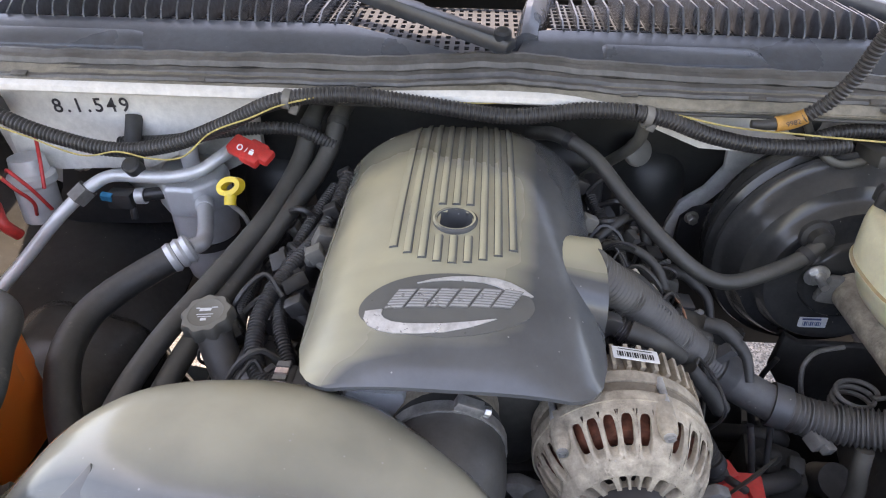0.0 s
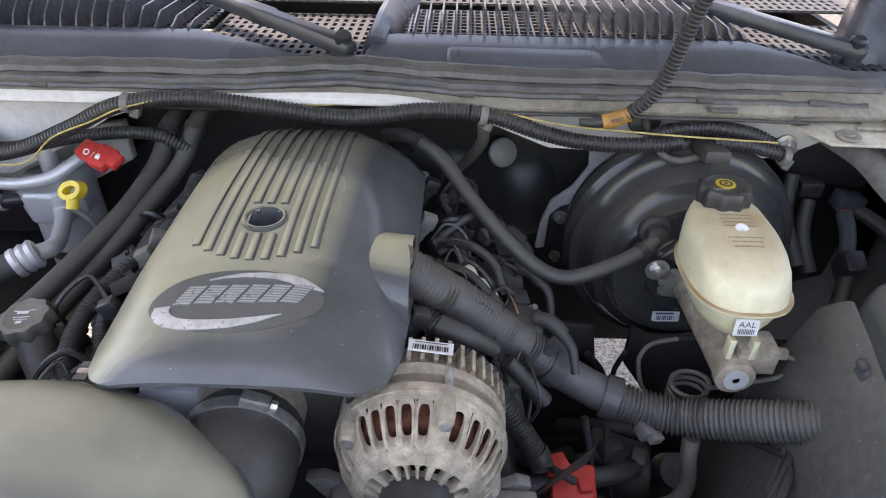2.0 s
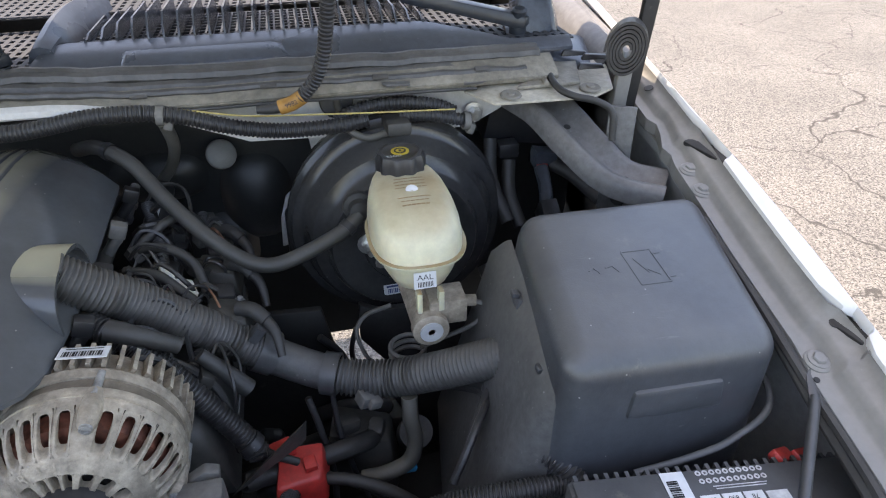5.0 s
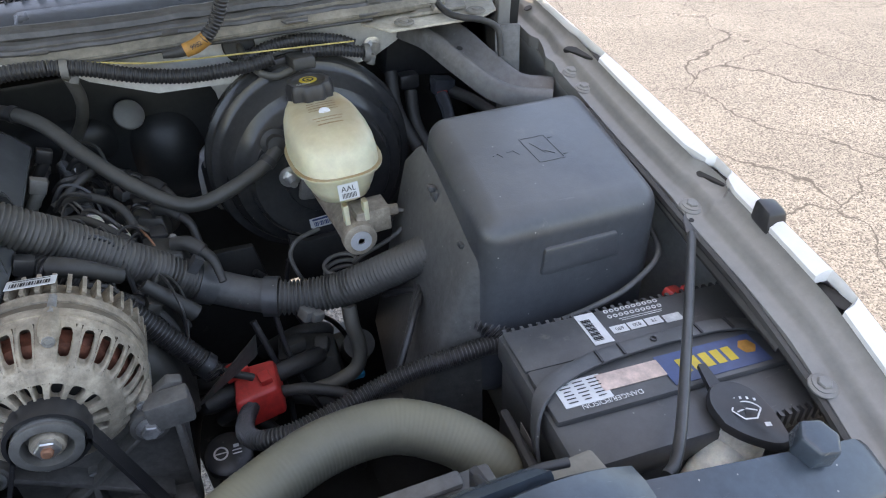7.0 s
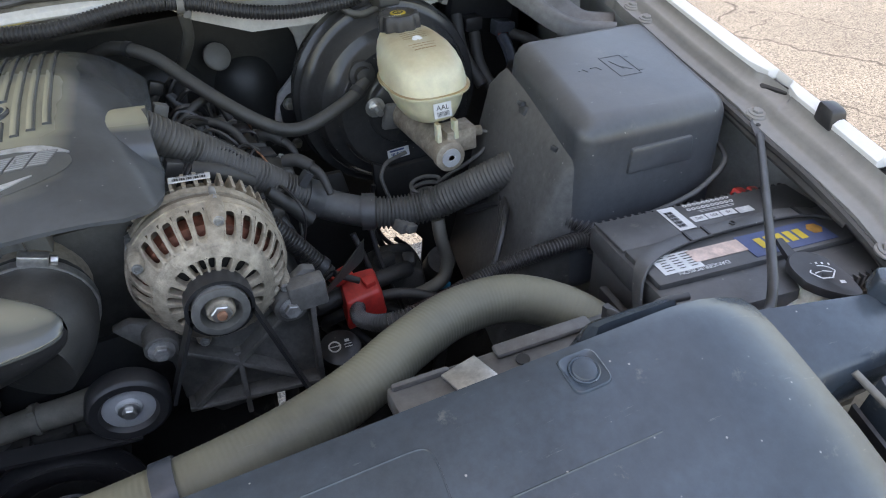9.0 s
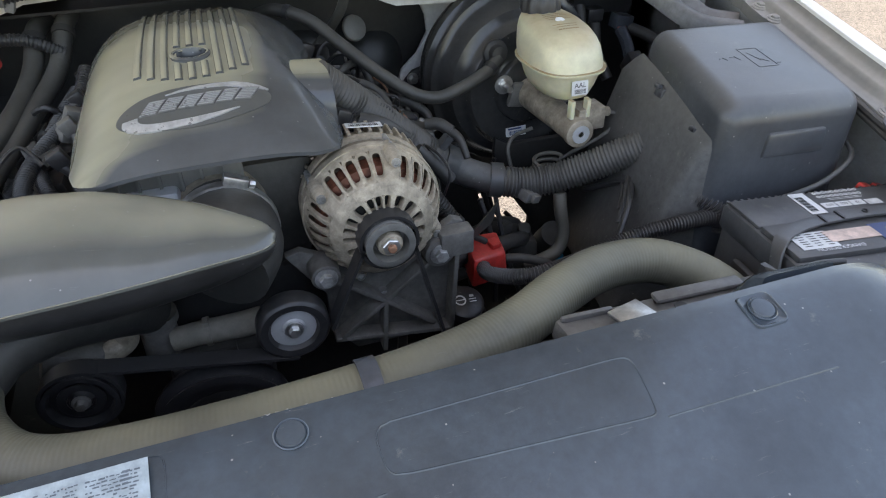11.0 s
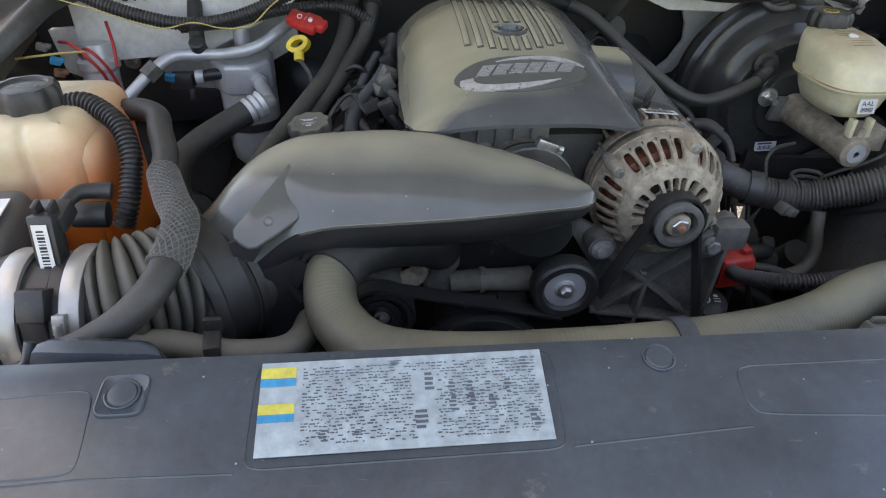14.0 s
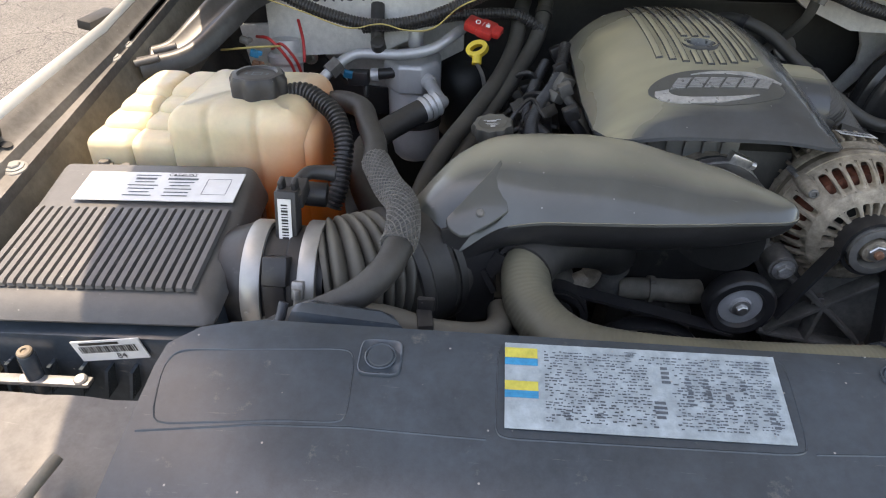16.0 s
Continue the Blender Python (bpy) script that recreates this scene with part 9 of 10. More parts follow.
for i, p in enumerate(line):
    t = (line[min(i + 1, len(line) - 1)] - line[max(i - 1, 0)]).normalized()
    u = (u - t * u.dot(t)).normalized()
    frames_.append((p, u.copy(), t.cross(u)))
s = Shape()
for turn in (-1, 1):
    for j in range(18):
        strand = []
        for i, (p, u, w) in enumerate(frames_):
            q = 2 * math.pi * j / 18 + turn * 0.105 * i
            strand.append(p + (u * math.cos(q) + w * math.sin(q)) * (0.0148 + 0.0003 * (-1) ** (i + j)))
        s.tube(strand, 0.00055, 4, 1)
part("weave", s, M_GREY, braid, "crossed grey fibres of the sleeve", kind="stuff")
s = Shape()
s.tube([(-0.47, 0.310, 0.975), (-0.40, 0.318, 0.990), (-0.345, 0.325, 0.992), (-0.290, 0.318, 0.984), (-0.248, 0.322, 0.980), (-0.232, 0.345, 0.972), (-0.230, 0.39, 0.955)], 0.0125, 16)
lowh = single("lower_hose", s, M_DUSTY, "dusty rubber hose along the radiator support", "hose")
s = Shape()
s.box((-0.298, 0.318, 0.990), (0.014, 0.026, 0.024), (0, 0, 10))
s.box((-0.298, 0.330, 1.006), (0.016, 0.006, 0.014))
part("clip", s, M_BLACK, lowh, "black hose clip", bevel=0.002)
s = Shape()
s.tube([(-0.66, 0.83, 1.072), (-0.63, 0.82, 1.078), (-0.60, 0.825, 1.080), (-0.57, 0.84, 1.078)], 0.0016, 8)
single("yellow_lead", s, M_WIRE_YELLOW, "thin yellow lead beside the solenoid", "wire")
vac = thing("vacuum_pump", "dull silver solenoid canister with red wires", "solenoid", (-0.585, 0.90, 0.98))
s = Shape()
s.lathe([(0, 0), (0, 0.026), (0.05, 0.026), (0.055, 0.030), (0.065, 0.030), (0.07, 0.024), (0.09, 0.022), (0.09, 0)], (-0.585, 0.90, 0.98), (0, 0.1, 1), 28)
part("canister", s, M_ALU, vac)
for k, path in enumerate(([(-0.60, 0.885, 1.06), (-0.575, 0.86, 1.075), (-0.555, 0.86, 1.05), (-0.55, 0.875, 1.01)], [(-0.62, 0.88, 1.08), (-0.59, 0.85, 1.085), (-0.565, 0.845, 1.06), (-0.56, 0.86, 1.03), (-0.575, 0.875, 1.00)], [(-0.56, 0.91, 1.10), (-0.548, 0.885, 1.075), (-0.545, 0.87, 1.045)])):
    s = Shape()
    s.tube(path, 0.0024, 8)
    part("red_wire", s, M_REDWIRE, vac, "red wire")
s = Shape()
s.tube([(-0.62, 0.865, 1.02), (-0.607, 0.85, 1.00), (-0.60, 0.86, 0.975)], 0.008, 10)
part("red_boot", s, M_RED, vac, "red rubber boot")
for k, (x, y, z, c) in enumerate(((-0.625, 0.84, 1.085, M_GREY), (-0.612, 0.838, 1.066, M_BLUE), (-0.61, 0.835, 1.05, M_RUST))):
    s = Shape()
    s.box((x, y, z), (0.014, 0.010, 0.010), (10 * k, 20, 15 * k))
    s.box((x + 0.008, y, z + 0.001), (0.008, 0.007, 0.007), (10 * k, 20, 15 * k))
    single("wire_connector", s, c, ("grey", "blue", "brown")[k] + " wire connector beside the solenoid", "connector", bevel=0.002)
s = Shape()
s.prism([(-0.600, 1.022), (-0.588, 1.034), (-0.558, 1.038), (-0.540, 1.010), (-0.505, 0.968), (-0.430, 0.962), (-0.430, 0.915), (-0.505, 0.908), (-0.655, 0.903), (-0.618, 0.970)], lambda x, z: Vector((x, 1.004, z)), lambda x, z: Vector((x, 0.996, z)))
bp = single("stud_plate", s, M_BLACK, "black plate with steel stud on the bulkhead", "plate", bevel=0.001)
s = Shape()
s.hexbolt((-0.570, 0.996, 1.015), (0, -1, 0.1), 0.009, 0.016)
part("stud", s, M_STEEL, bp, "steel stud nut")
def channel_rings(side):
    """Cross sections of the pressed brace between cowl and fender."""
    line = smooth_line([(XC + side * (x - XC), y, z) for x, y, z in ((0.668, 0.935, 1.150), (0.690, 0.880, 1.143), (0.712, 0.825, 1.120), (0.745, 0.775, 1.092), (0.792, 0.742, 1.086))], 8)
    rings = []
    for i, p in enumerate(line):
        t = (line[min(i + 1, len(line) - 1)] - line[max(i - 1, 0)]).normalized()
        w = t.cross(Vector((0, 0, 1))).normalized() * side
        u = (w * side).cross(t)
        rings.append([p + w * x + u * z for x, z in ((-0.037, -0.022), (-0.036, -0.003), (-0.034, 0.001), (-0.029, 0.002), (-0.024, -0.001), (-0.014, -0.011), (0.002, -0.013), (0.010, -0.007), (0.014, 0.000), (0.018, 0.003), (0.024, 0.003), (0.030, 0.000), (0.033, -0.004), (0.034, -0.022))])
    return rings


s = Shape()
s.loft(channel_rings(-1))
wing_rail = thing("fender_brace", "pressed channel brace behind the coolant tank, coloured darker for shade", "body brace", (-0.70, 0.80, 1.08))
# darker colour than the matching right brace, in place of shade
part("channel", s, M_ROD, wing_rail, sharp=50)
for q in (0.030, -0.026):
    s = Shape()
    s.rod((-0.735, 0.745 + q - 0.004, 1.084), (-0.705, 0.752 + q, 1.090), 0.005, 10)
    part("rolled_edge", s, M_BRACE, wing_rail, "pale worn rolled edge")
s = Shape()
s.tube([(-0.432, 0.408, 1.074), (-0.424, 0.430, 1.078), (-0.410, 0.438, 1.076), (-0.398, 0.440, 1.074)], 0.006, 12, r_end=0.0085)
s.rod((-0.440, 0.442, 1.050), (-0.410, 0.445, 1.047), 0.0125, 20)
single("sensor_plug", s, M_BLACK, "black sensor plug with taped wires", "plug", bevel=0.002)
s = Shape()
s.tube([(-0.450, 0.258, 1.026), (-0.430, 0.262, 1.028), (-0.410, 0.262, 1.032), (-0.405, 0.272, 1.046)], 0.0042, 10)
single("air_tube_lever", s, M_COWL, "bent grey plastic lever beside the radiator cover", "lever")
s = Shape()
s.hexa([Vector(p) for p in ((-0.40, 0.247, 1.0), (-0.30, 0.247, 1.0), (-0.32, 0.275, 1.0), (-0.39, 0.275, 1.0), (-0.40, 0.247, 1.060), (-0.30, 0.247, 1.052), (-0.32, 0.272, 1.048), (-0.39, 0.272, 1.058))])
single("air_guide", s, M_PANEL, "low dark plastic air guide behind the radiator cover", "air guide", bevel=0.012)
s = Shape()
s.hexa([Vector(p) for p in ((0.41, 0.247, 0.99), (0.50, 0.247, 0.99), (0.50, 0.285, 0.99), (0.41, 0.290, 0.99), (0.412, 0.247, 1.056), (0.495, 0.247, 1.052), (0.488, 0.266, 1.036), (0.414, 0.268, 1.040))])
single("air_guide", s, M_PANEL, "small dark plastic guide behind the radiator cover", "air guide", bevel=0.010)

# ---- driver side corner: module, brace, hinge ----
mod = thing("control_module", "black control module on the bulkhead", "control module", (0.69, 0.97, 1.05))
s = Shape()
s.box((0.690, 0.985, 1.095), (0.12, 0.05, 0.085), (8, 8, 0))
part("case", s, M_BLACK, mod, bevel=0.004)
s = Shape()
s.box((0.655, 0.945, 1.055), (0.030, 0.025, 0.022))
part("socket", s, M_BLACK, mod, bevel=0.003)
s = Shape()
s.hexbolt((0.600, 0.935, 1.120), (0, -1, 0), 0.009, 0.016)
single("panel_stud", s, M_STEEL, "steel stud and nut on the plenum panel", "stud")
plug = thing("harness_plug", "grey harness plug with a red lock tab", "connector", (0.70, 0.92, 1.0))
s = Shape()
s.box((0.708, 0.935, 1.040), (0.034, 0.026, 0.024), (0, 10, 0))
s.tube([(0.700, 0.920, 1.03), (0.698, 0.89, 1.01), (0.690, 0.86, 0.985)], 0.011, 12)
part("body", s, M_COWL, plug, bevel=0.002)
s = Shape()
s.box((0.702, 0.921, 1.030), (0.016, 0.006, 0.010))
part("lock_tab", s, M_RED, plug, "red lock tab")
s = Shape()
s.box((0.690, 0.855, 0.99), (0.026, 0.030, 0.036), (30, 0, 0))
part("lower_plug", s, M_BLACK, plug, bevel=0.003)
for k, path in enumerate(([(0.655, 0.935, 1.04), (0.650, 0.91, 1.0), (0.66, 0.88, 0.96)], [(0.72, 0.93, 1.03), (0.745, 0.90, 1.02), (0.77, 0.86, 1.0)], [(0.69, 0.85, 0.98), (0.665, 0.81, 0.95), (0.62, 0.78, 0.93), (0.58, 0.76, 0.90)], [(0.63, 0.95, 1.07), (0.625, 0.92, 1.02), (0.64, 0.88, 0.97)])):
    s = Shape()
    s.tube(path, 0.010, 10)
    single("harness_branch", s, M_RUBBER, "black taped harness branch by the module", "cable loom", "harness branches")
rail = thing("cowl_brace", "dusty pressed steel brace from cowl to fender", "body brace", (0.73, 0.85, 1.08))
s = Shape()
s.loft(channel_rings(1))
part("channel", s, M_BRACE, rail, sharp=50)
# opening in the brace: a black disc in place of inner shade
s = Shape()
s.lathe([(0, 0), (0, 0.0045), (0.001, 0.0045), (0.001, 0)], (0.700, 0.845, 1.124), (0.1, -0.3, 1), 14)
part("hole_disc", s, M_DEEP, rail, "tiny black disc drawn as an opening")
s = Shape()
lay = lambda up_: (lambda x, y: Vector((x, y, 1.160 + up_ + 0.09 * (y - 0.86))))
s.prism([(0.575, 0.893), (0.604, 0.850), (0.733, 0.846), (0.768, 0.866), (0.790, 0.935), (0.797, 1.06), (0.66, 1.06), (0.64, 0.93)], lay(0.0), lay(0.0035))
part("gusset", s, M_GUSSET, rail, "dirty beige gusset plate", bevel=0.001)
s = Shape()
s.prism([(0.640, 0.876), (0.726, 0.876), (0.752, 0.960), (0.762, 1.02), (0.700, 1.03), (0.690, 0.95), (0.672, 0.905)], lay(0.006), lay(0.0105))
part("pad", s, M_LIP, rail, "grey brown pad on the gusset", bevel=0.001)
s = Shape()
s.tube([lay(0.012)(x, y) for x, y in ((0.703, 0.985), (0.698, 0.955), (0.690, 0.925), (0.682, 0.895), (0.678, 0.872))], 0.0035, 8)
part("folded_seam", s, M_LIP, rail, "folded dusty seam")
for x, y in ((0.628, 0.864), (0.735, 0.864)):
    s = Shape()
    s.lathe([(0, 0), (0, 0.014), (0.002, 0.012), (0.002, 0.006), (0.004, 0.005), (0.004, 0)], (x, y, 1.1665), (0, -0.1, 1), 24)
    part("dimple", s, M_TAN, rail, "rusty flat rivet head")
s = Shape()
s.tube([(0.690, 0.895, 1.178), (0.688, 0.872, 1.174), (0.692, 0.852, 1.170), (0.706, 0.836, 1.167), (0.728, 0.826, 1.163), (0.746, 0.818, 1.150), (0.748, 0.812, 1.115)], 0.0045, 10)
single("drain_tube", s, M_RUBBER, "thin black drain tube over the brace", "hose")
hinge = thing("hinge_spring", "dark spiral spring hinge of the open hood", "hinge", (0.784, 0.87, 1.17))
s = Shape()
turns, n = 5.5, 150
rings = []
for i in range(n + 1):
    q = 2 * math.pi * turns * i / n
    r = 0.006 + 0.0235 * i / n
    c = Vector((0.782 + r * math.cos(q), 0.872, 1.212 + 1.18 * r * math.sin(q)))
    o = Vector((math.cos(q), 0, math.sin(q))) * 0.0018
    rings.append([c - o + Vector((-0.006, -0.011, 0)), c + o + Vector((-0.006, -0.011, 0)), c + o + Vector((0.006, 0.011, 0)), c - o + Vector((0.006, 0.011, 0))])
s.loft(rings)
part("spiral_spring", s, M_RUBBER, hinge, "dark spiral spring")
s = Shape()
s.hexa([Vector(p) for p in ((0.790, 0.875, 1.12), (0.808, 0.875, 1.12), (0.808, 0.885, 1.12), (0.790, 0.885, 1.12), (0.812, 0.885, 1.36), (0.834, 0.885, 1.36), (0.834, 0.895, 1.36), (0.812, 0.895, 1.36))])
part("arm", s, M_DEEP, hinge, "black hinge arm", bevel=0.002)
s = Shape()
s.hexa([Vector(p) for p in ((0.770, 0.868, 1.10), (0.790, 0.868, 1.10), (0.790, 0.88, 1.10), (0.770, 0.88, 1.10), (0.775, 0.868, 1.19), (0.795, 0.868, 1.19), (0.795, 0.88, 1.19), (0.775, 0.88, 1.19))])
part("base", s, M_PRIMER, hinge, bevel=0.002)
s = Shape()
s.prism([(0.715, 1.335), (0.83, 1.33), (0.815, 1.305), (0.80, 1.290), (0.790, 1.275), (0.783, 1.292), (0.765, 1.300), (0.745, 1.293), (0.728, 1.298)], lambda x, z: Vector((x, 0.905, z)), lambda x, z: Vector((x, 0.900, z)))
part("hood_bracket", s, M_PRIMER, hinge, "grey hinge bracket on the hood", bevel=0.001)
s = Shape()
s.hexa([Vector(p) for p in ((0.675, 1.00, 1.20), (0.745, 0.985, 1.17), (0.765, 1.06, 1.20), (0.69, 1.08, 1.22), (0.69, 1.03, 1.285), (0.725, 1.025, 1.285), (0.735, 1.08, 1.30), (0.70, 1.09, 1.30))])
single("cowl_corner", s, M_COWL, "dark plastic cowl corner piece", "cowl corner", bevel=0.008)
s = Shape()
s.hexa([Vector(p) for p in ((0.655, 0.965, 1.168), (0.770, 0.925, 1.166), (0.800, 1.02, 1.178), (0.665, 1.03, 1.196), (0.655, 0.960, 1.194), (0.745, 0.940, 1.178), (0.785, 1.02, 1.190), (0.668, 1.03, 1.215))])
single("cowl_end", s, M_COWL, "dark sloping plastic end of the cowl", "cowl corner", bevel=0.005)
s = Shape()
s.prism([(0.470, 0.893), (0.505, 0.891), (0.503, 0.880), (0.474, 0.882)], lambda x, y: Vector((x, y, 1.183)), lambda x, y: Vector((x, y, 1.186)))
single("lip_clip", s, M_BRACE, "small bent steel clip on the cowl lip", "clip", bevel=0.0008)
s = Shape()
rows = []
for i in range(10):
    y = 0.93 + 0.05 * i
    rows.append([Vector((x + 0.06 * (y - 0.93), y, z + 0.11 * (y - 0.93))) for x, z in ((0.735, 1.150), (0.772, 1.160), (0.780, 1.172), (0.790, 1.186), (0.806, 1.192), (0.816, 1.184), (0.824, 1.186), (0.832, 1.178), (0.850, 1.172), (0.868, 1.150))])
s.sheet(rows, 0.003)
single("fender_rail", s, M_BRACE, "grey ridged fender rail near the hinge", "body panel", kind="structure")

s = Shape()
s.hexa([Vector(p) for p in ((0.812, 0.384, 1.050), (0.838, 0.382, 1.046), (0.842, 0.408, 1.052), (0.816, 0.412, 1.056), (0.814, 0.388, 1.074), (0.836, 0.386, 1.071), (0.838, 0.406, 1.077), (0.816, 0.410, 1.080))])
single("hood_bumper", s, M_BLACK, "black rubber hood bumper on the fender edge", "hood bumper", bevel=0.004)

for x, y, z, r in ((0.752, 0.905, 1.178, 25), (0.768, 0.930, 1.182, 35), (0.742, 0.940, 1.186, 10)):
    s = Shape()
    s.hexa([Vector((x, y, z)) + Vector(p) for p in ((-0.020, -0.004, 0), (0.018, -0.006, 0), (0.020, 0.004, 0), (-0.018, 0.006, 0), (-0.016, -0.003, 0.008), (0.014, -0.004, 0.005), (0.016, 0.003, 0.005), (-0.014, 0.004, 0.008))])
    single("seal_clip", s, M_BLACK, "black plastic seal clip near the hinge", "clip", "seal clips", bevel=0.001)
s = Shape()
s.hexa([Vector(p) for p in ((0.742, 0.815, 0.98), (0.772, 0.800, 0.98), (0.776, 0.806, 0.98), (0.746, 0.821, 0.98), (0.752, 0.838, 1.150), (0.782, 0.822, 1.150), (0.786, 0.828, 1.150), (0.756, 0.844, 1.150))])
post = single("hinge_post", s, M_BRACE, "grey pressed post below the hinge", "body panel", bevel=0.001)
# black disc laid on the wing, its colour standing for a shaded opening
s = Shape()
s.lathe([(0, 0), (0, 0.020), (0.0012, 0.020), (0.0012, 0)], (0.752, 0.780, 1.060), (-1, -0.1, 0.3), 20)
single("wing_disc", s, M_DEEP, "black disc drawn as an opening in the inner wing", "opening")

# ---- wipers ----
def wiper(px, py, pz, tip, label):
    t = thing("wiper_arm", label, "wiper arm", (px, py, pz - 0.03), "wiper arms")
    p, q = Vector((px, py, pz)), Vector(tip)
    d = (q - p).normalized()
    w = d.cross(Vector((0, 0, 1))).normalized()
    s = Shape()
    rings = []
    for k, hw, hh in ((-0.014, 0.010, 0.006), (0.0, 0.013, 0.009), (0.06, 0.0125, 0.009), (0.13, 0.012, 0.009), (0.135, 0.014, 0.010), (0.165, 0.013, 0.010), ((q - p).length, 0.008, 0.006)):
        c = p + d * k + Vector((0, 0, 0.004))
        up_ = w.cross(d)
        rings.append([c - w * hw - up_ * hh, c + w * hw - up_ * hh, c + w * hw * 0.8 + up_ * hh, c - w * hw * 0.8 + up_ * hh])
    s.loft(rings)
    part("arm", s, M_WIPER, t, bevel=0.002)
    s = Shape()
    s.lathe([(0, 0), (0, 0.011), (0.010, 0.0105), (0.013, 0.007), (0.013, 0)], p + Vector((0, 0, 0.008)), (0, -0.25, 1), 24)
    part("pivot_cap", s, M_WIPER, t)
    s = Shape()
    s.lathe([(-0.035, 0), (-0.035, 0.013), (-0.004, 0.012), (-0.004, 0)], p, (0, 0, 1), 20)
    part("pivot_post", s, M_WIPER, t)


wiper(0.041, 0.946, 1.226, (-0.30, 1.20, 1.254), "black wiper arm with round pivot cap")
wiper(0.680, 1.000, 1.218, (0.40, 1.20, 1.258), "black wiper arm with round pivot cap")

# ---- dark spaces below, filled with added near-black shapes ----
# made-up near-black panel; its slot limits the glimpse of lit ground
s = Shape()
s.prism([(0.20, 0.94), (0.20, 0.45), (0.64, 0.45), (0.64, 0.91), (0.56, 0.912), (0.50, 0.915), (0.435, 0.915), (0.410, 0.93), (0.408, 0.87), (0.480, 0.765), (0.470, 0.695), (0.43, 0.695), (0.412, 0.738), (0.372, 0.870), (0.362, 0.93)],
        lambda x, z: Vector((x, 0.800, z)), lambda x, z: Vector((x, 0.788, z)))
single("blocker_panel", s, M_DEEP, "black panel added beside the engine to hide the ground", "heat shield", kind="structure", bevel=0.003)
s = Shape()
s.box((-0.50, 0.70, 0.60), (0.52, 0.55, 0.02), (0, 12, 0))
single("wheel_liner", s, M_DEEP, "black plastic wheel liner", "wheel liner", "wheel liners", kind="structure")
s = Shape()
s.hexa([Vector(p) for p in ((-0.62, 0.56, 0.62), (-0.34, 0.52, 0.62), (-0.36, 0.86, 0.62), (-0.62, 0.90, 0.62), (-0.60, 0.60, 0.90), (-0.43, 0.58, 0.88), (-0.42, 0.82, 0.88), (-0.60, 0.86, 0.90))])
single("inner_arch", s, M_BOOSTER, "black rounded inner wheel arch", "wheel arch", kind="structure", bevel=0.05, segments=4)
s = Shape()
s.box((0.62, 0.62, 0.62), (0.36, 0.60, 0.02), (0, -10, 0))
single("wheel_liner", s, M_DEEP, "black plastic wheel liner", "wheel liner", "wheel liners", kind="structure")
# added plain plate; its near-black colour stands in for the dark space here
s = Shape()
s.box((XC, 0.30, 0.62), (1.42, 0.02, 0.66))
single("fan_shroud", s, M_DEEP, "plain black plate standing in for fan shroud and radiator", "fan shroud", kind="structure")
# made-up black boards that keep the ground under the bay out of view
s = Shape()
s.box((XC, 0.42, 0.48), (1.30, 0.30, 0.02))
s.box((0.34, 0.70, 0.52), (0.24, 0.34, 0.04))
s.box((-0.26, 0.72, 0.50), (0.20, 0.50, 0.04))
single("underbay_boards", s, M_DEEP, "plain black boards added low in the bay to hide the ground", "frame", kind="structure")
rng = random.Random(12)
for k in range(9):
    x = 0.28 + 0.12 * rng.random()
    y = 0.58 + 0.20 * rng.random()
    z = 0.70 + 0.12 * rng.random()
    s = Shape()
    s.tube([(x, y, z), (x + 0.06 * rng.uniform(-1, 1), y + 0.06 * rng.uniform(-1, 1), z + 0.05), (x + 0.10 * rng.uniform(-1, 1), y + 0.1 * rng.uniform(-1, 1), z + 0.02), (x + 0.12 * rng.uniform(-1, 1), y + 0.1 * rng.uniform(-1, 1), z - 0.10)], 0.004 + 0.008 * rng.random(), 10)
    single("underhood_hose", s, M_RUBBER, "dark hose deep in the engine bay", "hose", "deep hoses")
s = Shape()
s.lathe([(0, 0), (0, 0.006), (0.003, 0.007), (0.003, 0.012), (0.006, 0.013), (0.006, 0.017), (0.012, 0.021), (0.05, 0.021), (0.05, 0)], (0.455, 0.690, 0.780), (0.05, -0.6, 0.8), 28)
single("steering_joint", s, M_ENGINE, "round grey steering joint deep in the bay", "steering joint")
s = Shape()
s.hexa([Vector(p) for p in ((0.255, 0.555, 0.90), (0.325, 0.600, 0.905), (0.330, 0.606, 0.905), (0.260, 0.562, 0.90), (0.262, 0.555, 0.908), (0.330, 0.596, 0.938), (0.334, 0.602, 0.938), (0.266, 0.562, 0.908))])
single("triangle_bracket", s, M_ENGINE, "thin dark triangular bracket", "bracket")

# thin wires hanging in front of the blocker panel
for r, path in ((0.0050, [(0.355, 0.772, 0.900), (0.378, 0.776, 0.865), (0.392, 0.774, 0.825), (0.410, 0.770, 0.770)]),
                (0.0035, [(0.402, 0.772, 0.905), (0.394, 0.774, 0.865), (0.402, 0.772, 0.815), (0.430, 0.768, 0.775)]),
                (0.0040, [(0.425, 0.770, 0.800), (0.448, 0.772, 0.770), (0.462, 0.770, 0.735), (0.470, 0.765, 0.70)])):
    s = Shape()
    s.tube(path, r, 10)
    single("harness_wire", s, M_LOOM, "thin black wire hanging beside the blocker panel", "cable", "hanging wires")

# deep clutter between the engine and the fuse box
def run_of(name, label, category, path, r, mat, pitch=0.0, depth=0.0, group=""):
    s = Shape()
    s.tube(path, r, 14, 10, pitch, depth)
    return single(name, s, mat, label, category, group)


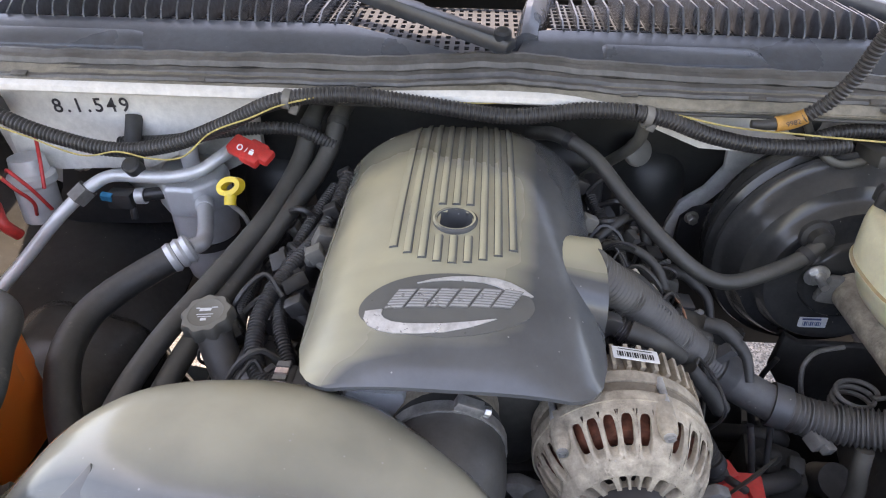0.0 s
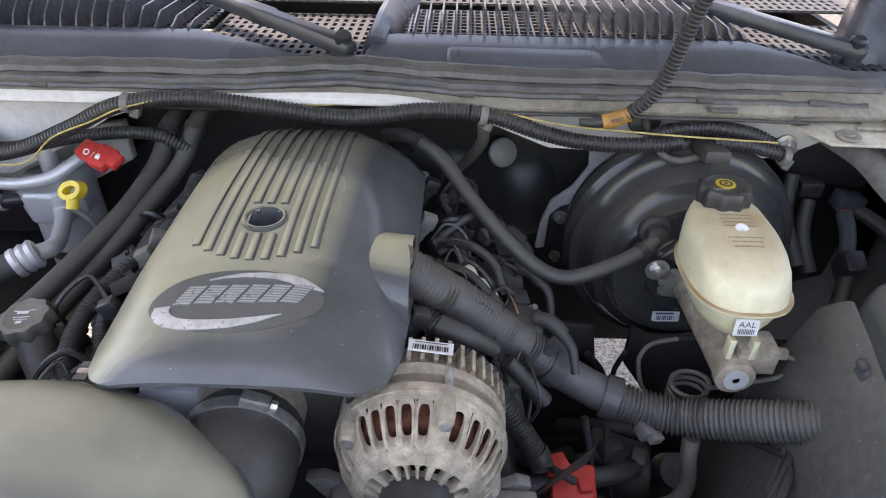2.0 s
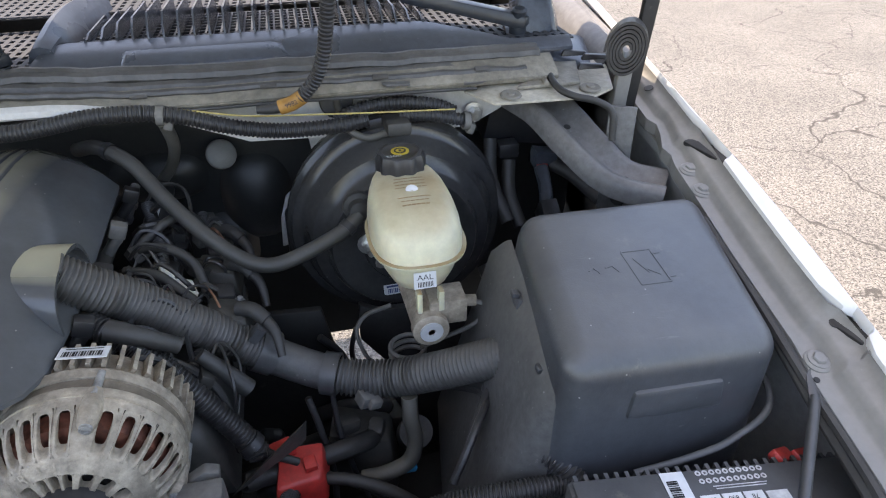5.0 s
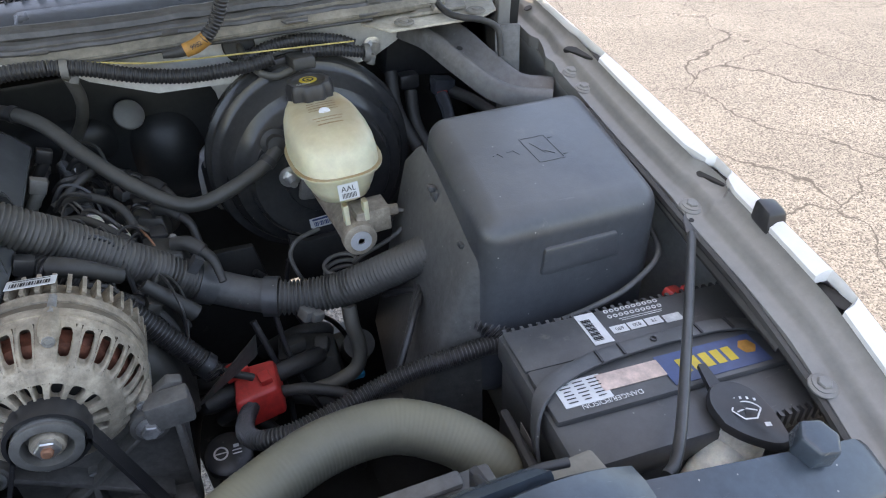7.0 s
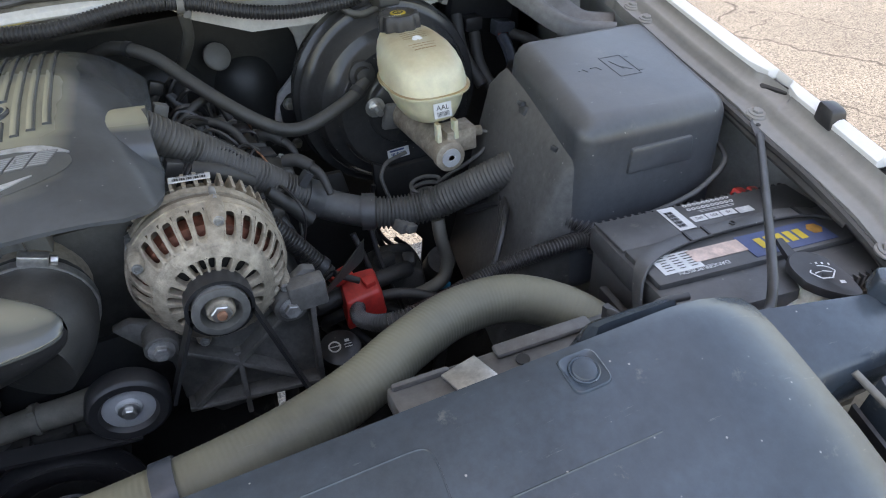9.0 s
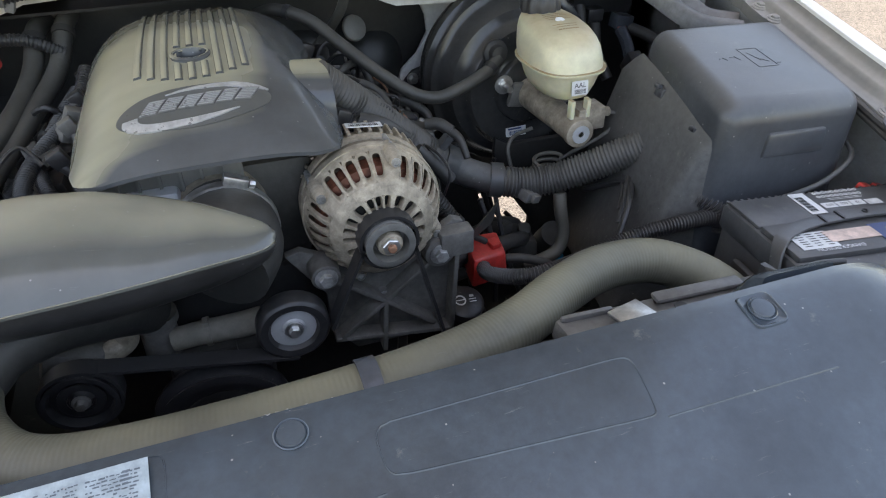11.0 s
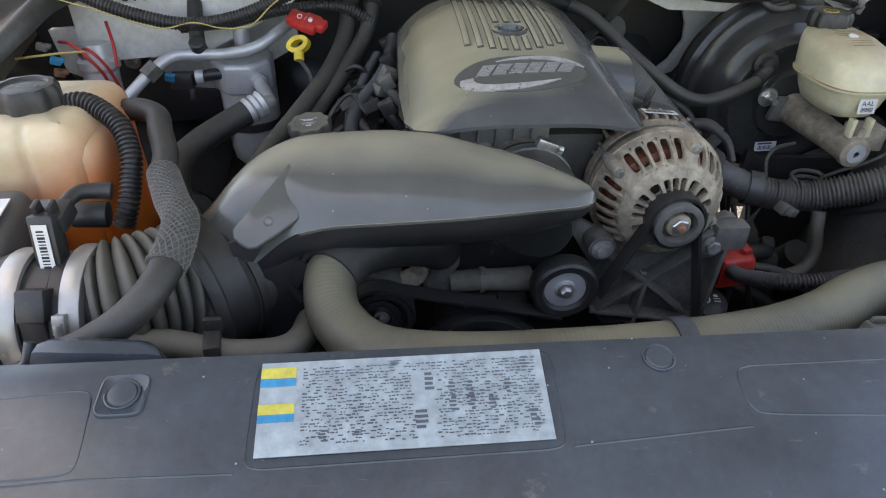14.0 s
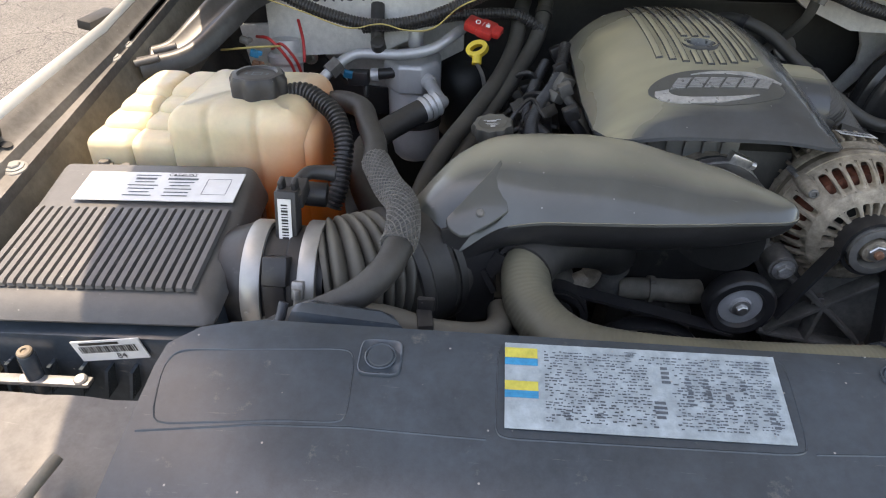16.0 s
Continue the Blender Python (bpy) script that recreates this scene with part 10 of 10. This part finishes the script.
run_of("power_steering_hose", "dusty bent rubber hose beside the steering joint", "hose", [(0.448, 0.640, 0.905), (0.447, 0.630, 0.880), (0.450, 0.622, 0.850), (0.440, 0.615, 0.825), (0.412, 0.612, 0.815), (0.385, 0.615, 0.810)], 0.0095, M_DUSTY)
run_of("sensor_lead", "thin black sensor lead low in the bay", "cable", [(0.335, 0.665, 0.905), (0.345, 0.650, 0.860), (0.352, 0.640, 0.80), (0.350, 0.63, 0.74)], 0.0040, M_LOOM, group="deep leads")
run_of("sensor_lead", "thin black sensor lead low in the bay", "cable", [(0.362, 0.672, 0.900), (0.366, 0.655, 0.850), (0.378, 0.640, 0.79), (0.392, 0.63, 0.74)], 0.0035, M_LOOM, group="deep leads")
run_of("ground_cable", "curved black ground cable behind the red cover", "cable", [(0.345, 0.600, 0.842), (0.375, 0.590, 0.842), (0.415, 0.578, 0.825), (0.450, 0.570, 0.790), (0.47, 0.565, 0.75)], 0.0070, M_RUBBER)
s = Shape()
s.box((0.440, 0.618, 0.812), (0.018, 0.014, 0.010), (10, 15, 10))
single("blue_plug", s, M_BLUE, "small blue plug low in the bay", "plug", bevel=0.002)
s = Shape()
s.box((0.408, 0.640, 0.905), (0.016, 0.012, 0.012), (10, 20, 25))
s.box((0.398, 0.646, 0.908), (0.016, 0.018, 0.016), (10, 20, 25))
single("grey_plug", s, M_GREY, "small grey plug under the air tube", "plug", bevel=0.002)
s = Shape()
s.hexa([Vector(p) for p in ((0.345, 0.66, 0.76), (0.43, 0.64, 0.74), (0.44, 0.70, 0.74), (0.36, 0.72, 0.76), (0.35, 0.665, 0.835), (0.425, 0.65, 0.82), (0.432, 0.70, 0.82), (0.362, 0.715, 0.835))])
s.box((0.375, 0.672, 0.842), (0.03, 0.02, 0.02), (0, 10, 20))
s.box((0.410, 0.668, 0.832), (0.02, 0.024, 0.016), (15, 0, -20))
single("steering_gear", s, M_ENGINE, "grimy cast steering gear low in the bay", "steering gear", bevel=0.006)
branch = thing("fuse_box_branch", "black corrugated branch leaving the fuse box", "cable loom", (0.56, 0.50, 0.86))
s = Shape()
s.tube([(0.600, 0.500, 0.905), (0.575, 0.510, 0.915), (0.548, 0.512, 0.912), (0.520, 0.506, 0.900)], 0.015, 16, 10, 0.005, 0.0028)
part("conduit", s, M_LOOM, branch)
s = Shape()
s.hexa([Vector(p) for p in ((0.520, 0.515, 0.895), (0.534, 0.512, 0.895), (0.536, 0.517, 0.895), (0.522, 0.520, 0.895), (0.540, 0.528, 0.948), (0.548, 0.526, 0.948), (0.550, 0.530, 0.948), (0.542, 0.532, 0.948))])
part("blade_tab", s, M_BLACK, branch, "upright black blade tab", bevel=0.001)
s = Shape()
s.tube([(0.455, 0.560, 0.800), (0.480, 0.552, 0.805), (0.502, 0.548, 0.806)], 0.016, 16, 8)
s.box((0.505, 0.545, 0.812), (0.012, 0.030, 0.020))
single("harness_coupler", s, M_BLACK, "black harness coupler below the fuse box", "connector", bevel=0.002)

# coil packs and fittings on the driver side of the engine
coil_rail = thing("fuel_fitting", "bare steel fuel line fitting behind the engine cover", "pipe fitting", (0.14, 0.94, 1.0))
s = Shape()
s.lathe([(0, 0), (0, 0.006), (0.030, 0.006), (0.032, 0.010), (0.040, 0.0105), (0.042, 0.0085), (0.054, 0.0085), (0.056, 0.0105), (0.064, 0.010), (0.066, 0.006), (0.090, 0.006), (0.090, 0)], (0.118, 0.895, 1.005), (0.18, 0.75, 0.35), 18)
part("fitting", s, M_CLAMP, coil_rail, "steel quick connector")
s = Shape()
s.rod((0.160, 0.86, 1.000), (0.176, 0.955, 1.045), 0.015, 20)
pres = single("pressure_canister", s, M_BLACK, "black plastic cylinder with a small white label", "canister", bevel=0.002)
cyl = plane_map((0.1700, 0.9020, 1.0355), (1, -0.1, -0.2), (0.1, 0.9, 0.4))
part("paper_label", plate(cyl, 0.010, 0.016), M_LABEL, pres, "small white label")
for k, (x, y) in enumerate(((0.262, 0.720), (0.246, 0.812), (0.230, 0.895))):
    t = thing("coil_pack", "black moulded ignition coil with a rubber boot", "ignition coil", (x, y, 0.96), "coil packs")
    s = Shape()
    s.hexa([Vector((x, y, 0.995)) + Vector(q) for q in ((-0.026, -0.020, -0.02), (0.024, -0.024, -0.03), (0.026, 0.024, -0.03), (-0.024, 0.026, -0.02), (-0.022, -0.016, 0.016), (0.020, -0.020, 0.006), (0.022, 0.020, 0.006), (-0.020, 0.022, 0.016))])
    part("body", s, M_ENGINE, t, bevel=0.005)
    s = Shape()
    s.box((x - 0.004, y + 0.030, 1.004), (0.020, 0.022, 0.014), (8, 15, 12))
    part("socket", s, M_BLACK, t, bevel=0.002)
    s = Shape()
    a_ = Vector((x + 0.012, y - 0.004, 1.006))
    s.tube([a_, a_ + Vector((0.016, -0.008, 0.002)), a_ + Vector((0.030, -0.020, -0.006))], 0.0085, 14, 8)
    s.tube([a_ + Vector((0.028, -0.018, -0.005)), a_ + Vector((0.038, -0.032, -0.014)), a_ + Vector((0.042, -0.050, -0.034))], 0.0068, 14, 8, r_end=0.0045)
    part("boot", s, M_RUBBER, t, "grey rubber plug boot")
    s = Shape()
    s.hexbolt((x + 0.012, y + 0.018, 1.000), (0.3, 0, 1), 0.004, 0.006)
    part("bolt", s, M_CLAMP, t)
for k, path in enumerate(([(0.170, 0.80, 1.045), (0.200, 0.79, 1.050), (0.228, 0.775, 1.035), (0.240, 0.75, 1.01)], [(0.165, 0.82, 1.040), (0.195, 0.84, 1.055), (0.220, 0.86, 1.050), (0.232, 0.85, 1.02)], [(0.160, 0.76, 1.045), (0.195, 0.745, 1.045), (0.222, 0.725, 1.030), (0.236, 0.715, 1.02)])):
    run_of("taped_harness", "black taped harness beside the ignition coils", "cable loom", path, 0.0055, M_RUBBER, group="taped harnesses")
